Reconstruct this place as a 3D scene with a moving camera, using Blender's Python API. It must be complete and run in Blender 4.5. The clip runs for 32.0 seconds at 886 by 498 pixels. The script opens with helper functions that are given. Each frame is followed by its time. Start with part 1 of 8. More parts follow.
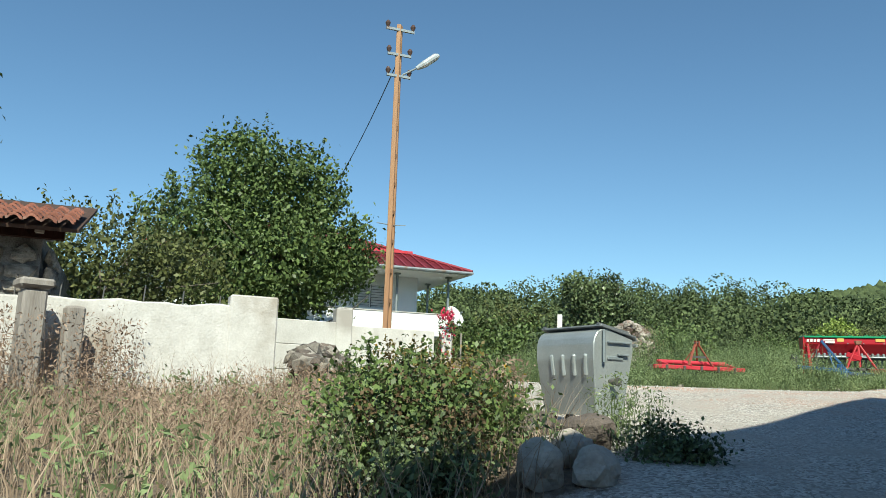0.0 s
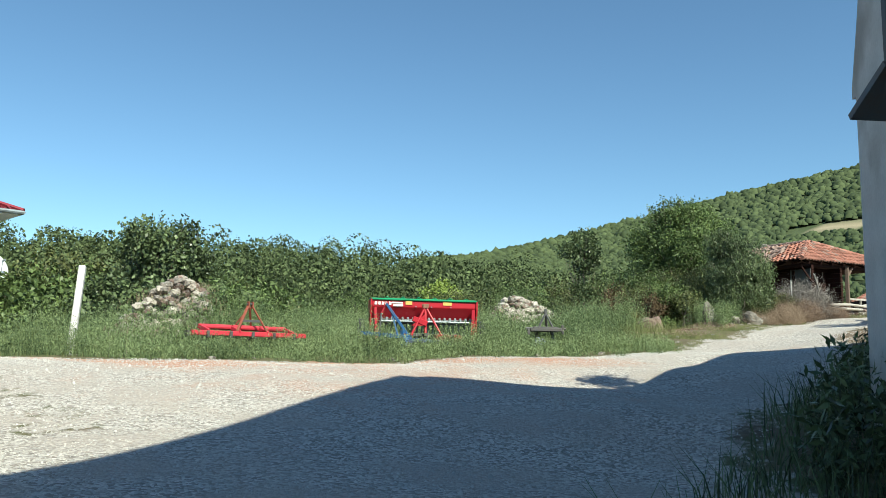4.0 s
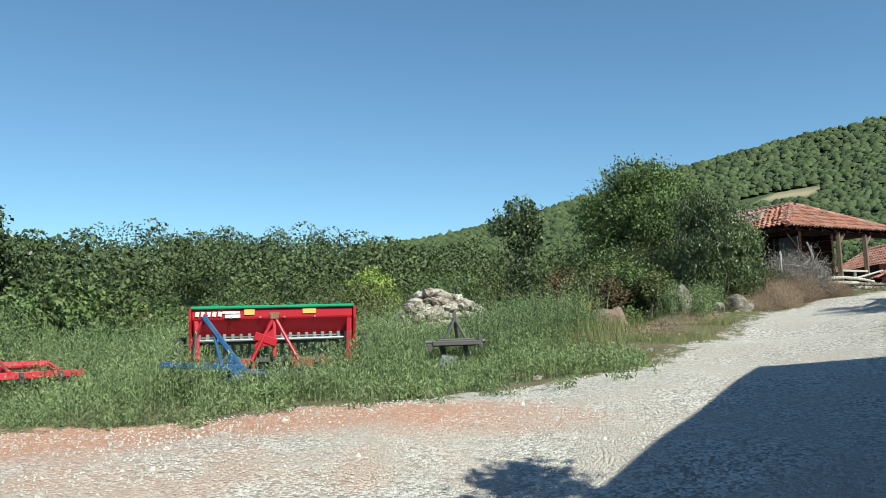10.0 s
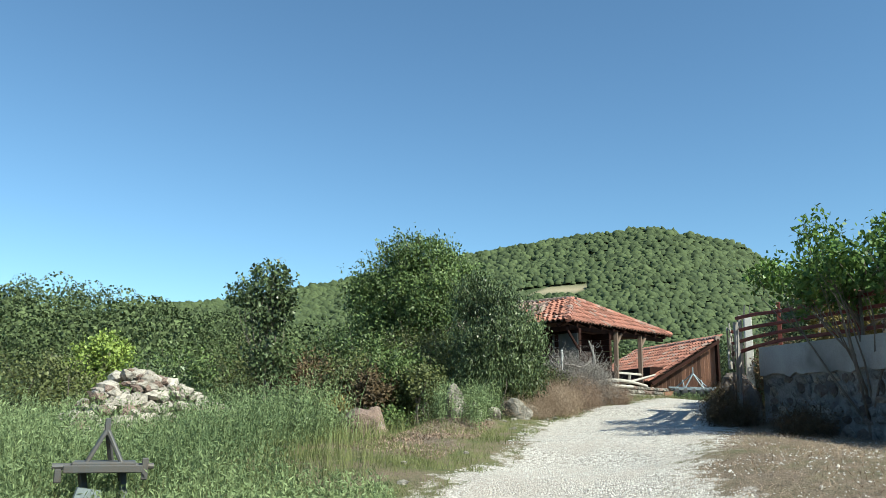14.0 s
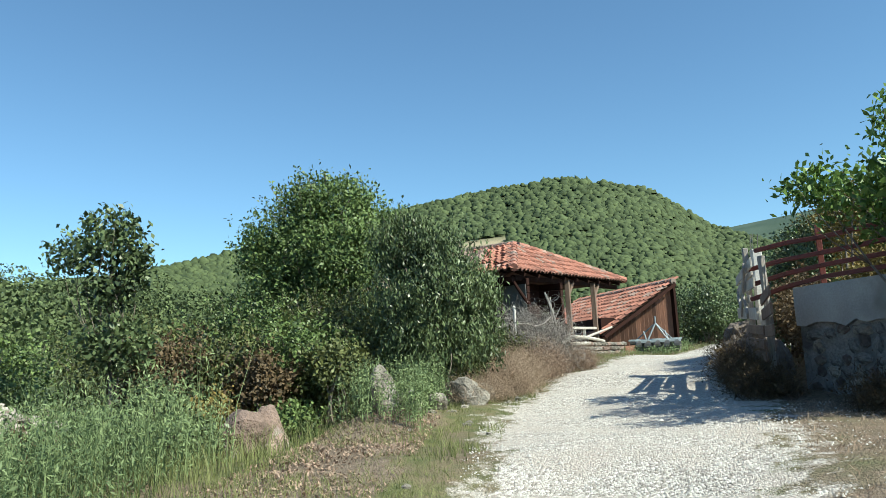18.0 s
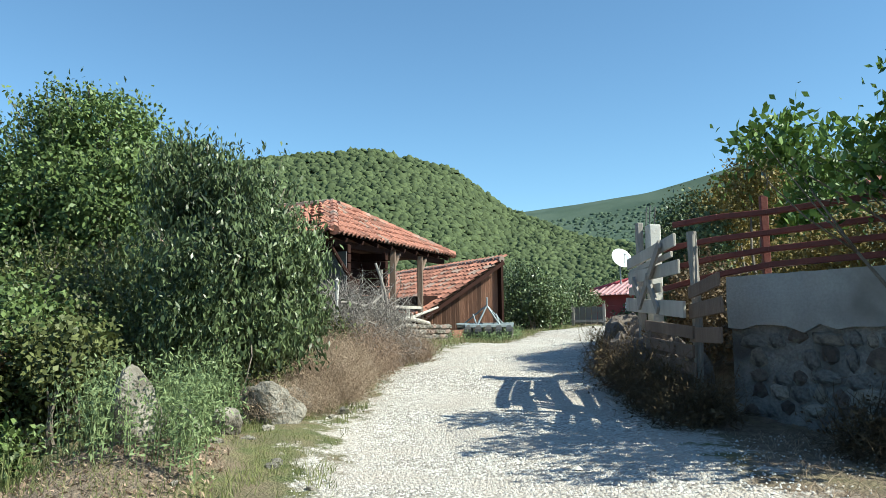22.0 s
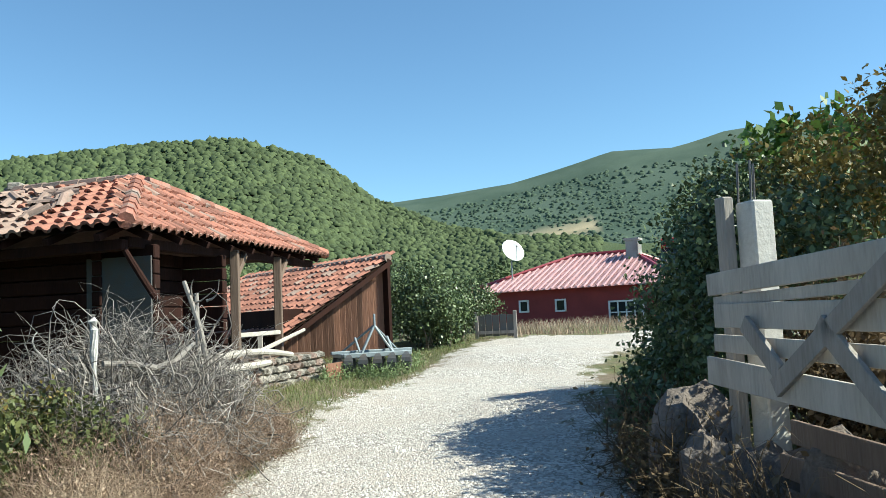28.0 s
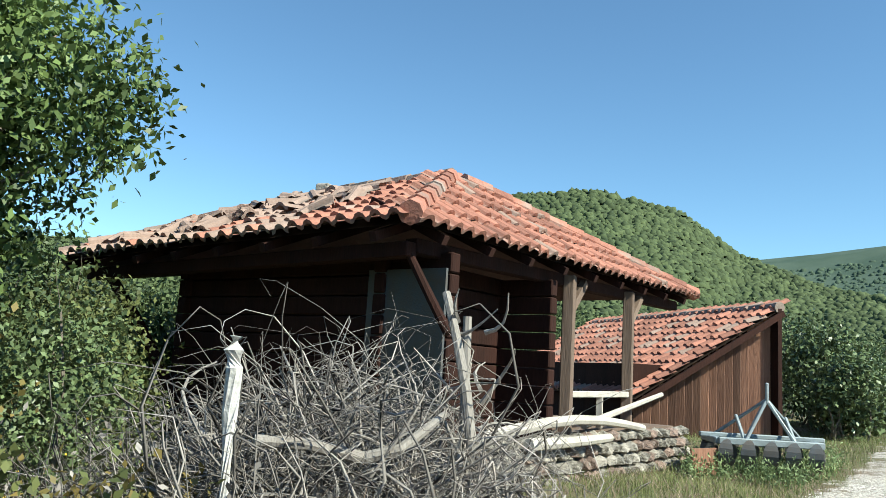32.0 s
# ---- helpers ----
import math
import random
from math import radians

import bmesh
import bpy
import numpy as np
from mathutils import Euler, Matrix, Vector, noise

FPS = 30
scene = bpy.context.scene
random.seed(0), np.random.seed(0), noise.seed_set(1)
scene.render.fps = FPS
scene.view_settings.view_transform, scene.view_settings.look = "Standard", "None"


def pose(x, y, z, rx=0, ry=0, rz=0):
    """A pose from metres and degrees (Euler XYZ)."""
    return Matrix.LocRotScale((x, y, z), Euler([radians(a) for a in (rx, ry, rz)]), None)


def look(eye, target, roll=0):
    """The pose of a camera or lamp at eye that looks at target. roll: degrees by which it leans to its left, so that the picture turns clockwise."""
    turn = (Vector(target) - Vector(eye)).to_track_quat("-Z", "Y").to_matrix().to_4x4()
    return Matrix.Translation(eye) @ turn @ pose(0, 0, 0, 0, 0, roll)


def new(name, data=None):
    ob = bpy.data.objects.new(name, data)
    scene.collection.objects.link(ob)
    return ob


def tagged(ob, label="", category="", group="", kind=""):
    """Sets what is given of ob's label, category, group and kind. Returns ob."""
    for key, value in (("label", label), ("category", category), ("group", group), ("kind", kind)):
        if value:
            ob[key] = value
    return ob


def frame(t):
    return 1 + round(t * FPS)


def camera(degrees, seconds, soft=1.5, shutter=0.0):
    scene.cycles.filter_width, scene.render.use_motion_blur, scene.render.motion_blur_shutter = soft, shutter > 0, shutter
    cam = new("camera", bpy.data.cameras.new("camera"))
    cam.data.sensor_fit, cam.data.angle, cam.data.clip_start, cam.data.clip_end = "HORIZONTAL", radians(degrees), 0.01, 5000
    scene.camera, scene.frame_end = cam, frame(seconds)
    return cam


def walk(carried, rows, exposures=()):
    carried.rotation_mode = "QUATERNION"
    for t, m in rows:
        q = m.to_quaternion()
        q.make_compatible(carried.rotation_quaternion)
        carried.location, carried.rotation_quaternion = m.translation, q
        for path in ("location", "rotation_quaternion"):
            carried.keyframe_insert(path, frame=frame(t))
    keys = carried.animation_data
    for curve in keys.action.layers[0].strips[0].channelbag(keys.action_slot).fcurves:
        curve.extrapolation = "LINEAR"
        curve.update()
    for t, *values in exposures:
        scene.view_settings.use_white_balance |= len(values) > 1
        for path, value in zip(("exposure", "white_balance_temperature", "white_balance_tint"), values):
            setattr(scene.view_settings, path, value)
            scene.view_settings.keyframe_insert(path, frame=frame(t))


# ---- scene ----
cam = camera(58.49, 32.0, 0.8)
PATH = [  # seconds, eye, target, lean in degrees
    (0, (-7.238, -29.088, 1.600), (-9.075, -28.379, 1.950), 1.8),
    (0.5, (-7.584, -28.696, 1.654), (-9.363, -27.851, 2.001), 1.8),
    (1, (-7.816, -28.210, 1.671), (-9.437, -27.094, 2.028), 0.3),
    (1.5, (-8.050, -27.674, 1.757), (-9.623, -26.487, 2.099), -0.0),
    (2, (-8.295, -27.225, 1.831), (-9.797, -25.945, 2.154), -1.2),
    (2.5, (-8.416, -26.758, 1.864), (-9.829, -25.373, 2.159), -1.4),
    (4.5, (-9.354, -24.709, 2.044), (-10.724, -23.274, 2.298), 1.1),
    (5, (-9.627, -24.25, 2.107), (-10.972, -22.791, 2.357), -0.1),
    (5.5, (-9.92, -23.919, 2.182), (-11.422, -22.632, 2.478), 4.0),
    (6, (-10.34, -23.631, 2.229), (-12.005, -22.579, 2.573), 1.6),
    (6.5, (-10.611, -23.225, 2.221), (-12.363, -22.32, 2.558), 1.1),
    (7, (-10.968, -22.846, 2.253), (-12.816, -22.15, 2.567), -1.6),
    (7.5, (-11.149, -22.447, 2.298), (-13.0, -21.743, 2.58), -3.2),
    (8, (-11.289, -21.958, 2.394), (-13.11, -21.172, 2.653), -1.4),
    (8.5, (-11.547, -21.487, 2.455), (-13.221, -20.421, 2.702), -2.0),
    (9, (-11.632, -20.92, 2.469), (-13.195, -19.693, 2.698), -1.8),
    (9.5, (-11.821, -20.412, 2.546), (-13.266, -19.047, 2.771), -1.3),
    (10, (-12.004, -19.948, 2.634), (-13.298, -18.439, 2.857), -1.8),
    (10.5, (-12.14, -19.511, 2.729), (-13.396, -17.977, 2.991), -1.5),
    (11, (-12.422, -19.177, 2.852), (-13.665, -17.639, 3.153), 1.6),
    (11.5, (-12.615, -18.853, 2.917), (-13.854, -17.323, 3.27), 0.9),
    (12, (-12.806, -18.485, 2.967), (-14.053, -16.965, 3.334), 2.1),
    (12.5, (-13.066, -18.089, 3.052), (-14.34, -16.593, 3.427), 1.8),
    (13, (-13.254, -17.487, 3.07), (-14.33, -15.848, 3.465), 1.1),
    (13.5, (-13.41, -16.94, 3.092), (-14.354, -15.224, 3.496), 0.8),
    (14, (-13.393, -16.624, 3.123), (-14.225, -14.85, 3.527), 1.0),
    (14.5, (-13.485, -16.102, 3.181), (-14.282, -14.308, 3.565), 4.0),
    (16.5, (-14.344, -14.006, 3.61), (-14.914, -12.119, 3.945), -1.9),
    (17, (-14.55, -13.607, 3.599), (-15.159, -11.731, 3.935), -2.7),
    (17.5, (-14.905, -13.098, 3.595), (-15.539, -11.229, 3.919), -2.3),
    (18, (-15.191, -12.646, 3.554), (-15.84, -10.778, 3.851), -3.0),
    (18.5, (-15.484, -12.247, 3.633), (-16.24, -10.417, 3.917), -2.5),
    (19, (-15.765, -11.903, 3.659), (-16.534, -10.072, 3.892), -3.1),
    (19.5, (-15.969, -11.489, 3.71), (-16.766, -9.67, 3.939), -2.5),
    (20, (-16.19, -11.055, 3.743), (-16.845, -9.177, 3.957), -1.7),
    (20.5, (-16.277, -10.622, 3.755), (-16.602, -8.66, 3.963), -2.9),
    (21, (-16.386, -10.171, 3.794), (-16.643, -8.2, 4.015), -1.5),
    (21.5, (-16.438, -9.759, 3.843), (-16.632, -7.78, 4.058), -0.9),
    (22, (-16.435, -9.308, 3.865), (-16.599, -7.325, 4.072), -0.8),
    (22.5, (-16.501, -8.834, 3.871), (-16.661, -6.851, 4.07), -0.5),
    (23, (-16.534, -8.387, 3.914), (-16.62, -6.399, 4.121), -0.0),
    (23.5, (-16.578, -7.923, 3.992), (-16.71, -5.939, 4.211), 1.1),
    (24, (-16.634, -7.556, 4.032), (-16.875, -5.583, 4.251), -0.1),
    (24.5, (-16.733, -6.987, 4.08), (-17.179, -5.048, 4.285), 1.7),
    (26.5, (-16.845, -5.298, 4.188), (-17.057, -3.316, 4.347), -0.8),
    (27, (-16.848, -4.788, 4.227), (-16.928, -2.797, 4.394), -1.9),
    (27.5, (-16.91, -4.286, 4.354), (-16.947, -2.294, 4.527), -2.4),
    (28, (-16.902, -3.751, 4.545), (-16.734, -1.766, 4.72), -2.6),
    (28.5, (-16.885, -3.302, 4.654), (-16.687, -1.323, 4.865), -2.3),
    (29, (-16.91, -2.894, 4.587), (-16.719, -0.915, 4.801), 1.3),
    (29.5, (-16.858, -2.495, 4.616), (-16.679, -0.514, 4.83), 3.5),
    (30, (-16.938, -1.962, 4.584), (-17.033, 0.018, 4.849), 1.5),
    (30.5, (-17.065, -1.516, 4.583), (-17.437, 0.427, 4.874), 0.1),
    (31, (-17.181, -1.023, 4.616), (-17.841, 0.844, 4.9), 1.1),
    (31.5, (-17.309, -0.635, 4.613), (-18.039, 1.203, 4.911), 1.7),
    (32, (-17.308, -0.176, 4.616), (-18.008, 1.674, 4.916), 3.4),
]
walk(cam, [(t, look(eye, target, lean)) for t, eye, target, lean in PATH], [(t, stops + 0.2, 6320 if t < 9 else 6180, -9) for t, stops in ((0, 0.27), (1, 0.38), (2, 0.35), (5, 0.5), (6, 0.0), (7, -0.1), (8.5, 0.0), (10, 0.3), (14, 0.55), (18, 0.6), (21, 0.7), (32, 0.75))])

# ---- world, sun ----
SUN_AZ, SUN_EL = radians(-15), radians(43)
world = bpy.data.worlds.new("sky")
scene.world = world
world.use_nodes = True
wn = world.node_tree.nodes
sky = wn.new("ShaderNodeTexSky")
sky.sky_type, sky.sun_disc = "NISHITA", False
sky.sun_elevation, sky.sun_rotation = SUN_EL, radians(105)
sky.altitude, sky.air_density, sky.dust_density, sky.ozone_density = 700, 1.0, 0.12, 4.4
world.node_tree.links.new(sky.outputs[0], wn["Background"].inputs[0])
wn["Background"].inputs[1].default_value = 0.1
sun_data = bpy.data.lights.new("sun", "SUN")
sun_data.energy, sun_data.angle, sun_data.color = 5.0, radians(0.53), (1.0, 0.9, 0.8)
sun = new("sun", sun_data)
sun.matrix_world = look((math.cos(SUN_EL) * math.cos(SUN_AZ) * 90, math.cos(SUN_EL) * math.sin(SUN_AZ) * 90, math.sin(SUN_EL) * 90), (0, 0, 0))

rng = np.random.default_rng(7)
rnd = random.Random(11)


# ---- materials ----
def material(name, base, second=None, rough=0.8, scale=6.0, fine=60.0, bump=0.3, metal=0.0, spread=0.25, stretch=(1, 1, 1), per_object=0.0, spec=0.5, depth=0.02, stain=None, stain_amount=0.35):
    """Two colours mixed by noise at two scales, fine relief, and an optional darker or rusty stain."""
    m = bpy.data.materials.new(name)
    m.use_nodes = True
    nt = m.node_tree
    n, l = nt.nodes, nt.links
    bsdf = n["Principled BSDF"]
    second = second or tuple(c * 0.7 for c in base)
    tc = n.new("ShaderNodeTexCoord")
    mp = n.new("ShaderNodeMapping")
    mp.inputs["Scale"].default_value = stretch
    l.new(tc.outputs["Object"], mp.inputs["Vector"])
    a = n.new("ShaderNodeTexNoise")
    a.inputs["Scale"].default_value, a.inputs["Detail"].default_value = scale, 6
    b = n.new("ShaderNodeTexNoise")
    b.inputs["Scale"].default_value, b.inputs["Detail"].default_value = fine, 4
    for t in (a, b):
        l.new(mp.outputs[0], t.inputs["Vector"])
    add = n.new("ShaderNodeMath")
    add.operation = "MULTIPLY_ADD"
    l.new(b.outputs["Fac"], add.inputs[0])
    add.inputs[1].default_value = 0.6
    l.new(a.outputs["Fac"], add.inputs[2])
    ramp = n.new("ShaderNodeMapRange")
    ramp.inputs["From Min"].default_value, ramp.inputs["From Max"].default_value = 0.8 - spread, 0.8 + spread
    l.new(add.outputs[0], ramp.inputs["Value"])
    mix = n.new("ShaderNodeMixRGB")
    mix.inputs[1].default_value, mix.inputs[2].default_value = (*base, 1), (*second, 1)
    l.new(ramp.outputs[0], mix.inputs[0])
    colour = mix.outputs[0]
    if stain:
        s = n.new("ShaderNodeTexNoise")
        s.inputs["Scale"].default_value, s.inputs["Detail"].default_value = scale * 0.35, 8
        l.new(mp.outputs[0], s.inputs["Vector"])
        sr = n.new("ShaderNodeMapRange")
        sr.inputs["From Min"].default_value, sr.inputs["From Max"].default_value = 0.62 - 0.2 * stain_amount, 0.75 - 0.2 * stain_amount
        l.new(s.outputs["Fac"], sr.inputs["Value"])
        sm = n.new("ShaderNodeMixRGB")
        l.new(sr.outputs[0], sm.inputs[0])
        l.new(colour, sm.inputs[1])
        sm.inputs[2].default_value = (*stain, 1)
        colour = sm.outputs[0]
    if per_object:
        oi = n.new("ShaderNodeObjectInfo")
        hsv = n.new("ShaderNodeHueSaturation")
        mr = n.new("ShaderNodeMapRange")
        mr.inputs["To Min"].default_value, mr.inputs["To Max"].default_value = 1 - per_object, 1 + per_object
        l.new(oi.outputs["Random"], mr.inputs["Value"])
        l.new(mr.outputs[0], hsv.inputs["Value"])
        l.new(colour, hsv.inputs["Color"])
        colour = hsv.outputs[0]
    l.new(colour, bsdf.inputs["Base Color"])
    bsdf.inputs["Roughness"].default_value, bsdf.inputs["Metallic"].default_value = rough, metal
    bsdf.inputs["Specular IOR Level"].default_value = spec
    if bump:
        bp = n.new("ShaderNodeBump")
        bp.inputs["Strength"].default_value, bp.inputs["Distance"].default_value = bump, depth
        l.new(add.outputs[0], bp.inputs["Height"])
        l.new(bp.outputs[0], bsdf.inputs["Normal"])
    return m


def island_material(name, dark, light, rough=0.6, glow_through=0.16, noise_scale=0.6):
    """Leaves, blades and stones in one mesh: each piece its own shade, with patches across the whole."""
    m = bpy.data.materials.new(name)
    m.use_nodes = True
    nt = m.node_tree
    n, l = nt.nodes, nt.links
    bsdf, out = n["Principled BSDF"], n["Material Output"]
    if glow_through:
        dark, light = tuple(min(0.8, c * 1.25) for c in dark), tuple(min(0.8, c * 1.25) for c in light)
    geo = n.new("ShaderNodeNewGeometry")
    tc = n.new("ShaderNodeTexCoord")
    ns = n.new("ShaderNodeTexNoise")
    ns.inputs["Scale"].default_value = noise_scale
    l.new(tc.outputs["Object"], ns.inputs["Vector"])
    ma = n.new("ShaderNodeMath")
    ma.operation = "MULTIPLY_ADD"
    l.new(geo.outputs["Random Per Island"], ma.inputs[0])
    ma.inputs[1].default_value = 0.65
    mb = n.new("ShaderNodeMath")
    mb.operation = "MULTIPLY_ADD"
    l.new(ns.outputs["Fac"], mb.inputs[0])
    mb.inputs[1].default_value, mb.inputs[2].default_value = 1.2, -0.42
    l.new(mb.outputs[0], ma.inputs[2])
    mix = n.new("ShaderNodeMixRGB")
    mix.use_clamp = True
    mix.inputs[1].default_value, mix.inputs[2].default_value = (*dark, 1), (*light, 1)
    l.new(ma.outputs[0], mix.inputs[0])
    l.new(mix.outputs[0], bsdf.inputs["Base Color"])
    bsdf.inputs["Roughness"].default_value = rough
    bsdf.inputs["Specular IOR Level"].default_value = 0.28
    if glow_through:
        tr = n.new("ShaderNodeBsdfTranslucent")
        l.new(mix.outputs[0], tr.inputs["Color"])
        ms = n.new("ShaderNodeMixShader")
        ms.inputs[0].default_value = glow_through
        l.new(bsdf.outputs[0], ms.inputs[1])
        l.new(tr.outputs[0], ms.inputs[2])
        l.new(ms.outputs[0], out.inputs["Surface"])
    return m


M_LEAF = island_material("leaf green", (0.02, 0.034, 0.011), (0.165, 0.225, 0.075), 0.46)
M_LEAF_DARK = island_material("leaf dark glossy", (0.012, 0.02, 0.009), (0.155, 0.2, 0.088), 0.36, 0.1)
M_LEAF_OLIVE = island_material("leaf olive", (0.028, 0.036, 0.013), (0.155, 0.17, 0.062), 0.5)
M_LEAF_LIME = island_material("leaf lime", (0.12, 0.17, 0.035), (0.27, 0.33, 0.08), 0.5)
M_LEAF_WALNUT = island_material("leaf walnut", (0.03, 0.06, 0.013), (0.15, 0.23, 0.055), 0.4, 0.2)
M_LEAF_AUTUMN = island_material("leaf turning", (0.075, 0.07, 0.022), (0.22, 0.16, 0.05), 0.55)
M_BRAMBLE = island_material("bramble brown", (0.035, 0.026, 0.014), (0.16, 0.11, 0.06), 0.6)
M_LEAF_FAR = island_material("far woods", (0.013, 0.021, 0.009), (0.122, 0.155, 0.062), 0.75, 0.08, 0.22)
M_LEAF_HILL = island_material("hill woods", (0.028, 0.042, 0.017), (0.095, 0.122, 0.05), 0.85, 0.0, 0.14)
# Mountain greens shifted towards blue: distance haze put into the colour.
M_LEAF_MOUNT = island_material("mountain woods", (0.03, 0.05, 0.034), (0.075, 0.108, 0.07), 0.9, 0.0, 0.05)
M_WEED = island_material("tall weed", (0.06, 0.092, 0.04), (0.25, 0.31, 0.145), 0.6, 0.25)
M_GRASS = island_material("grass", (0.08, 0.1, 0.035), (0.23, 0.24, 0.1), 0.6, 0.25)
M_DRY = island_material("dry grass", (0.17, 0.115, 0.08), (0.44, 0.345, 0.26), 0.75, 0.25)
M_DRYBROWN = island_material("dry brown weed", (0.13, 0.085, 0.062), (0.38, 0.28, 0.21), 0.8, 0.15)
M_TWIG = island_material("bare twigs", (0.03, 0.026, 0.024), (0.42, 0.38, 0.35), 0.8, 0.0)
M_GRAVEL = island_material("gravel stones", (0.36, 0.335, 0.31), (0.66, 0.63, 0.59), 0.85, 0.0, 2.0)
M_RED_BERRY = island_material("red berries and petals", (0.32, 0.01, 0.04), (0.6, 0.035, 0.11), 0.5, 0.2)
M_YELLOW_LEAF = island_material("yellow leaves", (0.35, 0.2, 0.02), (0.6, 0.42, 0.06), 0.5, 0.3)
M_BARK = material("bark", (0.12, 0.095, 0.075), (0.2, 0.17, 0.14), 0.9, 9, 50, 0.6, stretch=(1, 1, 0.3))
M_GREYWOOD = material("weathered grey wood", (0.34, 0.31, 0.285), (0.2, 0.175, 0.155), 0.85, 5, 70, 0.5, stretch=(1, 1, 0.12))
M_PALEWOOD = material("bleached wood", (0.52, 0.48, 0.43), (0.36, 0.32, 0.28), 0.85, 5, 60, 0.5, stretch=(1, 1, 0.15))
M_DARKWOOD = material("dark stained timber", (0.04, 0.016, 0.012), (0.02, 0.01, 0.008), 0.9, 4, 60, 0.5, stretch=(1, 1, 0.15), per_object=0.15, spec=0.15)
M_BROWNWOOD = material("brown plank", (0.3, 0.15, 0.095), (0.15, 0.07, 0.045), 0.8, 4, 60, 0.6, stretch=(1, 1, 0.1), per_object=0.45)
M_POSTWOOD = material("porch post wood", (0.2, 0.14, 0.105), (0.12, 0.08, 0.06), 0.8, 4, 60, 0.5, stretch=(1, 1, 0.1))
M_POLE = material("orange brown pole timber", (0.42, 0.24, 0.13), (0.3, 0.16, 0.085), 0.75, 3, 50, 0.4, stretch=(1, 1, 0.05))
M_TILE = material("weathered red roof tile", (0.37, 0.165, 0.115), (0.24, 0.095, 0.068), 0.85, 5, 40, 0.45, per_object=0.32, stain=(0.27, 0.21, 0.18), stain_amount=0.7)
M_TILE_PALE = material("weathered pale tile", (0.33, 0.235, 0.195), (0.24, 0.16, 0.13), 0.92, 5, 40, 0.5, per_object=0.14, stain=(0.2, 0.155, 0.13), stain_amount=0.8)
M_ROOFDECK = material("roof boards", (0.09, 0.05, 0.035), (0.05, 0.03, 0.022), 0.9)
M_STONE = material("field stone", (0.4, 0.36, 0.31), (0.22, 0.195, 0.17), 0.92, 5, 30, 0.8, depth=0.03, per_object=0.3, stain=(0.12, 0.11, 0.1), stain_amount=0.5)
M_STONE_PALE = material("pale field stone", (0.47, 0.42, 0.365), (0.3, 0.262, 0.225), 0.92, 5, 30, 0.8, depth=0.03, per_object=0.28, stain=(0.17, 0.15, 0.13), stain_amount=0.35)
M_STONE_PINK = material("pinkish stone", (0.36, 0.255, 0.21), (0.17, 0.12, 0.1), 0.92, 5, 30, 0.9, depth=0.05, per_object=0.25, stain=(0.45, 0.41, 0.37), stain_amount=0.3)
M_STONE_DARK = material("dark wall stone", (0.18, 0.145, 0.125), (0.085, 0.07, 0.062), 0.92, 4, 30, 0.8, depth=0.04, per_object=0.35, stain=(0.26, 0.24, 0.21), stain_amount=0.3)
M_LIMESTONE = material("pale limestone", (0.42, 0.385, 0.335), (0.2, 0.178, 0.15), 0.92, 6, 30, 0.9, depth=0.05, stain=(0.12, 0.105, 0.085), stain_amount=0.9)
M_MORTAR = material("grey mortar", (0.3, 0.29, 0.28), (0.15, 0.145, 0.14), 0.95, 5, 40, 0.8, depth=0.04, stain=(0.1, 0.097, 0.095), stain_amount=0.5)
M_CONCRETE = material("concrete", (0.4, 0.39, 0.375), (0.28, 0.27, 0.26), 0.9, 2, 40, 0.35, stain=(0.2, 0.19, 0.18), stain_amount=0.5)
M_CONC_WHITE = material("pale render", (0.62, 0.6, 0.57), (0.48, 0.46, 0.43), 0.9, 2.5, 30, 0.5, depth=0.02, stain=(0.36, 0.33, 0.3), stain_amount=0.5)
M_WHITE = material("white wall paint", (0.8, 0.81, 0.82), (0.74, 0.75, 0.76), 0.75, 1.2, 30, 0.1, stain=(0.68, 0.68, 0.67), stain_amount=0.3)
M_WHITEWASH = material("whitewash", (0.66, 0.64, 0.62), (0.48, 0.46, 0.435), 0.9, 3, 30, 0.5, depth=0.03, stain=(0.36, 0.32, 0.28), stain_amount=0.5)
M_REDROOF = material("crimson roof sheet", (0.3, 0.045, 0.06), (0.24, 0.035, 0.048), 0.38, 2, 30, 0.05)
# Pale pink stands in for the sun's reflection on the crimson front slope.
M_GLAREROOF = material("roof sheet with painted sun glare", (0.66, 0.42, 0.43), (0.56, 0.33, 0.34), 0.3, 1.5, 30, 0.08)
M_REDWALL = material("dark red wall paint", (0.24, 0.04, 0.04), (0.19, 0.032, 0.032), 0.8, 2, 30, 0.2)
M_REDPAINT = material("bright red machine paint", (0.46, 0.014, 0.03), (0.38, 0.012, 0.025), 0.4, 3, 50, 0.08, stain=(0.3, 0.05, 0.04), stain_amount=0.2)
M_CORAL = material("faded red paint", (0.58, 0.045, 0.07), (0.48, 0.03, 0.05), 0.5, 3, 50, 0.1, stain=(0.33, 0.09, 0.07), stain_amount=0.3)
M_GREENPAINT = material("green machine paint", (0.03, 0.3, 0.14), (0.025, 0.25, 0.11), 0.4, 3, 50, 0.05)
M_BLUEPAINT = material("blue machine paint", (0.025, 0.11, 0.28), (0.02, 0.075, 0.19), 0.5, 3, 50, 0.1, stain=(0.2, 0.12, 0.08), stain_amount=0.4)
M_DARKSTEEL = material("dark steel", (0.1, 0.11, 0.12), (0.12, 0.1, 0.085), 0.55, 6, 60, 0.2, metal=0.3)
M_GREYSTEEL = material("grey painted steel", (0.3, 0.34, 0.36), (0.22, 0.25, 0.27), 0.5, 5, 50, 0.15, metal=0.3, stain=(0.2, 0.13, 0.09), stain_amount=0.3)
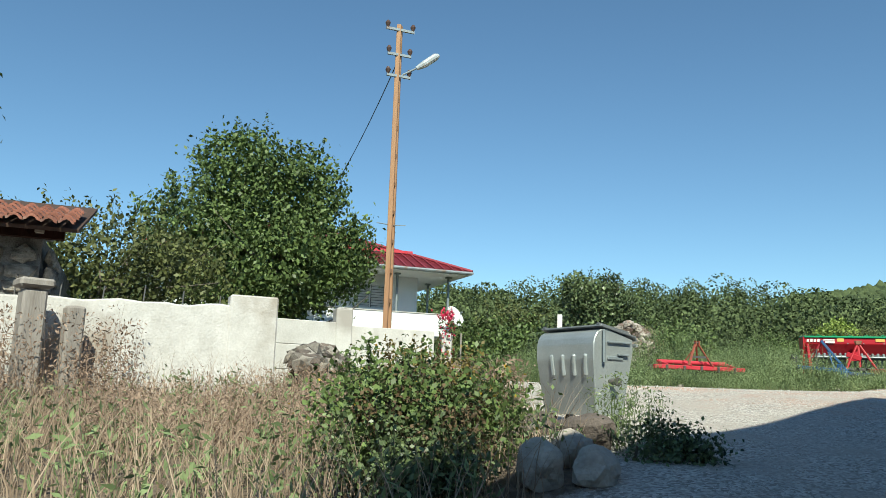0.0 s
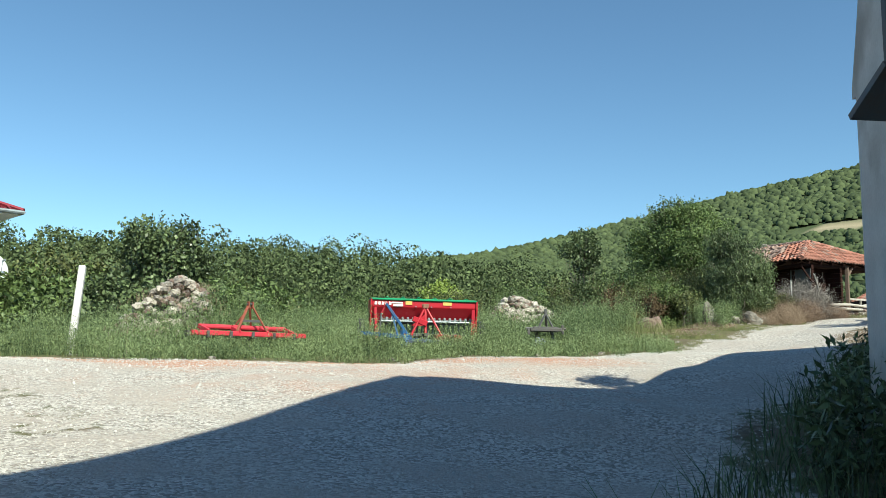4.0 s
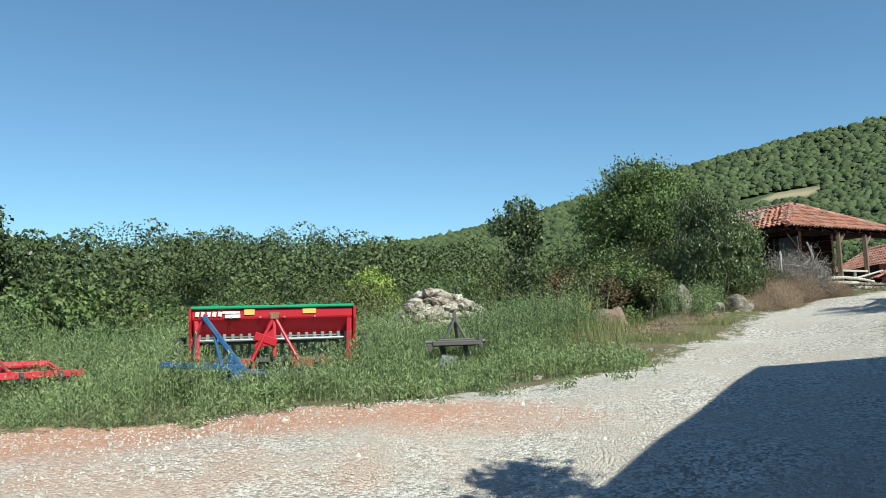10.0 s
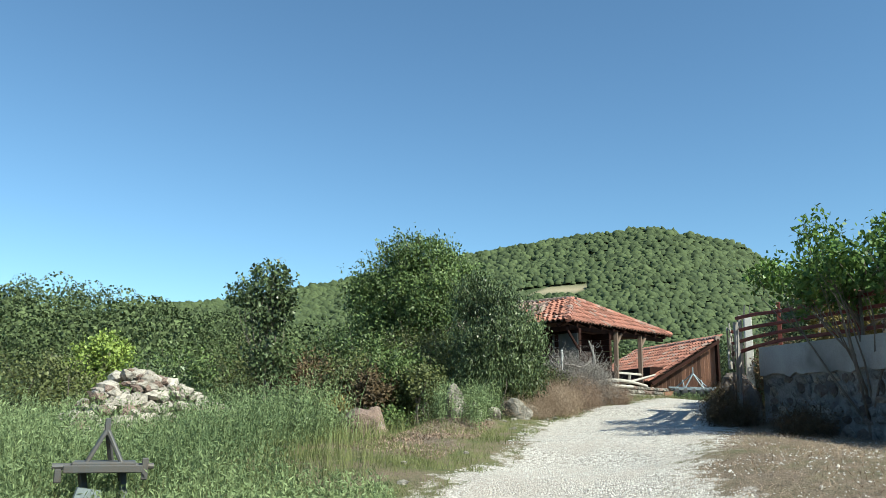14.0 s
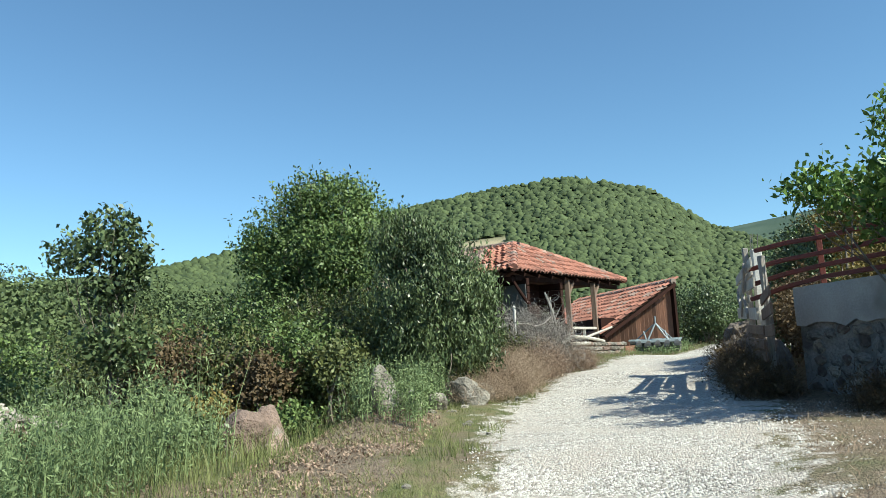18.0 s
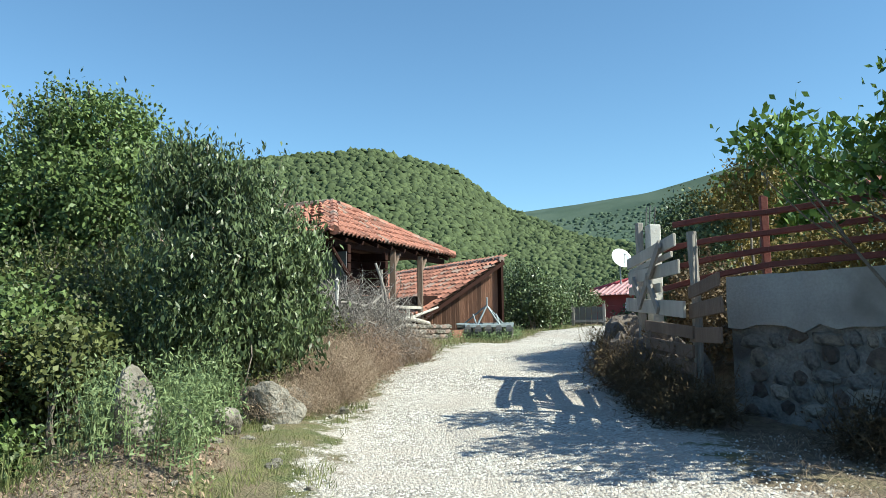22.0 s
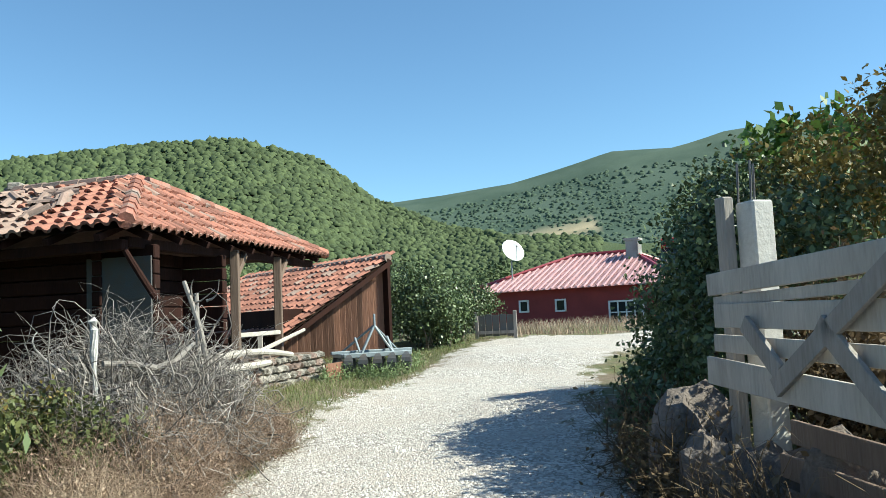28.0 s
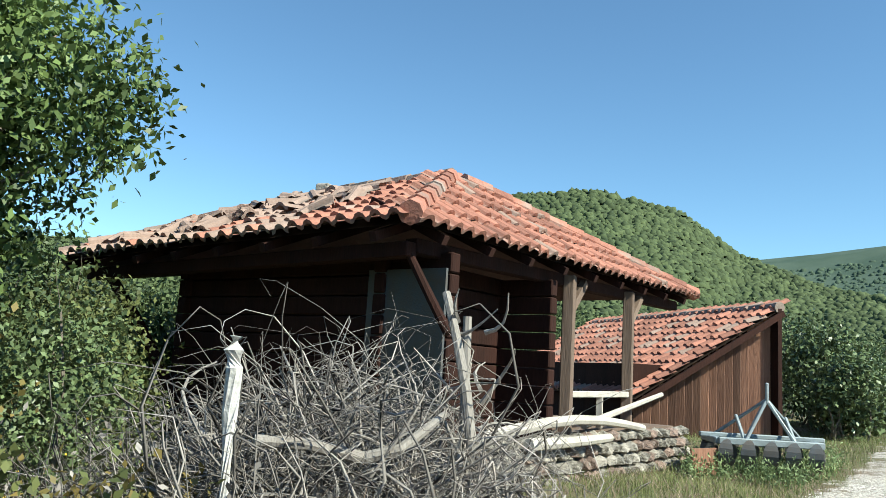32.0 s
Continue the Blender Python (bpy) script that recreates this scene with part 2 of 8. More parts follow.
M_GALV = material("galvanised steel", (0.5, 0.53, 0.53), (0.4, 0.43, 0.43), 0.42, 2.5, 40, 0.1, metal=0.55, stain=(0.34, 0.35, 0.34), stain_amount=0.4)
M_LIDGREY = material("dull lid steel", (0.2, 0.215, 0.225), (0.14, 0.15, 0.16), 0.55, 4, 50, 0.12, metal=0.3, stain=(0.27, 0.27, 0.26), stain_amount=0.4)
M_RUSTRED = material("rusted red paint", (0.34, 0.085, 0.05), (0.22, 0.065, 0.04), 0.7, 6, 50, 0.3, stain=(0.13, 0.06, 0.035), stain_amount=0.5)
M_RUSTRAIL = material("maroon rail paint", (0.16, 0.035, 0.03), (0.11, 0.03, 0.024), 0.65, 5, 50, 0.3)
M_BLACK = material("black rubber", (0.02, 0.02, 0.02), (0.03, 0.03, 0.03), 0.8)
M_PLASTICWHITE = material("white enamel", (0.75, 0.76, 0.76), (0.68, 0.69, 0.69), 0.4, 3, 30, 0.03)
M_CANVAS = material("pale canvas", (0.62, 0.6, 0.54), (0.54, 0.52, 0.47), 0.85, 2, 80, 0.1)
M_DARKIN = material("dark interior", (0.03, 0.03, 0.032), (0.02, 0.02, 0.022), 0.8)
M_BLIND = material("louvre blind", (0.6, 0.6, 0.6), (0.5, 0.5, 0.5), 0.6)
M_CARPAINT = material("white car paint", (0.72, 0.74, 0.75), (0.68, 0.7, 0.71), 0.25, 2, 30, 0.0)
M_YELLOWLABEL = material("yellow label", (0.7, 0.46, 0.12), (0.62, 0.42, 0.12), 0.5)
M_WHITELABEL = material("white label", (0.75, 0.73, 0.7), (0.68, 0.66, 0.62), 0.5)
M_CABLE = material("cable", (0.05, 0.05, 0.055), (0.07, 0.07, 0.07), 0.6)
M_PORCELAIN = material("brown insulator", (0.08, 0.05, 0.04), (0.1, 0.06, 0.05), 0.3)
M_LAMPGLASS = material("lamp housing", (0.6, 0.62, 0.62), (0.5, 0.52, 0.52), 0.35, metal=0.3)


def glass_material():
    m = bpy.data.materials.new("window glass")
    m.use_nodes = True
    b = m.node_tree.nodes["Principled BSDF"]
    b.inputs["Base Color"].default_value = (0.02, 0.025, 0.03, 1)
    b.inputs["Roughness"].default_value = 0.06
    return m


M_GLASS = glass_material()


# ---- mesh helpers ----
def thing(name, label, category, at=(0, 0, 0), rz=0.0, group="", kind=""):
    ob = new(name)
    ob.matrix_basis = pose(at[0], at[1], at[2], 0, 0, rz)
    return tagged(ob, label, category, group, kind)


def part(name, bm, mat, parent=None, label="", smooth=False):
    me = bpy.data.meshes.new(name)
    bm.normal_update()
    bm.to_mesh(me)
    bm.free()
    me.materials.append(mat)
    if smooth:
        me.shade_smooth()
    ob = new(name, me)
    if parent:
        ob.parent = parent
    if label:
        ob["label"] = label
    return ob


def whole(name, bm, mat, label, category, at=(0, 0, 0), rz=0.0, group="", kind="", smooth=False):
    ob = part(name, bm, mat, None, "", smooth)
    ob.matrix_basis = pose(at[0], at[1], at[2], 0, 0, rz)
    return tagged(ob, label, category, group, kind)


def array_mesh(name, verts, faces, mat, smooth=False):
    """A mesh from arrays of verts (n, 3) and faces (m, k)."""
    me = bpy.data.meshes.new(name)
    verts, faces = np.asarray(verts, np.float32), np.asarray(faces, np.int32)
    k = faces.shape[1]
    me.vertices.add(len(verts))
    me.vertices.foreach_set("co", verts.ravel())
    me.loops.add(faces.size)
    me.loops.foreach_set("vertex_index", faces.ravel())
    me.polygons.add(len(faces))
    me.polygons.foreach_set("loop_start", np.arange(0, faces.size, k, dtype=np.int32))
    me.polygons.foreach_set("loop_total", np.full(len(faces), k, np.int32))
    me.update(calc_edges=True)
    me.validate()
    me.materials.append(mat)
    if smooth:
        me.shade_smooth()
    return me


def box(bm, c, s, rot=None, bevel=0.0):
    """A box of size s centred on c, turned by rot (a 4x4), with bevelled edges."""
    m = Matrix.Translation(c) @ (rot or Matrix()) @ Matrix.Diagonal((*s, 1))
    made = bmesh.ops.create_cube(bm, size=1, matrix=m)["verts"]
    if bevel:
        edges = list({e for v in made for e in v.link_edges})
        bmesh.ops.bevel(bm, geom=edges, offset=bevel, segments=1, affect="EDGES")
    return bm


def beam(bm, a, b, w, h=None, bevel=0.0, twist=0.0):
    """A squared timber or bar from a to b."""
    a, b = Vector(a), Vector(b)
    d = b - a
    rot = d.to_track_quat("Z", "Y").to_matrix().to_4x4() @ Matrix.Rotation(twist, 4, "Z")
    return box(bm, (a + b) / 2, (w, h or w, d.length), rot, bevel)


def tube(bm, pts, radii, n=8, caps=True):
    """A round rod through pts; radii one number or one for each point."""
    pts = [Vector(p) for p in pts]
    if not hasattr(radii, "__len__"):
        radii = [radii] * len(pts)
    rings = []
    for i, p in enumerate(pts):
        d = (pts[min(i + 1, len(pts) - 1)] - pts[max(i - 1, 0)]).normalized()
        q = d.to_track_quat("Z", "Y")
        rings.append([bm.verts.new(p + q @ Vector((math.cos(2 * math.pi * k / n) * radii[i], math.sin(2 * math.pi * k / n) * radii[i], 0))) for k in range(n)])
    for r, s in zip(rings, rings[1:]):
        for k in range(n):
            bm.faces.new((r[k], r[(k + 1) % n], s[(k + 1) % n], s[k]))
    if caps:
        bm.faces.new(list(reversed(rings[0])))
        bm.faces.new(rings[-1])
    return bm


def prism(bm, outline, depth, m=None):
    """An outline (list of x, z) pushed out along y by depth, centred."""
    m = m or Matrix()
    f = [bm.verts.new(m @ Vector((x, -depth / 2, z))) for x, z in outline]
    g = [bm.verts.new(m @ Vector((x, depth / 2, z))) for x, z in outline]
    bm.faces.new(f)
    bm.faces.new(list(reversed(g)))
    k = len(f)
    for i in range(k):
        bm.faces.new((f[(i + 1) % k], f[i], g[i], g[(i + 1) % k]))
    bmesh.ops.recalc_face_normals(bm, faces=bm.faces)
    return bm


def rock_bm(seed, size, rough=0.25, sub=2):
    bm = bmesh.new()
    bmesh.ops.create_icosphere(bm, subdivisions=sub, radius=0.5)
    off = Vector((seed * 3.7, seed * 1.3, seed * 7.1))
    for v in bm.verts:
        k = 1 + rough * 2 * noise.noise(v.co * 1.9 + off) + rough * 0.6 * noise.noise(v.co * 5 + off)
        v.co = Vector((v.co.x * k * size[0], v.co.y * k * size[1], v.co.z * k * size[2]))
    return bm


ROCKS = []
for seed in range(8):
    rb = rock_bm(seed + 1, (1, 1, 1), 0.3, 1)
    me = bpy.data.meshes.new("stone")
    rb.to_mesh(me)
    rb.free()
    ROCKS.append(me)


def stone(parent, at, size, mat, name="stone", turn=None):
    """One stone of a wall or heap: an object of its own on shared mesh data."""
    key = rnd.randrange(8)
    me = STONE_MESHES.get((key, mat.name))
    if not me:
        me = ROCKS[key].copy()
        me.materials.append(mat)
        STONE_MESHES[(key, mat.name)] = me
    ob = new(name, me)
    ob.parent = parent
    a = turn or (rnd.uniform(-20, 20), rnd.uniform(-20, 20), rnd.uniform(0, 360))
    ob.matrix_basis = Matrix.LocRotScale(at, Euler([radians(v) for v in a]), size)
    return ob


STONE_MESHES = {}


# ---- foliage helpers ----
def unit(v):
    return v / np.maximum(np.linalg.norm(v, axis=-1, keepdims=True), 1e-9)


def leaf_arrays(centres, size, droop=0.3, long=1.6, normals=None):
    """Folded four-cornered leaves at centres; size one number or one for each."""
    n = len(centres)
    size = np.broadcast_to(np.asarray(size, float), (n,))[:, None] * rng.uniform(0.65, 1.35, (n, 1))
    d = unit(rng.normal(size=(n, 3)) - np.array([0, 0, droop * 2]))
    up = unit(rng.normal(size=(n, 3)) * 0.8 + np.array([0, 0, 0.9])) if normals is None else unit(normals + rng.normal(size=(n, 3)) * 0.6)
    side = unit(np.cross(d, up))
    up = np.cross(side, d)
    a = centres - d * size * long / 2
    b = centres + d * size * long / 2
    c = centres + side * size / 2 + up * size * 0.13
    e = centres - side * size / 2 + up * size * 0.13
    verts = np.stack([a, c, b, e], 1).reshape(-1, 3)
    faces = np.arange(n * 4).reshape(-1, 4)
    return verts, faces


def twig_arrays(p0, d, length, r, curl=0.5, nodes=5):
    """Thin three-sided curved twigs from p0 along d."""
    n = len(p0)
    c1, c2 = np.clip(rng.normal(size=(n, 3)), -1.4, 1.4) * curl, np.clip(rng.normal(size=(n, 3)), -1.4, 1.4) * curl * 0.7
    vs = []
    for i in range(nodes):
        t = i / (nodes - 1)
        c = p0 + (d * t + c1 * np.sin(np.pi * t) * 0.45 + c2 * np.sin(2 * np.pi * t) * 0.3) * length[:, None]
        rr = (r * (1 - 0.8 * t))[:, None]
        for k in range(3):
            a = 2 * np.pi * k / 3
            vs.append(c + np.array([np.cos(a), np.sin(a) * 0.7, np.sin(a) * 0.7]) * rr)
    v = np.stack(vs, 1).reshape(-1, 3)
    idx = np.arange(n)[:, None] * (3 * nodes)
    fs = []
    for i in range(nodes - 1):
        for k in range(3):
            fs.append(idx + np.array([[3 * i + k, 3 * i + (k + 1) % 3, 3 * i + 3 + (k + 1) % 3, 3 * i + 3 + k]]))
    return v, np.concatenate(fs)


def crown_points(lobes, twigs, per, spread, hollow=0.35, shoots=0):
    """Leaf places: twigs set near the skin of ellipsoid lobes (x, y, z, rx, ry, rz), leaves about each twig."""
    lobes = np.array(lobes, float)
    w = (lobes[:, 3] * lobes[:, 4] + lobes[:, 4] * lobes[:, 5]) ** 0.9
    pick = rng.choice(len(lobes), twigs, p=w / w.sum())
    d = unit(rng.normal(size=(twigs, 3)))
    r = hollow + (1 - hollow) * rng.uniform(0, 1, (twigs, 1)) ** 0.45
    r *= 1 + 0.16 * rng.normal(size=(twigs, 1))
    t = lobes[pick, :3] + d * r * lobes[pick, 3:]
    keep = np.array([noise.noise(Vector(p * 1.5)) + 0.5 * noise.noise(Vector(p * 3.4)) > -0.3 for p in t])
    t = t[keep]
    lines = None
    if shoots:
        pk = rng.choice(len(lobes), shoots, p=w / w.sum())
        d = rng.normal(size=(shoots, 3))
        d[:, 2] = np.abs(d[:, 2]) * 0.9
        d = unit(d)
        r3 = lobes[pk, 3:]
        run = (r3.mean(1) * rng.uniform(0.22, 0.5, shoots))[:, None]
        aim = unit(d + np.array([0, 0, 0.7]))
        steps = np.linspace(-0.3, 1, 7)
        s = (lobes[pk, :3] + d * r3 * 0.95)[:, None] + aim[:, None] * run[:, None] * steps[None, :, None]
        lines = (s[:, 0], aim, run[:, 0] * 1.3)
    p = np.repeat(t, per, 0) + rng.normal(size=(len(t) * per, 3)) * spread * rng.uniform(0.5, 1.3, (len(t) * per, 1))
    if lines is None:
        return p, None
    q = np.repeat(s.reshape(-1, 3), max(3, per // 2), 0)
    return np.concatenate([p, q + rng.normal(size=q.shape) * spread * 0.4]), lines


def shoot_part(lines, parent):
    """Thin leading shoots that carry the outermost leaves."""
    p, d, run = lines
    ob = new("shoot_mass", array_mesh("shoot_mass", *twig_arrays(p, d, run, np.full(len(p), 0.006), 0.05, 4), M_BARK))
    ob.parent = parent
    ob["kind"] = "stuff"


def leaf_part(name, pts, size, mat, parent, droop=0.3, long=1.6, label=""):
    out = unit(pts - pts.mean(0)) * 0.75 + np.array([0, 0, 0.45])
    me = array_mesh(name, *leaf_arrays(pts, size, droop, long, out), mat)
    ob = new(name, me)
    ob.parent = parent
    if label:
        ob["label"] = label
    return ob


def limb(bm, a, b, r0, r1, bend=0.15, n=6, steps=4):
    a, b = Vector(a), Vector(b)
    pts, rad = [], []
    off = Vector([rnd.uniform(-1, 1) for _ in range(3)]) * (b - a).length * bend
    for i in range(steps + 1):
        t = i / steps
        pts.append(a.lerp(b, t) + off * math.sin(math.pi * t))
        rad.append(r0 + (r1 - r0) * t)
    tube(bm, pts, rad, n)
    return pts


def tree(name, label, at, lobes, trunk_r, mat, twigs, per, leaf, spread=0.2, category="tree", trunk_top=None, hollow=0.35, limbs=7, droop=0.3, long=1.6, group="", kind="", bark=None, lean=(0, 0), shoots=60):
    """Trunk with limbs into each lobe, and a crown of leaves. Lobes are relative to the foot."""
    ob = thing(name, label, category, at, 0, group, kind)
    bm = bmesh.new()
    top = Vector(trunk_top or (lean[0], lean[1], max(l[2] for l in lobes) * 0.75))
    stem = limb(bm, (0, 0, -0.15), top, trunk_r, trunk_r * 0.45, 0.04, 8, 5)
    for i in range(limbs):
        l = lobes[i % len(lobes)]
        start = stem[1 + i % (len(stem) - 1)]
        end = Vector(l[:3]) + Vector([rnd.uniform(-0.5, 0.5) * l[3 + k] for k in range(3)])
        pts = limb(bm, start, end, trunk_r * 0.45, trunk_r * 0.12, 0.12, 5, 4)
        for _ in range(2):
            e2 = Vector(l[:3]) + Vector([rnd.uniform(-0.9, 0.9) * l[3 + k] for k in range(3)])
            limb(bm, pts[rnd.randrange(1, 4)], e2, trunk_r * 0.2, trunk_r * 0.06, 0.12, 4, 3)
    part("trunk", bm, bark or M_BARK, ob, smooth=True)
    pts, lines = crown_points(lobes, twigs, per, spread, hollow, shoots)
    if lines:
        shoot_part(lines, ob)
    leaf_part("crown", pts, leaf, mat, ob, droop, long)
    return ob


def bush(name, label, at, lobes, mat, twigs, per, leaf, spread=0.15, category="bush", group="", stems=8, hollow=0.2, droop=0.2, long=1.6, shoots=14):
    ob = thing(name, label, category, at, 0, group)
    for i in range(stems):
        bm = bmesh.new()
        l = lobes[i % len(lobes)]
        e = Vector(l[:3]) + Vector([rnd.uniform(-0.8, 0.8) * l[3 + k] for k in range(3)])
        limb(bm, (e.x * 0.4 + rnd.uniform(-0.2, 0.2), e.y * 0.4 + rnd.uniform(-0.2, 0.2), -0.1), e, 0.03, 0.008, 0.15, 5, 4)
        part("stem", bm, M_BARK, ob)
    pts, lines = crown_points(lobes, twigs, per, spread, hollow, shoots)
    if lines:
        shoot_part(lines, ob)
    pts = pts[pts[:, 2] > -0.05]
    leaf_part("foliage", pts, leaf, mat, ob, droop, long)
    return ob


def blade_arrays(base, height, width, lean=0.25, nodes=3):
    """Upright tapering blades: base (n, 3), heights (n,)."""
    n = len(base)
    ang = rng.uniform(0, 2 * np.pi, n)
    side = np.stack([np.cos(ang), np.sin(ang), np.zeros(n)], 1)
    bend = rng.normal(size=(n, 2)) * lean
    verts = []
    for i in range(nodes):
        t = i / (nodes - 1)
        c = base + np.stack([bend[:, 0] * height * t**2, bend[:, 1] * height * t**2, height * t], 1)
        w = (width * (1 - t * 0.85))[:, None] if hasattr(width, "__len__") else width * (1 - t * 0.85)
        verts += [c - side * w / 2, c + side * w / 2]
    v = np.stack(verts, 1)
    faces = []
    idx = np.arange(n)[:, None] * (2 * nodes)
    for i in range(nodes - 1):
        faces.append(idx + np.array([[2 * i, 2 * i + 1, 2 * i + 3, 2 * i + 2]]))
    return v.reshape(-1, 3), np.concatenate(faces)


def join_arrays(items):
    vs, fs, k = [], [], 0
    for v, f in items:
        vs.append(v)
        fs.append(f + k)
        k += len(v)
    return np.concatenate(vs), np.concatenate(fs)


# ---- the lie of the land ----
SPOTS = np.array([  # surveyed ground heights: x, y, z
    (-14.45, -16.15, 1.59), (-23.6, -18.5, 1.82), (-18.3, -13.5, 1.95), (-17.35, -12.06, 1.95), (-16.8, -11.4, 2.08), (-17.7, -4.3, 2.69),
    (-19.9, -16.25, 1.76), (-16.8, 0, 3.06), (-17.6, -2.1, 2.87), (-17.9, -3.4, 2.79), (-17.1, 2.4, 3.37), (-16, 4, 3.45), (-14.8, 4.9, 3.65),
    (-18.2, 6.94, 3.64), (-14, 12.4, 3.88), (-22, -22.5, 1.8), (-7.24, -29.1, 0.1), (-9.56, -24.4, 0.65), (-11.9, -20.1, 1.05),
    (-13.4, -16.5, 1.45), (-14.4, -13.6, 1.85), (-16.3, -10, 2.1), (-16.6, -6.65, 2.4), (-16.94, -3.86, 2.78), (-17.4, -0.14, 3.05),
    (-22.5, -12, 1.9), (-24, -16, 1.85), (-40, -18, 1.35), (-30, -20, 1.55), (-36, -21.3, 1.28), (-25, -5, 2.2), (-21, -3.4, 2.45), (-14.8, -24.4, 1.25),
    (-13.7, -25.3, 1.0), (-18, -25.5, 1.3), (-16, -29, 0.9), (-21, -28, 1.4), (-28, -27, 1.5), (-12.5, -27.3, 0.65), (-11.0, -5.0, 2.75), (-9, -14, 1.9), (-4, -24, 0.8), (-12, 2, 4.0), (-13.4, 0.3, 3.9), (-13.3, 1.6, 3.9), (-14.7, -2.0, 2.92), (-13.8, -2.6, 2.85), (-12.9, -3.7, 2.8), (-12.1, -4.9, 2.75), (-11.2, -5.9, 2.7), (-15.0, -0.9, 3.0), (-15.0, 0.3, 3.12), (-15.05, 1.4, 3.28), (-11, 0, 4.0), (-22, 3, 3.0),
    (-19.4, -3.2, 3.1), (-18.8, -1.7, 3.05), (-20.9, -4.0, 2.6), (-19.9, -1.5, 3.0), (-25, 10, 3.3), (-18, 14, 3.75), (-14.5, 18, 4.0), (-10, 25, 4.1), (-30, 2, 2.2), (-33, -8, 1.6), (-36, 5, 1.8)])


def ground_z(x, y):
    x, y = np.asarray(x, float), np.asarray(y, float)
    num, den = np.zeros(x.shape), np.zeros(x.shape)
    for sx, sy, sz in SPOTS:
        w = 1 / ((x - sx) ** 2 + (y - sy) ** 2 + 0.4) ** 1.6
        num += w * sz
        den += w
    near = num / den
    dx, dy = x + 17, y + 5
    r = np.hypot(dx, dy) + 1e-6
    th = np.degrees(np.arctan2(dx, dy))
    e1 = np.interp(th, [-180, -100, -75, -60, -50, -42, -34, -24, -17, -10, -4, 0, 5, 10, 18, 30, 45, 90, 180], [4, 4.3, 5.2, 6.0, 6.4, 7.2, 8.8, 11.1, 12.4, 13.1, 11.7, 8.7, 6.5, 5.6, 5.0, 4.6, 4.4, 4, 4])
    r1 = np.interp(th, [-180, -60, -50, -42, -34, -24, 0, 5, 10, 40, 180], [170, 170, 190, 260, 400, 500, 520, 420, 330, 300, 200])
    e2 = np.interp(th, [-20, -9, -4, 0, 5, 9.4, 17.4, 28, 40, 60, 90], [2, 5.5, 7.6, 8.6, 9.2, 9.9, 11.3, 12.2, 11.7, 8, 2])
    t = np.clip((r - 38) / (r1 - 38), 0, 1)
    z1 = 3.5 + np.minimum(r, r1) * np.tan(np.radians(-1.2 + (e1 + 1.2) * t**0.8)) - np.maximum(r - r1, 0) * 0.22
    r2 = 1250.0
    t2 = np.clip((r - 500) / (r2 - 500), 0, 1)
    z2 = 3.5 + np.minimum(r, r2) * np.tan(np.radians(-4 + (e2 + 4) * t2**0.7)) - np.maximum(r - r2, 0) * 0.15
    far = np.maximum(np.maximum(z1, z2), -60)
    k = np.clip((r - 34) / 26, 0, 1)
    k = k * k * (3 - 2 * k)
    return near * (1 - k) + far * k


def G(x, y):
    return float(ground_z(np.array([x]), np.array([y]))[0])


def spacing(lo, hi, step, far, grow=1.06):
    mid = list(np.arange(lo, hi + 1e-6, step))
    s, a = step, [lo]
    while a[-1] > -far:
        s *= grow
        a.append(a[-1] - s)
    s, b = step, [mid[-1]]
    while b[-1] < far:
        s *= grow
        b.append(b[-1] + s)
    return np.array(a[:0:-1] + mid + b[1:])


ROAD_L = np.array([(-30, -24.2), (-24.5, -21), (-21.9, -19.9), (-20.9, -16.1), (-18.2, -13.9), (-17.2, -10), (-17.3, -6), (-18.1, -2.5), (-18.2, 1), (-18.05, 3.5), (-17.5, 5.8), (-16.0, 10.3), (-14.5, 16), (-8, 21), (6, 26)])
ROAD_R = np.array([(-22, -40), (-9.5, -34), (-13.0, -25.8), (-14.6, -23.6), (-9.8, -22.0), (-12.0, -18.6), (-13.2, -11), (-14.7, -7.5), (-14.8, -3.5), (-14.9, 0), (-14.9, 4), (-13.6, 9), (-11, 13), (-4, 17), (8, 20)])


def road_mask(x, y):
    """1 on the gravel road and yard, 0 on the verges, soft between; the edge wanders."""
    left = np.interp(y, ROAD_L[:, 1], ROAD_L[:, 0])
    right = np.where(y < -22.5, np.interp(y, [-45, -28, -25.6, -24.0, -22.5], [-4, -4.2, -6.5, -8.0, -8.2]), np.interp(y, [-22.5, -18.6, -11, -7.5, -3.5, 0, 4, 9, 13, 17, 20], [-8.2, -12.0, -13.2, -14.7, -14.8, -14.9, -14.9, -13.6, -11, -4, 8]))
    left = np.where(y < -22.6, np.interp(y, [-45, -31, -27.5, -25.6, -24.9, -24.6, -24.2, -22.6], [-11, -9.3, -11.2, -12.8, -13.8, -16.5, -23.6, -27]), left)
    d = np.minimum(x - left, right - x)
    m = np.clip(0.5 + d / 1.3, 0, 1)
    return np.where((x < -16) & (y < -21.8), np.minimum(m, 0.62), m)


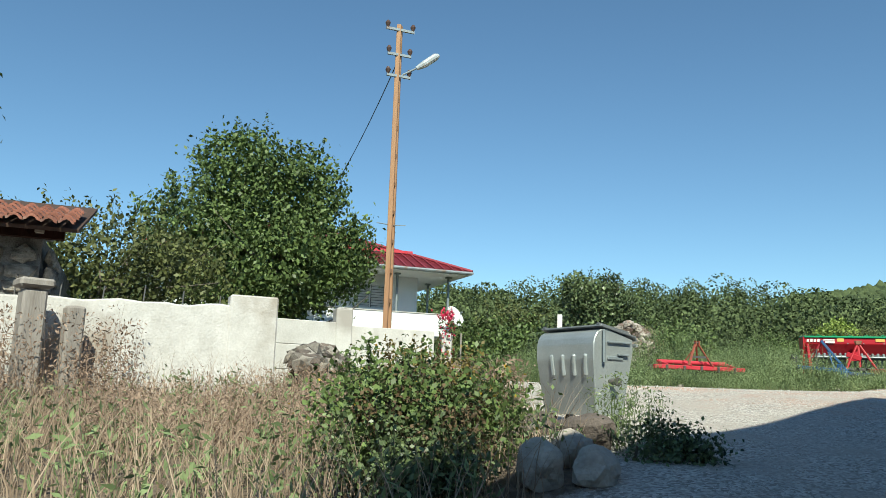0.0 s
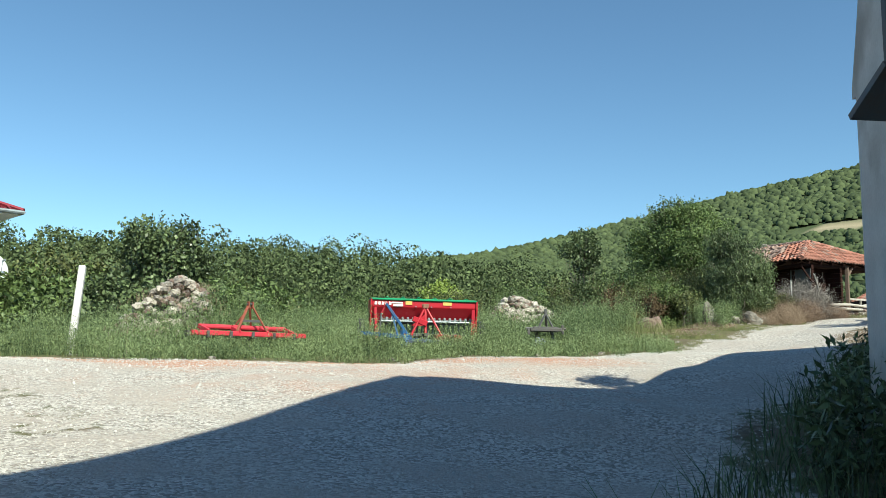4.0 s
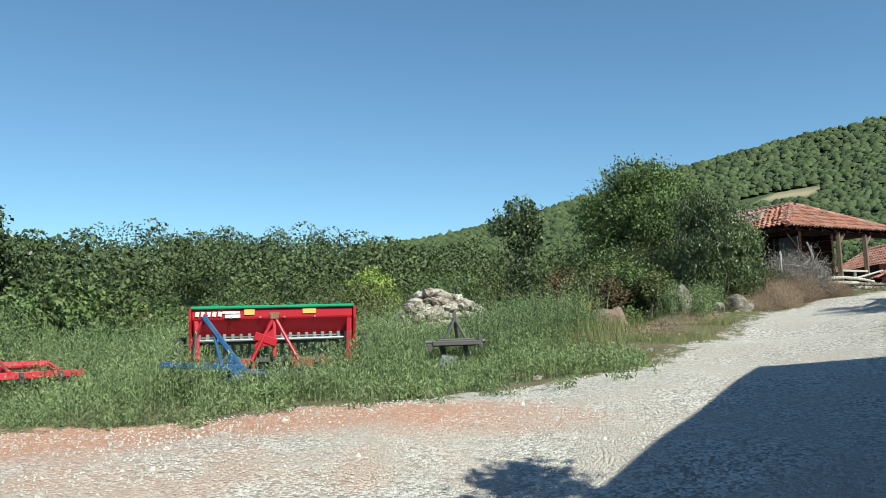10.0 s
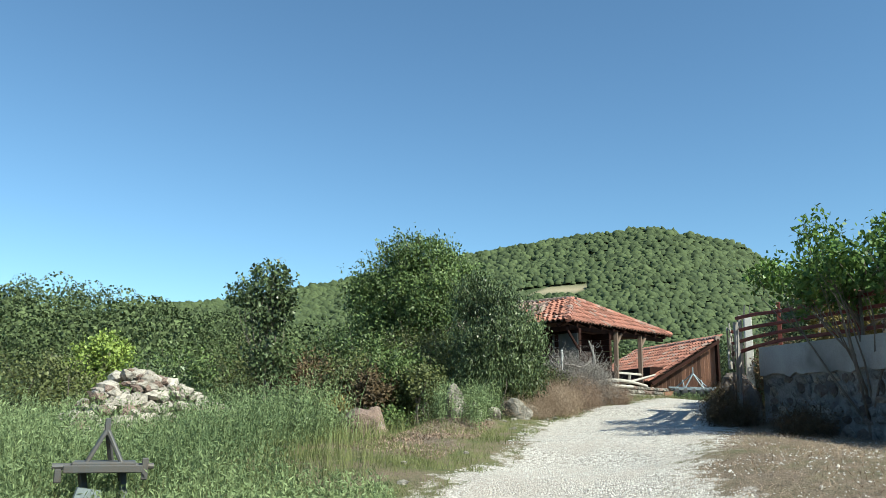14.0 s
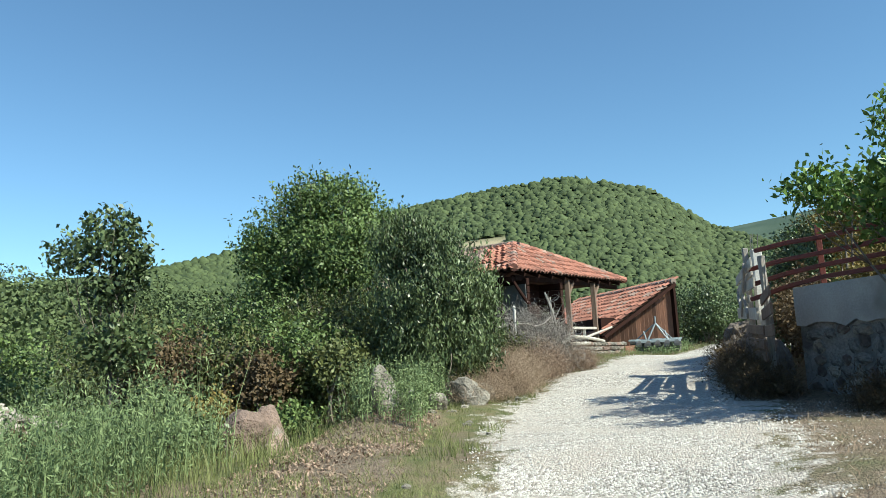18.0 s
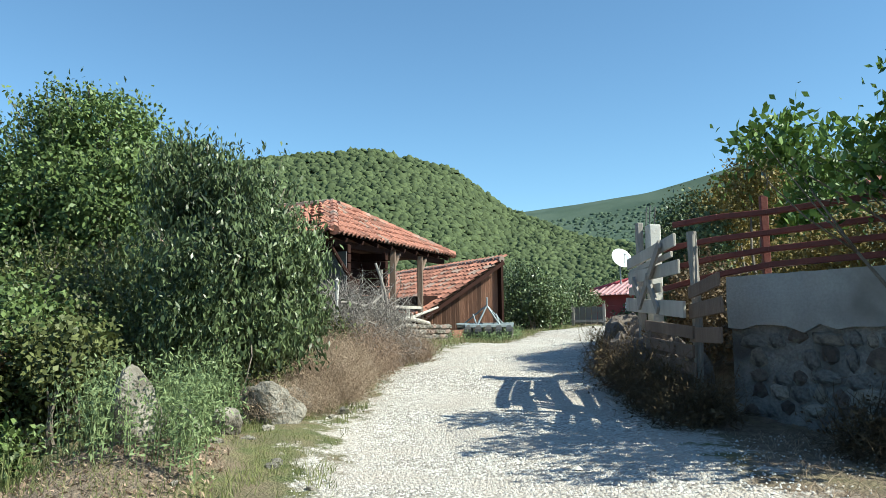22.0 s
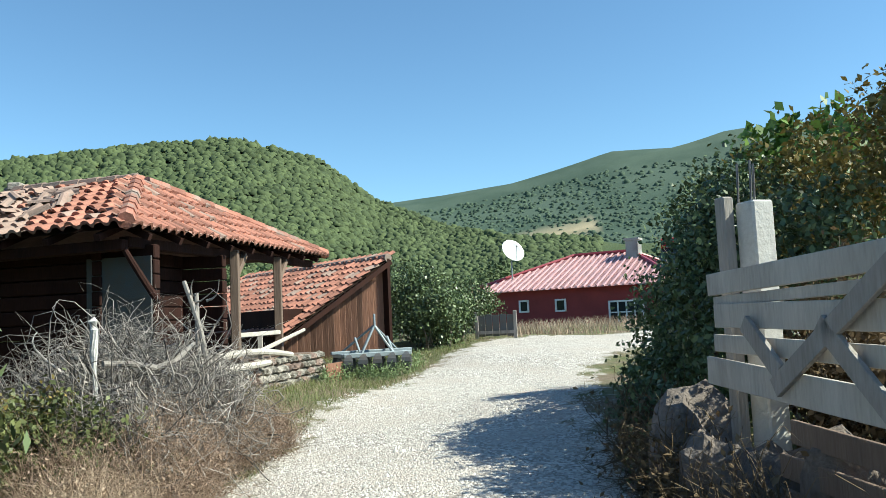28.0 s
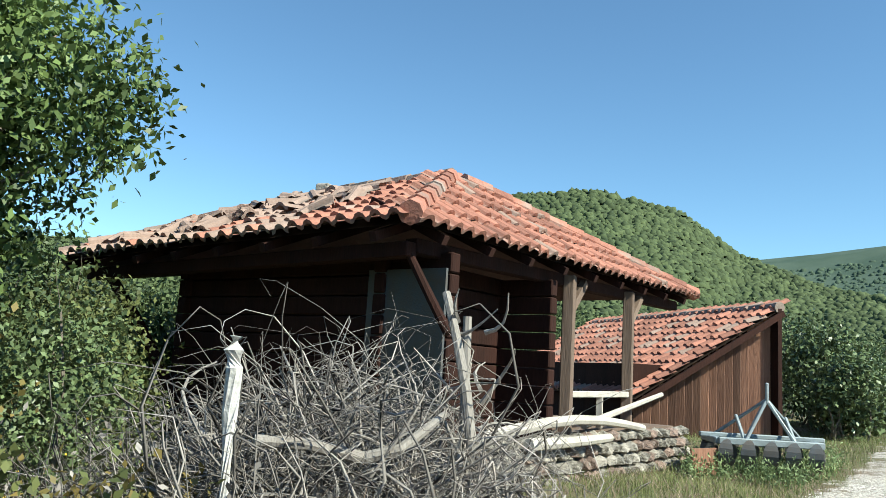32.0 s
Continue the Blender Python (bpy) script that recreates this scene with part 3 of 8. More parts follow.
gx = spacing(-30, -6, 0.22, 3200)
gy = spacing(-33, 20, 0.22, 3200)
GX, GY = np.meshgrid(gx, gy)
GZ = ground_z(GX, GY)
jit = np.array([noise.noise(Vector((x * 0.9, y * 0.9, 0))) for x, y in zip(GX.ravel(), GY.ravel())]).reshape(GX.shape)
mask = road_mask(GX, GY)
near_k = np.clip(1 - (np.hypot(GX + 17, GY + 5) - 30) / 20, 0, 1)
GZ = GZ + jit * near_k * np.where(mask > 0.5, 0.018, 0.05)
nx, ny = len(gx), len(gy)
ids = np.arange(nx * ny).reshape(ny, nx)
quads = np.stack([ids[:-1, :-1], ids[:-1, 1:], ids[1:, 1:], ids[1:, :-1]], -1).reshape(-1, 4)


def ground_material():
    m = bpy.data.materials.new("earth, gravel and turf")
    m.use_nodes = True
    nt = m.node_tree
    n, l = nt.nodes, nt.links
    bsdf = n["Principled BSDF"]
    tc = n.new("ShaderNodeTexCoord")

    def nz(scale, detail=5.0, rough=0.55):
        t = n.new("ShaderNodeTexNoise")
        t.inputs["Scale"].default_value, t.inputs["Detail"].default_value, t.inputs["Roughness"].default_value = scale, detail, rough
        l.new(tc.outputs["Object"], t.inputs["Vector"])
        return t.outputs["Fac"]

    def att(name):
        a = n.new("ShaderNodeAttribute")
        a.attribute_name = name
        return a.outputs["Fac"]

    def rng_map(v, lo, hi):
        r = n.new("ShaderNodeMapRange")
        r.inputs["From Min"].default_value, r.inputs["From Max"].default_value = lo, hi
        l.new(v, r.inputs["Value"])
        return r.outputs[0]

    def math_node(op, a, b):
        k = n.new("ShaderNodeMath")
        k.operation = op
        for i, v in enumerate((a, b)):
            if isinstance(v, (int, float)):
                k.inputs[i].default_value = v
            else:
                l.new(v, k.inputs[i])
        return k.outputs[0]

    def mix(f, a, b):
        k = n.new("ShaderNodeMixRGB")
        l.new(f, k.inputs[0])
        for i, v in ((1, a), (2, b)):
            if isinstance(v, tuple):
                k.inputs[i].default_value = (*v, 1)
            else:
                l.new(v, k.inputs[i])
        return k.outputs[0]

    vor = n.new("ShaderNodeTexVoronoi")
    vor.inputs["Scale"].default_value = 38
    l.new(tc.outputs["Object"], vor.inputs["Vector"])
    vor2 = n.new("ShaderNodeTexVoronoi")
    vor2.inputs["Scale"].default_value = 95
    l.new(tc.outputs["Object"], vor2.inputs["Vector"])
    bw = n.new("ShaderNodeRGBToBW")
    l.new(vor.outputs["Color"], bw.inputs[0])
    pebble = mix(rng_map(bw.outputs[0], 0.25, 0.8), (0.3, 0.265, 0.235), (0.72, 0.67, 0.62))
    gravel = mix(rng_map(nz(1.1), 0.42, 0.66), pebble, mix(rng_map(nz(30), 0.35, 0.7), (0.42, 0.36, 0.315), (0.58, 0.52, 0.47)))
    red = mix(rng_map(nz(16), 0.3, 0.7), (0.56, 0.3, 0.2), (0.46, 0.235, 0.155))
    gravel = mix(math_node("MULTIPLY", rng_map(math_node("ADD", att("red"), math_node("MULTIPLY", nz(1.6), 0.8)), 0.6, 1.15), rng_map(bw.outputs[0], 1.3, 0.5)), gravel, red)
    soil = mix(rng_map(nz(14), 0.3, 0.7), (0.24, 0.185, 0.13), (0.15, 0.115, 0.085))
    turf = mix(rng_map(nz(5), 0.35, 0.65), (0.105, 0.12, 0.05), (0.18, 0.165, 0.085))
    verge = mix(rng_map(nz(1.3), 0.36, 0.55), soil, turf)
    wild = mix(rng_map(nz(0.03), 0.4, 0.6), (0.06, 0.08, 0.034), (0.085, 0.105, 0.048))
    meadow = mix(rng_map(nz(0.02), 0.45, 0.6), (0.36, 0.3, 0.2), (0.3, 0.25, 0.16))
    # Mountain ground carries the same haze as a bluish tint in its base colour.
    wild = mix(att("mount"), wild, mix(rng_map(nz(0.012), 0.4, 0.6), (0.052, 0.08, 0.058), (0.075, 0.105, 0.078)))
    hills = mix(att("meadow"), wild, meadow)
    dirt = mix(rng_map(nz(9, 8.0, 0.7), 0.35, 0.65), (0.27, 0.21, 0.16), (0.13, 0.1, 0.075))
    verge = mix(rng_map(math_node("ADD", att("bare"), math_node("MULTIPLY", nz(2.0), 0.7)), 0.6, 0.95), verge, dirt)
    verge = mix(att("far"), verge, hills)
    edge = rng_map(math_node("ADD", att("road"), math_node("MULTIPLY", math_node("SUBTRACT", nz(2.4, 8.0, 0.7), 0.5), 2.0)), 0.4, 0.6)
    l.new(mix(edge, verge, gravel), bsdf.inputs["Base Color"])
    bsdf.inputs["Roughness"].default_value = 0.92
    bsdf.inputs["Specular IOR Level"].default_value = 0.2
    h = math_node("ADD", math_node("MULTIPLY", vor.outputs["Distance"], -0.8), math_node("MULTIPLY", vor2.outputs["Distance"], -0.4))
    h = math_node("ADD", h, math_node("MULTIPLY", nz(6), 0.8))
    bp = n.new("ShaderNodeBump")
    bp.inputs["Strength"].default_value, bp.inputs["Distance"].default_value = 0.7, 0.04
    l.new(h, bp.inputs["Height"])
    l.new(bp.outputs[0], bsdf.inputs["Normal"])
    return m


ground_me = array_mesh("ground", np.stack([GX, GY, GZ], -1).reshape(-1, 3), quads, ground_material(), True)
rr = np.hypot(GX + 17, GY + 5)
bear = np.degrees(np.arctan2(GX + 17, GY + 5))
meadow = ((bear > -18.6) & (bear < -15.2) & (rr > 352) & (rr < 366)) | ((bear > 5.5) & (bear < 13) & (rr > 800) & (rr < 870)) | ((bear > 7) & (bear < 16) & (rr > 910) & (rr < 950))
off_edge = GX - np.interp(GY, ROAD_L[:, 1], ROAD_L[:, 0])
red = np.clip(1.4 - off_edge / 2.8, 0, 1) * np.clip((GY + 21.3) / 1.5, 0, 1) * np.clip((-12.6 - GY) / 1.6, 0, 1) * (off_edge > -1.5)
red = np.maximum(red, 0.38 * np.exp(-(((GX + 18) / 4.5) ** 2 + ((GY + 17.5) / 4.0) ** 2)))
right_side = np.clip((GX + 15.2) / 0.6, 0, 1) * np.clip((GY + 13) / 4, 0, 1) * np.clip((2 - GY) / 2, 0, 1) * np.clip((-7 - GX) / 4, 0, 1)
path_strip = (off_edge < -0.8) & (off_edge > -2.2) & (GY > -7) & (GY < -3)
bank_side = (GY < -24.6) & (GX > -20) & (GX < -10)
bare = np.clip(right_side * 0.55 + path_strip * 0.8 + bank_side * 0.8, 0, 1)
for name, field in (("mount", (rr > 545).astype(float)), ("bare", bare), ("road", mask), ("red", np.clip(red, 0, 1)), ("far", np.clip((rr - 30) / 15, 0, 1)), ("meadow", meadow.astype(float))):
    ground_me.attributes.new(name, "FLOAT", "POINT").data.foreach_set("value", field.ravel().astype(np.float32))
ground = tagged(new("ground", ground_me), "gravel village road with red earth, grassy verges and wooded slopes", "ground", kind="structure")


# ---- woods on the slopes ----
def blob_woods(name, label, spots, radius, mat):
    """Many small lumpy crowns joined into one mesh."""
    bm = bmesh.new()
    bmesh.ops.create_icosphere(bm, subdivisions=2, radius=1)
    bmesh.ops.delete(bm, geom=[v for v in bm.verts if v.co.z < -0.3], context="VERTS")
    bm.verts.index_update()
    bv = np.array([v.co[:] for v in bm.verts])
    bf = np.array([[v.index for v in f.verts] for f in bm.faces])
    bm.free()
    n = len(spots)
    tall = np.concatenate([rng.uniform(0.85, 1.2, (n, 2)), rng.uniform(0.8, 1.35, (n, 1))], 1)
    sc = radius[:, None, None] * (1 + 0.17 * rng.normal(size=(n, len(bv), 1)))
    w = bv[None] * sc * tall[:, None] + spots[:, None]
    g = (bf[None] + np.arange(n)[:, None, None] * len(bv)).reshape(-1, 3)
    return tagged(new(name, array_mesh(name, w.reshape(-1, 3), g, mat)), label, "woods", kind="stuff")


def polar(th, r):
    a = np.radians(th)
    x, y = -17 + r * np.sin(a), -5 + r * np.cos(a)
    return np.stack([x, y, ground_z(x, y)], 1)


n_hill = 24000
th = rng.uniform(-48, 16, n_hill)
r1h = np.interp(th, [-60, -50, -42, -34, -24, 0, 5, 16], [170, 190, 260, 400, 500, 520, 420, 320])
r = 150 + (r1h * 1.02 - 150) * rng.uniform(0, 1, n_hill) ** 0.8
keep = ~((th > -20) & (th < -14.3) & (r > 343) & (r < 374))
th, r = th[keep], r[keep]
p = polar(th, r)
rad = np.clip(r * 0.0042, 0.8, 1.9) * rng.uniform(0.55, 1.5, len(r))
p[:, 2] += rad * 0.35
blob_woods("hill_woods", "dense green oak scrub covering the rounded hill", p, rad, M_LEAF_HILL)
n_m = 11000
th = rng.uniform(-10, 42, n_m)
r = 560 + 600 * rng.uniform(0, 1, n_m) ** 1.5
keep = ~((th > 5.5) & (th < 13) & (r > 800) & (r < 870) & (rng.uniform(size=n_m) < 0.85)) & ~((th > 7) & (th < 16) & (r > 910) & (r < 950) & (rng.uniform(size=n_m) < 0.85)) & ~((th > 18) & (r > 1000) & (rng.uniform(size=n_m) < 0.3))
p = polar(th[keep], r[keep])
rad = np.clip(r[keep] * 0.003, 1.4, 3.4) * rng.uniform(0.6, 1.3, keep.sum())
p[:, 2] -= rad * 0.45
blob_woods("mountain_woods", "woods on the distant mountain, blue haze put into their colour", p, rad, M_LEAF_MOUNT)


def leafy_woods(name, label, spots, radius, cards, size, mat):
    """Crowns of leaf clumps joined into one mesh, for woods at middle distance."""
    pts, sz, ways = [], [], []
    for s, rad in zip(spots, radius):
        k = rng.integers(3, 6)
        lobes = [(s[0] + rng.normal() * rad * 0.4, s[1] + rng.normal() * rad * 0.4, s[2] + rad * rng.uniform(0.6, 1.3), rad * rng.uniform(0.5, 0.8), rad * rng.uniform(0.5, 0.8), rad * rng.uniform(0.5, 0.8)) for _ in range(k)]
        lo = np.array(lobes)
        pick = rng.integers(0, k, cards)
        d = unit(rng.normal(size=(cards, 3)))
        pts.append(lo[pick, :3] + d * lo[pick, 3:] * (0.8 + 0.2 * rng.uniform(0, 1, (cards, 1)) ** 0.5))
        sz.append(np.full(cards, size * rad))
        ways.append(d * 1.3 + np.array([0, 0, 0.25]))
    me = array_mesh(name, *leaf_arrays(np.concatenate(pts), np.concatenate(sz), 0.1, 1.3, np.concatenate(ways)), mat)
    return tagged(new(name, me), label, "woods", kind="stuff")


n_w = 620
th = rng.uniform(-112, -20, n_w)
r = 62 + 118 * rng.uniform(0, 1, n_w) ** 0.8
p = polar(th, r)
leafy_woods("far_woods", "dense dark green deciduous woods on the slope behind the field", p, rng.uniform(1.6, 5.0, n_w) * (0.75 + r / 420), 620, 0.085, M_LEAF_FAR)
n_w = 150
th = rng.uniform(-20, 40, n_w)
r = 52 + 110 * rng.uniform(0, 1, n_w) ** 0.8
p = polar(th, r)
leafy_woods("valley_woods", "green woods in the valley behind the houses", p, rng.uniform(1.6, 3.4, n_w), 430, 0.11, M_LEAF_FAR)
n_w = 90
th = rng.uniform(40, 250, n_w)
r = 60 + 90 * rng.uniform(0, 1, n_w)
p = polar(th, r)
leafy_woods("village_woods", "green trees around the village", p, rng.uniform(2.0, 3.4, n_w), 90, 0.3, M_LEAF_FAR)


# ---- white two-storey house with a crimson roof ----
def white_house():
    h = thing("house", "white two-storey house with wraparound balcony and crimson sheet roof", "house", (-40.2, -17.75, 1.1))
    # local x runs back from the front (negative), y runs along the front (negative), z up; front plane x = 0
    z1, top = 2.75, 5.35
    bm = bmesh.new()
    box(bm, (-4.9, -5.08, z1 / 2), (9.8, 10.66, z1))
    part("lower_wall", bm, M_WHITE, h)
    bm = bmesh.new()
    box(bm, (-4.9, -5.08, (z1 + top) / 2 + 0.05), (9.76, 10.62, top - z1 - 0.1))
    part("upper_wall", bm, M_WHITE, h)
    bm = bmesh.new()
    box(bm, (-3.85, -4.6, z1 + 0.02), (9.8, 12.0, 0.16))
    part("balcony_slab", bm, M_WHITE, h)
    bm = bmesh.new()
    box(bm, (1.05, -4.6, z1 + 0.45), (0.14, 12.0, 0.95), bevel=0.02)
    part("balcony_parapet", bm, M_WHITE, h)
    bm = bmesh.new()
    box(bm, (-3.85, 1.4, z1 + 0.45), (9.6, 0.14, 0.95), bevel=0.02)
    part("balcony_parapet", bm, M_WHITE, h)
    bm = bmesh.new()
    box(bm, (1.05, -4.6, z1 + 0.945), (0.2, 12.1, 0.04))
    part("coping", bm, M_CONC_WHITE, h)
    for x, y in ((1.0, 1.3), (1.0, -1.05), (1.0, -4.3), (1.0, -7.6), (-1.6, 1.3), (-4.6, 1.3), (-7.6, 1.3)):
        bm = bmesh.new()
        tube(bm, [(x, y, z1 + 0.9), (x, y, top + 0.05)], 0.055, 10)
        box(bm, (x, y, top - 0.03), (0.24, 0.24, 0.06))
        part("balcony_post", bm, M_GREYSTEEL, h)
    # soffit and hip roof
    x0, x1, y0, y1, e = 2.0, -10.4, 2.0, -11.6, top
    bm = bmesh.new()
    box(bm, ((x0 + x1) / 2, (y0 + y1) / 2, e + 0.06), (x0 - x1 - 0.1, y0 - y1 - 0.1, 0.1))
    part("soffit", bm, M_WHITE, h)
    bm = bmesh.new()
    for a, b in (((x0, y0), (x0, y1)), ((x0, y0), (x1, y0))):
        tube(bm, [(a[0], a[1], e + 0.1), (b[0], b[1], e + 0.1)], 0.07, 8)
    part("gutter", bm, M_GREYSTEEL, h)
    rise, k = 2.7, 5.4
    cs = [Vector((x0, y0, e + 0.13)), Vector((x0, y1, e + 0.13)), Vector((x1, y1, e + 0.13)), Vector((x1, y0, e + 0.13))]
    ra, rb = Vector(((x0 + x1) / 2, y0 - 6.2, e + rise)), Vector(((x0 + x1) / 2, y1 + 6.2, e + rise))
    for name, quad in (("roof_front", (cs[0], ra, rb, cs[1])), ("roof_side", (cs[3], ra, cs[0])), ("roof_back", (cs[2], rb, ra, cs[3])), ("roof_end", (cs[1], rb, cs[2]))):
        bm = bmesh.new()
        f = bm.faces.new([bm.verts.new(v) for v in quad])
        bmesh.ops.solidify(bm, geom=[f], thickness=0.05)
        # standing ribs run up the slope
        ribs = []
        a, b = (quad[0], quad[-1])
        n = int((b - a).length / 0.42)
        along = (b - a).normalized()
        up = quad[1] - quad[0]
        up = up - along * up.dot(along)
        full = up.length
        for i in range(1, n):
            s = (b - a).length * i / n
            if len(quad) == 4:
                lim = min(1.0, s / max((quad[1] - quad[0]).dot(along), 0.01), ((b - a).length - s) / max((quad[3] - quad[2]).dot(along), 0.01))
            else:
                mid = (quad[1] - quad[0]).dot(along)
                lim = min(s / mid, ((b - a).length - s) / ((b - a).length - mid))
            p = a + along * s
            nrm = along.cross(up).normalized()
            nrm = nrm if nrm.z > 0 else -nrm
            ribs.append((p + nrm * 0.045, p + up * lim * 0.98 + nrm * 0.045))
        slope = part(name, bm, M_REDROOF, h)
        for p, q in ribs:
            bm = bmesh.new()
            beam(bm, p, q, 0.05, 0.04)
            part("roof_rib", bm, M_REDROOF, slope)
    bm = bmesh.new()
    for c, r in ((cs[0], ra), (cs[1], rb), (cs[3], ra), (ra, rb)):
        tube(bm, [c + Vector((0, 0, 0.05)), r + Vector((0, 0, 0.05))], 0.08, 6)
    part("ridge_cap", bm, M_REDROOF, h)
    bm = bmesh.new()
    beam(bm, (-0.2, 0.0, e + 1.15), (-0.2, -9, e + 1.15), 0.05, 0.12)
    part("snow_guard", bm, M_CORAL, h)
    bm = bmesh.new()
    tube(bm, [(-3.2, -2.6, e + 1.9), (-3.2, -2.6, e + 2.5)], 0.1, 10)
    tube(bm, [(-3.2, -2.6, e + 2.5), (-3.2, -2.6, e + 2.6)], 0.2, 10)
    part("flue", bm, M_DARKSTEEL, h)

    def window(y, z, w, hh, panes, grille):
        bm = bmesh.new()
        for s in (-1, 1):
            box(bm, (0.02, y + s * w / 2, z), (0.1, 0.07, hh + 0.07))
            box(bm, (0.02, y, z + s * hh / 2), (0.1, w + 0.07, 0.07))
        fr = part("window", bm, M_PLASTICWHITE, h)
        for i in range(panes):
            bm = bmesh.new()
            c = y - w / 2 + w * (i + 0.5) / panes
            box(bm, (0.015, c, z), (0.02, w / panes - 0.06, hh - 0.06))
            part("pane", bm, M_GLASS, fr)
            bm = bmesh.new()
            if grille:
                for j in range(5):
                    zz = z - hh / 2 + hh * (j + 0.5) / 5
                    box(bm, (0.09, c, zz), (0.015, w / panes, 0.02))
                for j in range(4):
                    yy = c - w / panes / 2 + w / panes * (j + 0.5) / 4
                    box(bm, (0.09, yy, z), (0.015, 0.02, hh))
                part("grille", bm, M_PLASTICWHITE, fr)
            else:
                bm.free()
                for j in range(9):
                    zz = z - hh / 2 + hh * (j + 0.5) / 9
                    bm = bmesh.new()
                    box(bm, (0.045, c, zz), (0.012, w / panes - 0.1, hh / 11), Matrix.Rotation(0.5, 4, "Y"))
                    part("blind_slat", bm, M_BLIND, fr)
        bm = bmesh.new()
        box(bm, (0.1, y, z - hh / 2 - 0.07), (0.26, w + 0.25, 0.06))
        part("sill", bm, M_WHITE, fr)

    window(-1.95, 4.4, 1.3, 1.05, 2, False)
    window(-5.1, 4.4, 1.1, 1.05, 2, False)
    window(-2.05, 1.9, 1.83, 1.4, 3, True)
    bm = bmesh.new()
    box(bm, (0.03, -4.1, 1.05), (0.06, 0.95, 2.1))
    part("door", bm, M_GREYSTEEL, h)
    bm = bmesh.new()
    box(bm, (0.08, -3.5, 2.3), (0.12, 0.25, 0.3), bevel=0.02)
    part("wall_lamp", bm, M_PLASTICWHITE, h)
    bm = bmesh.new()
    box(bm, (0.35, -1.3, 0.06), (0.9, 1.2, 0.3), bevel=0.03)
    part("step", bm, M_CONCRETE, h)
    # satellite dish on the balcony corner
    d = thing("satellite_dish", "white satellite dish on the balcony corner", "satellite dish", (-38.45, -16.5, 4.6))
    dish_parts(d, 0.5, Vector((0.75, 0.45, 0.45)))


def dish_parts(d, r, facing):
    bm = bmesh.new()
    q = facing.normalized().to_track_quat("Z", "Y").to_matrix().to_4x4()
    rings = []
    for i in range(6):
        rr = r * i / 5
        rings.append([bm.verts.new(q @ Vector((rr * math.cos(k * math.pi / 10), rr * math.sin(k * math.pi / 10), 0.35 * rr * rr / r))) for k in range(20)])
    for a, b in zip(rings, rings[1:]):
        for k in range(20):
            bm.faces.new((a[k], a[(k + 1) % 20], b[(k + 1) % 20], b[k]))
    bmesh.ops.remove_doubles(bm, verts=bm.verts, dist=1e-4)
    bmesh.ops.solidify(bm, geom=bm.faces[:], thickness=0.012)
    part("reflector", bm, M_PLASTICWHITE, d, smooth=True)
    bm = bmesh.new()
    tip = q @ Vector((0, 0, r * 0.9))
    tube(bm, [q @ Vector((0, -r * 0.95, 0.3 * r)), tip], 0.014, 6)
    tube(bm, [tip, tip + (q @ Vector((0, 0, 0.1)))], 0.035, 8)
    part("feed_arm", bm, M_GREYSTEEL, d)
    bm = bmesh.new()
    tube(bm, [(0, 0, -0.02), (0, 0, -r * 1.3)], 0.025, 8)
    part("mast", bm, M_GREYSTEEL, d)


white_house()


# ---- sail, car, flower pillar and walls in front of the house ----
def canopy():
    c = thing("shade_sail", "pale canvas shade sail stretched over the house entrance", "awning", (-36.9, -20.6, 0))
    bm = bmesh.new()
    cs = [Vector((-1.88, -0.4, 3.44)), Vector((-1.79, 0.62, 3.45)), Vector((0.82, 1.28, 2.86)), Vector((0.57, -1.26, 3.09))]
    n = 8
    g = [[None] * (n + 1) for _ in range(n + 1)]
    for i in range(n + 1):
        for j in range(n + 1):
            u, v = i / n, j / n
            p = cs[0].lerp(cs[1], u).lerp(cs[3].lerp(cs[2], u), v)
            p.z -= 0.08 * math.sin(math.pi * u) * math.sin(math.pi * v)
            g[i][j] = bm.verts.new(p)
    for i in range(n):
        for j in range(n):
            bm.faces.new((g[i][j], g[i + 1][j], g[i + 1][j + 1], g[i][j + 1]))
    bmesh.ops.solidify(bm, geom=bm.faces[:], thickness=0.012)
    part("cloth", bm, M_CANVAS, c, smooth=True)
    for a, b in ((cs[2], (2.4, 1.9, 2.6)), (cs[3], (2.4, -2.0, 2.9))):
        bm = bmesh.new()
        tube(bm, [a, b], 0.012, 5)
        part("rope", bm, M_CABLE, c)


canopy()


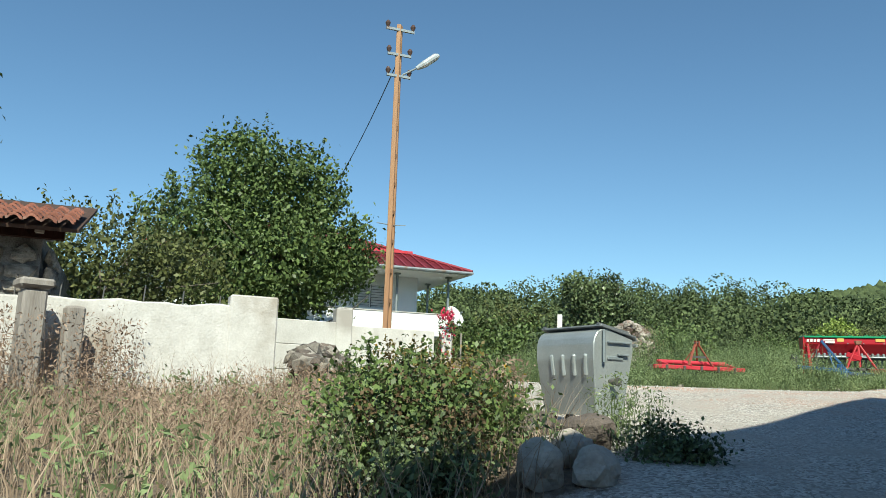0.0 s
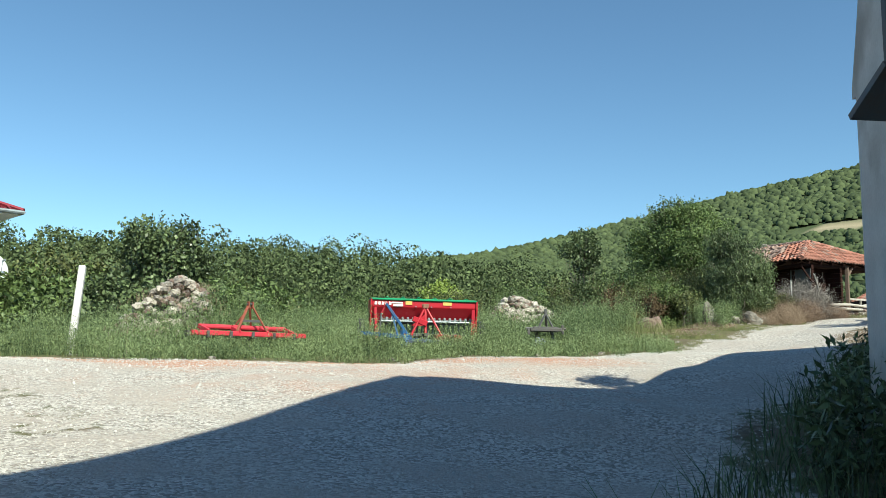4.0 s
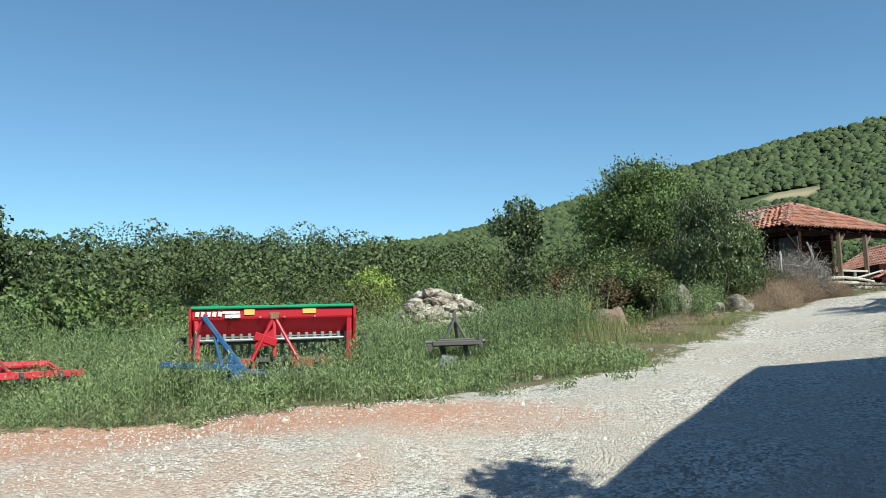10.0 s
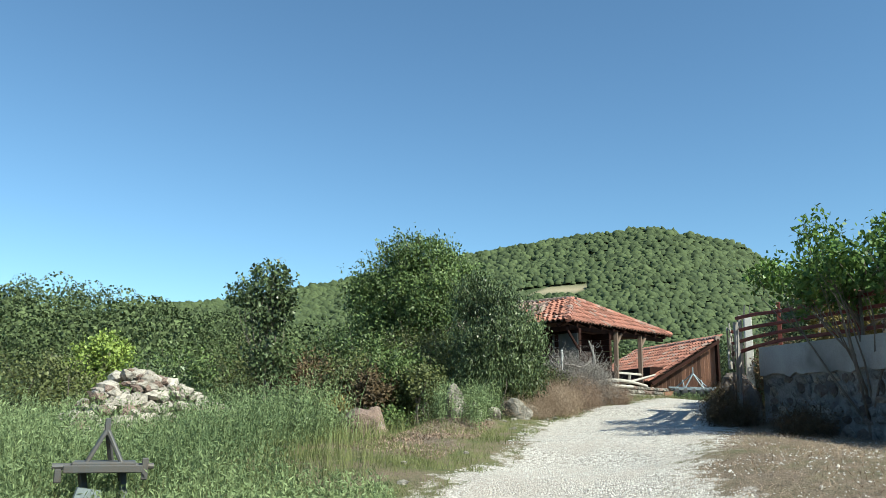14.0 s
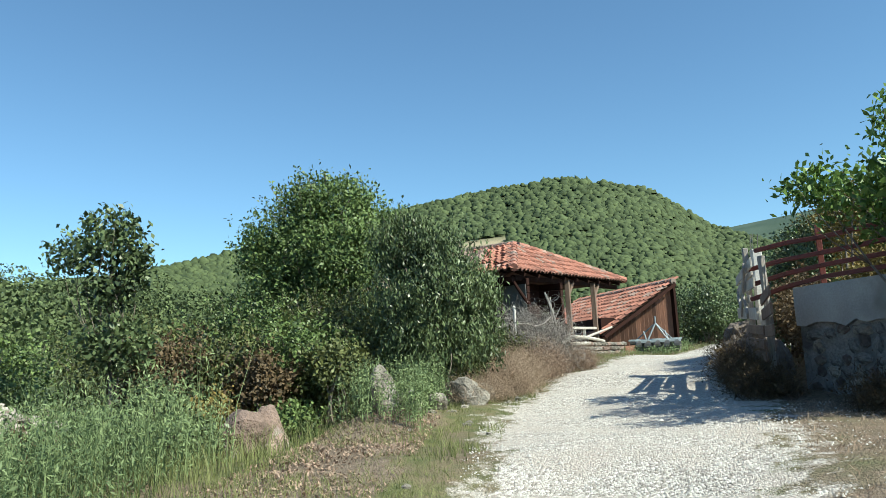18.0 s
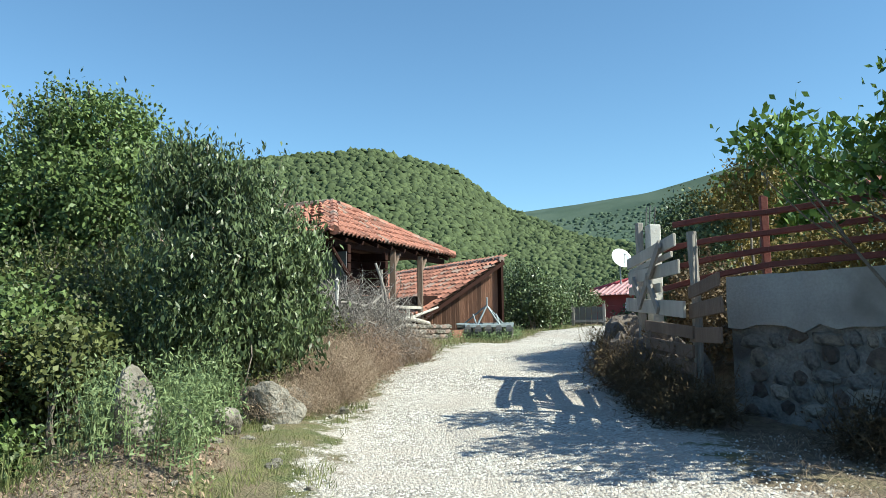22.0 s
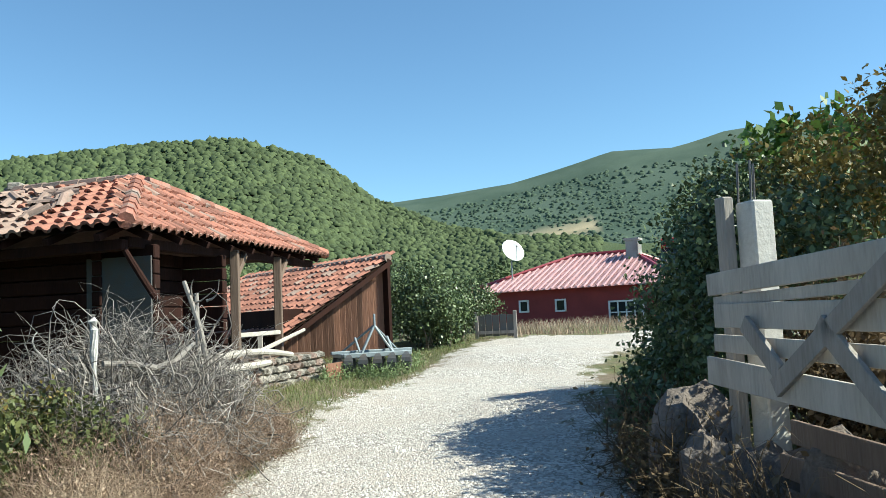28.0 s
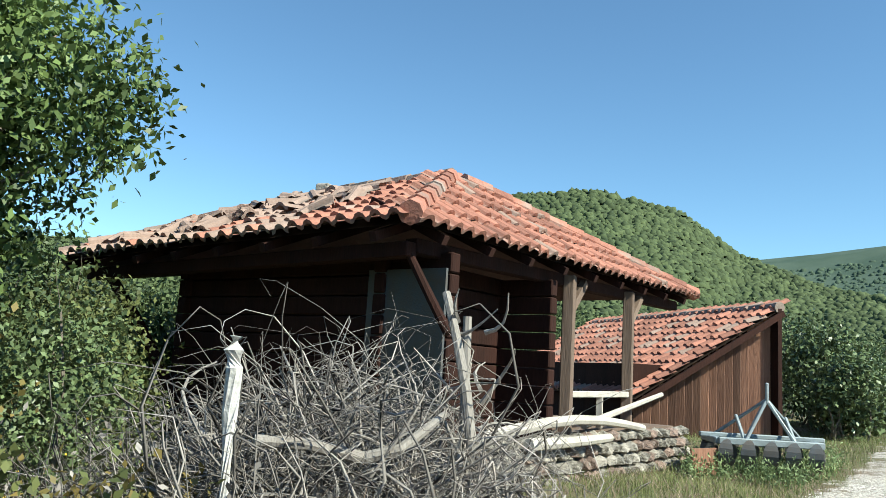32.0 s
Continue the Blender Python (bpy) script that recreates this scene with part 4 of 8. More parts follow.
def car():
    z = 1.3
    c = thing("car", "white hatchback parked nose out beside the house", "car", (-37.75, -21.45, z))
    # local x forward, y sideways
    prof = [(-2.0, 0.3), (-2.0, 0.85), (-1.75, 1.35), (-0.55, 1.42), (0.35, 1.36), (1.1, 0.92), (1.75, 0.82), (1.95, 0.62), (1.97, 0.28)]
    bm = bmesh.new()
    m = Matrix()
    prism(bm, [(x, zz) for x, zz in prof], 1.62, m)
    for v in bm.verts:
        if v.co.z > 1.0:
            v.co.y *= 0.8
        elif v.co.z > 0.7:
            v.co.y *= 0.97
    bmesh.ops.bevel(bm, geom=bm.edges[:], offset=0.05, segments=2, affect="EDGES")
    part("body", bm, M_CARPAINT, c, smooth=True)
    bm = bmesh.new()
    f = [bm.verts.new(v) for v in ((1.07, -0.68, 0.99), (1.07, 0.68, 0.99), (0.44, 0.6, 1.37), (0.44, -0.6, 1.37))]
    fc = bm.faces.new(f)
    bmesh.ops.solidify(bm, geom=[fc], thickness=-0.02)
    part("windscreen", bm, M_GLASS, c)
    for s in (-1, 1):
        bm = bmesh.new()
        prism(bm, [(-1.5, 0.95), (0.95, 0.95), (0.35, 1.3), (-1.35, 1.3)], 0.03, Matrix.Translation((0, s * 0.735, 0)) @ Matrix.Rotation(s * 0.25, 4, "X"))
        part("side_window", bm, M_GLASS, c)
        bm = bmesh.new()
        box(bm, (1.93, s * 0.58, 0.66), (0.1, 0.34, 0.16), bevel=0.04)
        part("headlight", bm, M_LAMPGLASS, c)
        bm = bmesh.new()
        box(bm, (0.85, s * 0.88, 1.0), (0.12, 0.16, 0.11), bevel=0.03)
        part("mirror", bm, M_CARPAINT, c)
        for x in (-1.25, 1.22):
            bm = bmesh.new()
            tube(bm, [(x, s * 0.62, 0.28), (x, s * 0.8, 0.28)], 0.29, 18)
            w = part("wheel", bm, M_BLACK, c)
            bm = bmesh.new()
            tube(bm, [(x, s * 0.79, 0.28), (x, s * 0.815, 0.28)], 0.18, 14)
            part("rim", bm, M_GREYSTEEL, w)
    for nm, zz, hh, ww, mt in (("grille", 0.66, 0.09, 0.62, M_BLACK), ("lower_intake", 0.42, 0.1, 0.9, M_BLACK), ("number_plate", 0.53, 0.09, 0.45, M_WHITELABEL), ("bumper", 0.34, 0.12, 1.5, M_CARPAINT)):
        bm = bmesh.new()
        box(bm, (1.985, 0, zz), (0.04, ww, hh), bevel=0.015)
        part(nm, bm, mt, c)


car()


def concrete_wall():
    w = thing("concrete_wall", "pale rendered concrete garden wall with shuttering lines", "wall", (0, 0, 0), kind="structure")
    a, b = Vector((-24.15, -22.75, 0)), Vector((-24.0, -24.75, 0))
    c = Vector((-23.3, -29.0, 0))
    for n, (p, q, top) in enumerate(((a, b, 2.9), (b, c, 2.95))):
        z0 = 1.4
        hh = (top - z0) / 3
        for i in range(3):
            bm = bmesh.new()
            m = (p + q) / 2
            ang = math.atan2((q - p).y, (q - p).x)
            box(bm, (m.x, m.y, z0 + hh * (i + 0.5)), ((q - p).length, 0.22 + 0.012 * (i % 2), hh - 0.006), Matrix.Rotation(ang, 4, "Z"), bevel=0.012)
            part("wall_course", bm, M_CONC_WHITE, w)
    bm = bmesh.new()
    box(bm, (-23.98, -24.9, 2.3), (0.36, 0.36, 1.9), bevel=0.02)
    part("pillar", bm, M_CONC_WHITE, w)


concrete_wall()


def flower_pillar():
    p = thing("flower_pillar", "rough stone gate pillar overgrown with crimson climbing flowers", "pillar", (-24.05, -22.45, G(-24.05, -22.45)))
    bm = bmesh.new()
    box(bm, (0, 0, 0.5), (0.22, 0.26, 1.2), bevel=0.05)
    part("pillar", bm, M_CONC_WHITE, p)
    n = 420
    a = rng.uniform(0, 2 * np.pi, n)
    z = rng.uniform(0.1, 1.5, n)
    pts = np.stack([np.cos(a) * rng.uniform(0.12, 0.2, n), np.sin(a) * rng.uniform(0.12, 0.2, n), z], 1)
    leaf_part("climber", pts[:300], 0.05, M_LEAF_OLIVE, p)
    leaf_part("petals", np.concatenate([pts[300:], rng.normal(size=(150, 3)) * (0.09, 0.1, 0.07) + (0.05, 0, 1.5)]), 0.045, M_RED_BERRY, p, label="crimson petals")
    bm = bmesh.new()
    tube(bm, [(0.25, 0.25, -0.1), (0.22, 0.27, 1.1)], 0.02, 6)
    part("stake", bm, M_GREYWOOD, p)


flower_pillar()


def boulders(items, label, mat, group=""):
    for i, (x, y, sx, sy, sz) in enumerate(items):
        bm = rock_bm(i * 1.7 + x, (sx, sy, sz), 0.27, 3)
        whole("boulder", bm, mat, label, "boulder", (x, y, G(x, y) + sz * 0.22), rnd.uniform(0, 360), group)


boulders(((-23.5, -24.0, 0.5, 0.6, 0.45), (-23.5, -22.95, 0.5, 0.55, 0.6), (-23.3, -22.4, 0.4, 0.6, 0.4), (-23.6, -23.5, 0.3, 0.4, 0.3), (-23.4, -22.05, 0.35, 0.35, 0.35)), "grey boulder lying at the foot of the concrete wall", M_STONE, "boulders by the wall")


# ---- electricity pole ----
def electricity_pole():
    p = thing("electricity_pole", "orange-brown laddered timber electricity pole with street lamp and insulators", "utility pole", (-24.8, -23.64, 1.5), 54)
    H = 8.95

    def lane(x, y, z):
        return Matrix.Rotation(radians(-54), 3, "Z") @ Vector((x, y, z))

    for s in (-1, 1):
        bm = bmesh.new()
        beam(bm, (0, s * 0.14, 0), (0, s * 0.04, H), 0.11, 0.08, 0.01)
        part("leg", bm, M_POLE, p)
    for i in range(12):
        z = 0.7 + i * 0.7
        bm = bmesh.new()
        w = 0.2 - 0.15 * z / H
        box(bm, (0, 0, z), (0.1, w * 2, 0.09))
        part("rung", bm, M_POLE, p)
    for z, r in ((H - 0.15, 0.36), (H - 0.8, 0.3), (H - 1.35, 0.3)):
        bm = bmesh.new()
        beam(bm, lane(0.06, -r, z), lane(0.06, r, z), 0.05, 0.06)
        arm = part("crossarm", bm, M_GREYSTEEL, p)
        for s in (-1, 1):
            bm = bmesh.new()
            tube(bm, [lane(0.06, s * r * 0.9, z + k) for k in (0, 0.1, 0.13, 0.2)], [0.02, 0.06, 0.07, 0.03], 8)
            part("insulator", bm, M_PORCELAIN, arm)
    bm = bmesh.new()
    tube(bm, [lane(0.05, 0.1, H - 1.3), lane(0.2, 0.45, H - 1.1)], 0.025, 8)
    part("lamp_arm", bm, M_GREYSTEEL, p)
    bm = bmesh.new()
    tube(bm, [lane(0.18, 0.42, H - 1.12), lane(0.25, 0.6, H - 1.0), lane(0.35, 0.85, H - 0.8), lane(0.38, 0.92, H - 0.76)], [0.05, 0.09, 0.09, 0.04], 10)
    part("street_lamp", bm, M_LAMPGLASS, p)
    bm = bmesh.new()
    for s in (-1, 1):
        tube(bm, [lane(0, s * 0.05, 3.9), lane(0, s * 0.36, 3.92)], 0.012, 5)
    part("bracket", bm, M_GREYSTEEL, p)
    for k, (q, sag) in enumerate((((-9.75, 0.5, 6.6), 0.25),)):
        bm = bmesh.new()
        a, b = Vector((0, 0, H - 0.9 - 0.1 * k)), lane(*q)
        tube(bm, [a.lerp(b, i / 10) - Vector((0, 0, sag * 4 * (i / 10) * (1 - i / 10))) for i in range(11)], 0.013, 4)
        part("cable", bm, M_CABLE, p)


electricity_pole()


# ---- galvanised bin ----
def waste_bin():
    b = new("waste_container")
    u, w = Vector((-0.989, -0.148, 0)), Vector((-0.148, 0.989, 0))
    base = Vector((-15.05, -24.2, 1.2))
    b.matrix_basis = Matrix.Translation(base) @ Matrix((( u.x, w.x, 0, 0), (u.y, w.y, 0, 0), (0, 0, 1, 0), (0, 0, 0, 1)))
    tagged(b, "galvanised steel wheeled waste container with dented lid", "waste container")
    # local: x along the long face from the near corner, y along the end face
    L, D = 1.08, 0.6
    bm = bmesh.new()
    across = Matrix(((0, 1, 0, L / 2), (1, 0, 0, 0), (0, 0, 1, 0), (0, 0, 0, 1)))
    prism(bm, [(0.09, 0.16), (0.0, 0.8), (0.0, 0.97), (0.02, 1.05), (0.06, 1.11), (0.12, 1.145), (0.2, 1.155), (D, 1.04), (D, 0.9), (D - 0.12, 0.16)], L, across)
    for v in bm.verts:
        if v.co.z < 0.3:
            v.co.x = L / 2 + (v.co.x - L / 2) * 0.9
    bmesh.ops.bevel(bm, geom=bm.edges[:], offset=0.01, segments=1, affect="EDGES")
    part("body", bm, M_GALV, b)
    # flat dark lid with a turned-down rim, hinged along the far side
    bm = bmesh.new()
    prism(bm, [(0.08, 1.175), (0.1, 1.2), (D + 0.03, 1.085), (D + 0.05, 1.03), (D + 0.03, 1.03), (D + 0.015, 1.065)], L + 0.05, across)
    bmesh.ops.bevel(bm, geom=bm.edges[:], offset=0.006, segments=1, affect="EDGES")
    lid = part("lid", bm, M_LIDGREY, b, "dull dark grey lid")
    for x in (0.03, L - 0.03):
        bm = bmesh.new()
        beam(bm, (x, 0.09, 1.205), (x, D * 0.9, 1.125), 0.05, 0.025)
        part("lid_strap", bm, M_LIDGREY, lid)
    for y, z, w in ((D * 0.62, 1.0, 0.34), (D * 0.72, 0.86, 0.16)):
        bm = bmesh.new()
        box(bm, (-0.012, y, z), (0.04, w, 0.025), bevel=0.006)
        part("grip_ledge", bm, M_GREYSTEEL, b)
    bm = bmesh.new()
    tube(bm, [(0, D + 0.06, 0.98), (L, D + 0.06, 0.98)], 0.018, 8)
    part("handle_rail", bm, M_GALV, b)
    for i in range(4):
        bm = bmesh.new()
        beam(bm, (0.14 + 0.21 * i, -0.005, 0.86), (0.16 + 0.2 * i, 0.025, 0.6), 0.06, 0.05, 0.02)
        part("rib", bm, M_GALV, b)
    bm = bmesh.new()
    beam(bm, (-0.03, 0.13, 1.14), (-0.02, 0.14, 0.76), 0.03, 0.05, 0.006)
    part("arm_bracket", bm, M_GREYSTEEL, b)
    bm = bmesh.new()
    tube(bm, [(0.05, D * 0.45, 0.55), (-0.1, D * 0.45, 0.55)], 0.035, 10)
    tube(bm, [(-0.09, D * 0.45, 0.55), (-0.11, D * 0.45, 0.55)], 0.05, 10)
    part("trunnion", bm, M_DARKSTEEL, b)
    bm = bmesh.new()
    box(bm, (0.005, D * 0.55, 0.82), (0.02, 0.24, 0.05), bevel=0.01)
    part("label_plate", bm, M_GREYSTEEL, b)
    for x, y in ((0.12, 0.14), (L - 0.12, 0.14), (0.12, D - 0.16), (L - 0.12, D - 0.16)):
        bm = bmesh.new()
        tube(bm, [(x - 0.025, y, 0.08), (x + 0.025, y, 0.08)], 0.08, 12)
        wh = part("castor", bm, M_BLACK, b)
        bm = bmesh.new()
        box(bm, (x, y, 0.14), (0.08, 0.06, 0.08))
        part("fork", bm, M_GREYSTEEL, wh)


waste_bin()
boulders(((-14.1, -25.0, 0.7, 0.55, 0.5), (-14.7, -25.2, 0.6, 0.5, 0.35)), "dark grey boulder in the roadside bank below the bin", M_STONE_DARK, "bank boulders")
# Pale stone makes up for sunlight that does not reach these boulders.
boulders(((-12.9, -26.0, 0.45, 0.4, 0.4), (-12.7, -25.65, 0.4, 0.4, 0.3), (-13.4, -25.55, 0.5, 0.5, 0.4)), "weathered boulder in the roadside bank, sunlight put into its pale colour", M_STONE_PALE, "bank boulders")


# ---- whitewashed wall and old stone house at the start ----
def whitewashed_wall():
    w = thing("whitewashed_wall", "uneven whitewashed garden wall with a square pillar", "wall", (0, 0, 0), kind="structure")
    bm = bmesh.new()
    n = 26
    rows = []
    for i in range(n + 1):
        t = i / n
        x, y = -19.9 + 0.75 * t, -27.7 - 4.2 * t
        top = 2.78 - 0.12 * t + 0.05 * noise.noise(Vector((t * 9, 0, 0)))
        col = []
        for dx, z in ((0.14, 0.8), (0.13, 1.6), (0.12, top - 0.03), (0.05, top), (-0.1, top - 0.01), (-0.12, 0.8)):
            col.append(bm.verts.new((x + dx + 0.03 * noise.noise(Vector((t * 14, z * 2, 3))), y, z)))
        rows.append(col)
    for a, b in zip(rows, rows[1:]):
        for i in range(5):
            bm.faces.new((a[i], b[i], b[i + 1], a[i + 1]))
    bm.faces.new(rows[0][::-1])
    bmesh.ops.recalc_face_normals(bm, faces=bm.faces)
    part("wall_body", bm, M_WHITEWASH, w)
    bm = bmesh.new()
    box(bm, (-19.92, -27.37, 1.9), (0.34, 0.74, 2.1), Matrix.Rotation(0.03, 4, "Z"), bevel=0.025)
    part("pillar", bm, M_WHITEWASH, w)
    for i in range(7):
        bm = bmesh.new()
        tube(bm, [(-19.85 + 0.1 * i, -27.9 - 0.55 * i, 2.6), (-19.85 + 0.1 * i, -27.88 - 0.55 * i, 2.92 + 0.03 * (i % 3))], 0.012, 5)
        part("iron_bar", bm, M_DARKSTEEL, w)


whitewashed_wall()


def stone_house():
    h = thing("stone_house", "old rubble-stone house corner with clay tile eaves", "house", (-19.6, -30.3, 0.55))
    bm = bmesh.new()
    box(bm, (-3.0, -3.55, 1.5), (6.0, 6.9, 3.0))
    part("wall", bm, M_MORTAR, h)
    bm = bmesh.new()
    beam(bm, (0.35, -6.9, 3.0), (0.35, 0.2, 3.0), 0.14, 0.14)
    part("eaves_beam", bm, M_DARKWOOD, h)
    for i in range(5):
        bm = bmesh.new()
        beam(bm, (-0.8, -0.1 - 1.2 * i, 3.12), (0.62, -0.1 - 1.2 * i, 3.02), 0.1, 0.1)
        part("rafter", bm, M_GREYWOOD, h)
    bm = bmesh.new()
    box(bm, (-1.2, -3.3, 3.55), (4.1, 7.4, 0.05), Matrix.Rotation(0.27, 4, "Y"))
    part("roof_boards", bm, M_ROOFDECK, h)
    for z in np.arange(0.1, 2.9, 0.24):
        for y in np.arange(-3.6, 0.0, 0.36):
            stone(h, (0.02, y + rnd.uniform(-0.05, 0.05), z + rnd.uniform(-0.03, 0.03)), (0.16, 0.4, 0.27), M_STONE, "wall_stone", (0, 0, 0))
    for z in np.arange(0.1, 2.9, 0.24):
        for x in np.arange(-1.2, 0.0, 0.36):
            stone(h, (x, 0.0, z + rnd.uniform(-0.03, 0.03)), (0.4, 0.16, 0.27), M_STONE, "wall_stone", (0, 0, 0))
    for i in range(6):
        for j in range(22):
            roof_tile(h, Matrix.Translation((0.75 - i * 0.33, 0.25 - j * 0.21, 3.1 + i * 0.093)) @ Matrix.Rotation(0.27, 4, "Y"), M_TILE)


TILE_ME = {}


def roof_tile(parent, m, mat, w=0.2, length=0.38, name="roof_tile", wild=0.06):
    """A barrel-backed clay tile; local x down the slope, y across."""
    key = mat.name
    if key not in TILE_ME:
        bm = bmesh.new()
        prof = [(-0.5, 0.0), (-0.32, 0.012), (-0.2, 0.045), (0.0, 0.06), (0.2, 0.045), (0.32, 0.012), (0.5, 0.0)]
        rows = []
        for x, lift in ((0.5, 0.05), (-0.5, 0.0)):
            rows.append([bm.verts.new((x * length, y * w, z + lift)) for y, z in prof])
        low = [bm.verts.new((0.5 * length, y * w, z + 0.012)) for y, z in prof]
        for a, b in zip(range(6), range(1, 7)):
            bm.faces.new((rows[0][a], rows[0][b], rows[1][b], rows[1][a]))
            bm.faces.new((low[a], low[b], rows[0][b], rows[0][a]))
        bmesh.ops.recalc_face_normals(bm, faces=bm.faces)
        me = bpy.data.meshes.new("roof_tile")
        bm.to_mesh(me)
        bm.free()
        me.materials.append(mat)
        TILE_ME[key] = me
    ob = new(name, TILE_ME[key])
    ob.parent = parent
    ob.matrix_basis = m @ Matrix.Rotation(rnd.uniform(-wild, wild), 4, "Z") @ Matrix.Rotation(rnd.uniform(-wild * 0.6, wild * 0.6), 4, "Y")
    return ob


stone_house()


def stone_heap(name, label, spine, mats, n, size, grouped=""):
    """A ruined wall: stones laid on the flanks of a ridge. spine: x, y, top height, half width."""
    zs = [G(x, y) for x, y, _, _ in spine]
    h = thing(name, label, "stone heap", (spine[0][0], spine[0][1], zs[0]))
    o = Vector((spine[0][0], spine[0][1], zs[0]))
    bm = bmesh.new()
    rows = []
    for (x, y, top, half), z in zip(spine, zs):
        r = []
        for k in range(9):
            a = math.pi * k / 8
            r.append(bm.verts.new(Vector((x + half * 0.82 * math.cos(a), y + half * 0.3 * math.cos(a), z - 0.15 + (top - z) * 0.9 * math.sin(a) ** 0.8)) - o))
        rows.append(r)
    for a, b in zip(rows, rows[1:]):
        for k in range(8):
            bm.faces.new((a[k], a[k + 1], b[k + 1], b[k]))
    part("rubble_core", bm, M_STONE_DARK, h)
    for i in range(n):
        t = rnd.uniform(0, len(spine) - 1.001)
        k = int(t)
        f = t - k
        a, b = spine[k], spine[k + 1]
        x, y, top, half = (a[j] + (b[j] - a[j]) * f for j in range(4))
        z = zs[k] + (zs[k + 1] - zs[k]) * f
        ang = math.pi * rnd.uniform(0.0, 1.0)
        if rnd.random() < 0.75:
            ang = math.pi * rnd.uniform(0.0, 0.6)
        p = Vector((x + half * math.cos(ang), y + half * 0.35 * math.cos(ang), z + (top - z) * math.sin(ang) ** 0.85 - 0.02))
        s = size * rnd.uniform(0.6, 1.5)
        stone(h, p - o, (s * 1.25, s * 1.1, s * 0.8), rnd.choice(mats))
    return h


stone_heap("ruined_wall", "tumbled dry-stone wall end with dry grass on top", [(-25.3, -18.45, 1.75, 0.55), (-25.55, -17.95, 2.15, 0.7), (-25.7, -17.4, 2.7, 0.75), (-25.8, -16.85, 3.25, 0.7), (-25.85, -16.35, 3.6, 0.6), (-25.85, -15.95, 3.45, 0.5), (-25.85, -15.65, 2.7, 0.4)], (M_STONE_PALE, M_STONE_PALE, M_STONE_PINK), 300, 0.19)
stone_heap("rubble_heap", "heap of pinkish rubble stones among weeds", [(-23.95, -7.7, 2.7, 0.35), (-24.05, -7.1, 3.25, 0.55), (-24.15, -6.4, 3.72, 0.6), (-24.1, -5.9, 3.72, 0.6), (-23.9, -5.3, 3.4, 0.55), (-23.5, -4.7, 3.12, 0.5), (-23.15, -4.2, 2.9, 0.35)], (M_STONE_PINK, M_STONE_PALE, M_STONE_PALE), 295, 0.2)
stone_heap("stone_bank", "low bank of loose grey field stones between the walls", [(-20.2, -26.6, 2.1, 0.4), (-21.2, -26.1, 2.25, 0.5), (-22.4, -25.5, 2.2, 0.5), (-23.6, -25.1, 2.0, 0.4)], (M_STONE, M_STONE, M_STONE_DARK), 90, 0.32)

bm = bmesh.new()
beam(bm, (0, 0, -0.1), (-0.5, 0.32, 1.82), 0.13, 0.13, 0.012)
whole("leaning_post", bm, M_WHITEWASH, "white painted concrete post leaning in the grass", "post", (-25.1, -18.95, G(-25.1, -18.95)))

for x, y, w, top in ((-18.75, -30.35, 0.3, 2.72), (-18.95, -29.85, 0.24, 2.55)):
    bm = bmesh.new()
    box(bm, (0, 0, (top - 0.5) / 2), (w, w, top - 0.5), bevel=0.03)
    if w > 0.25:
        box(bm, (0, 0, top - 0.42), (w + 0.12, w + 0.12, 0.12), bevel=0.03)
    whole("gate_stump", bm, M_GREYWOOD, "weathered grey timber gate stump beside the stone house", "post", (x, y, 0.5), 20, "gate stumps")


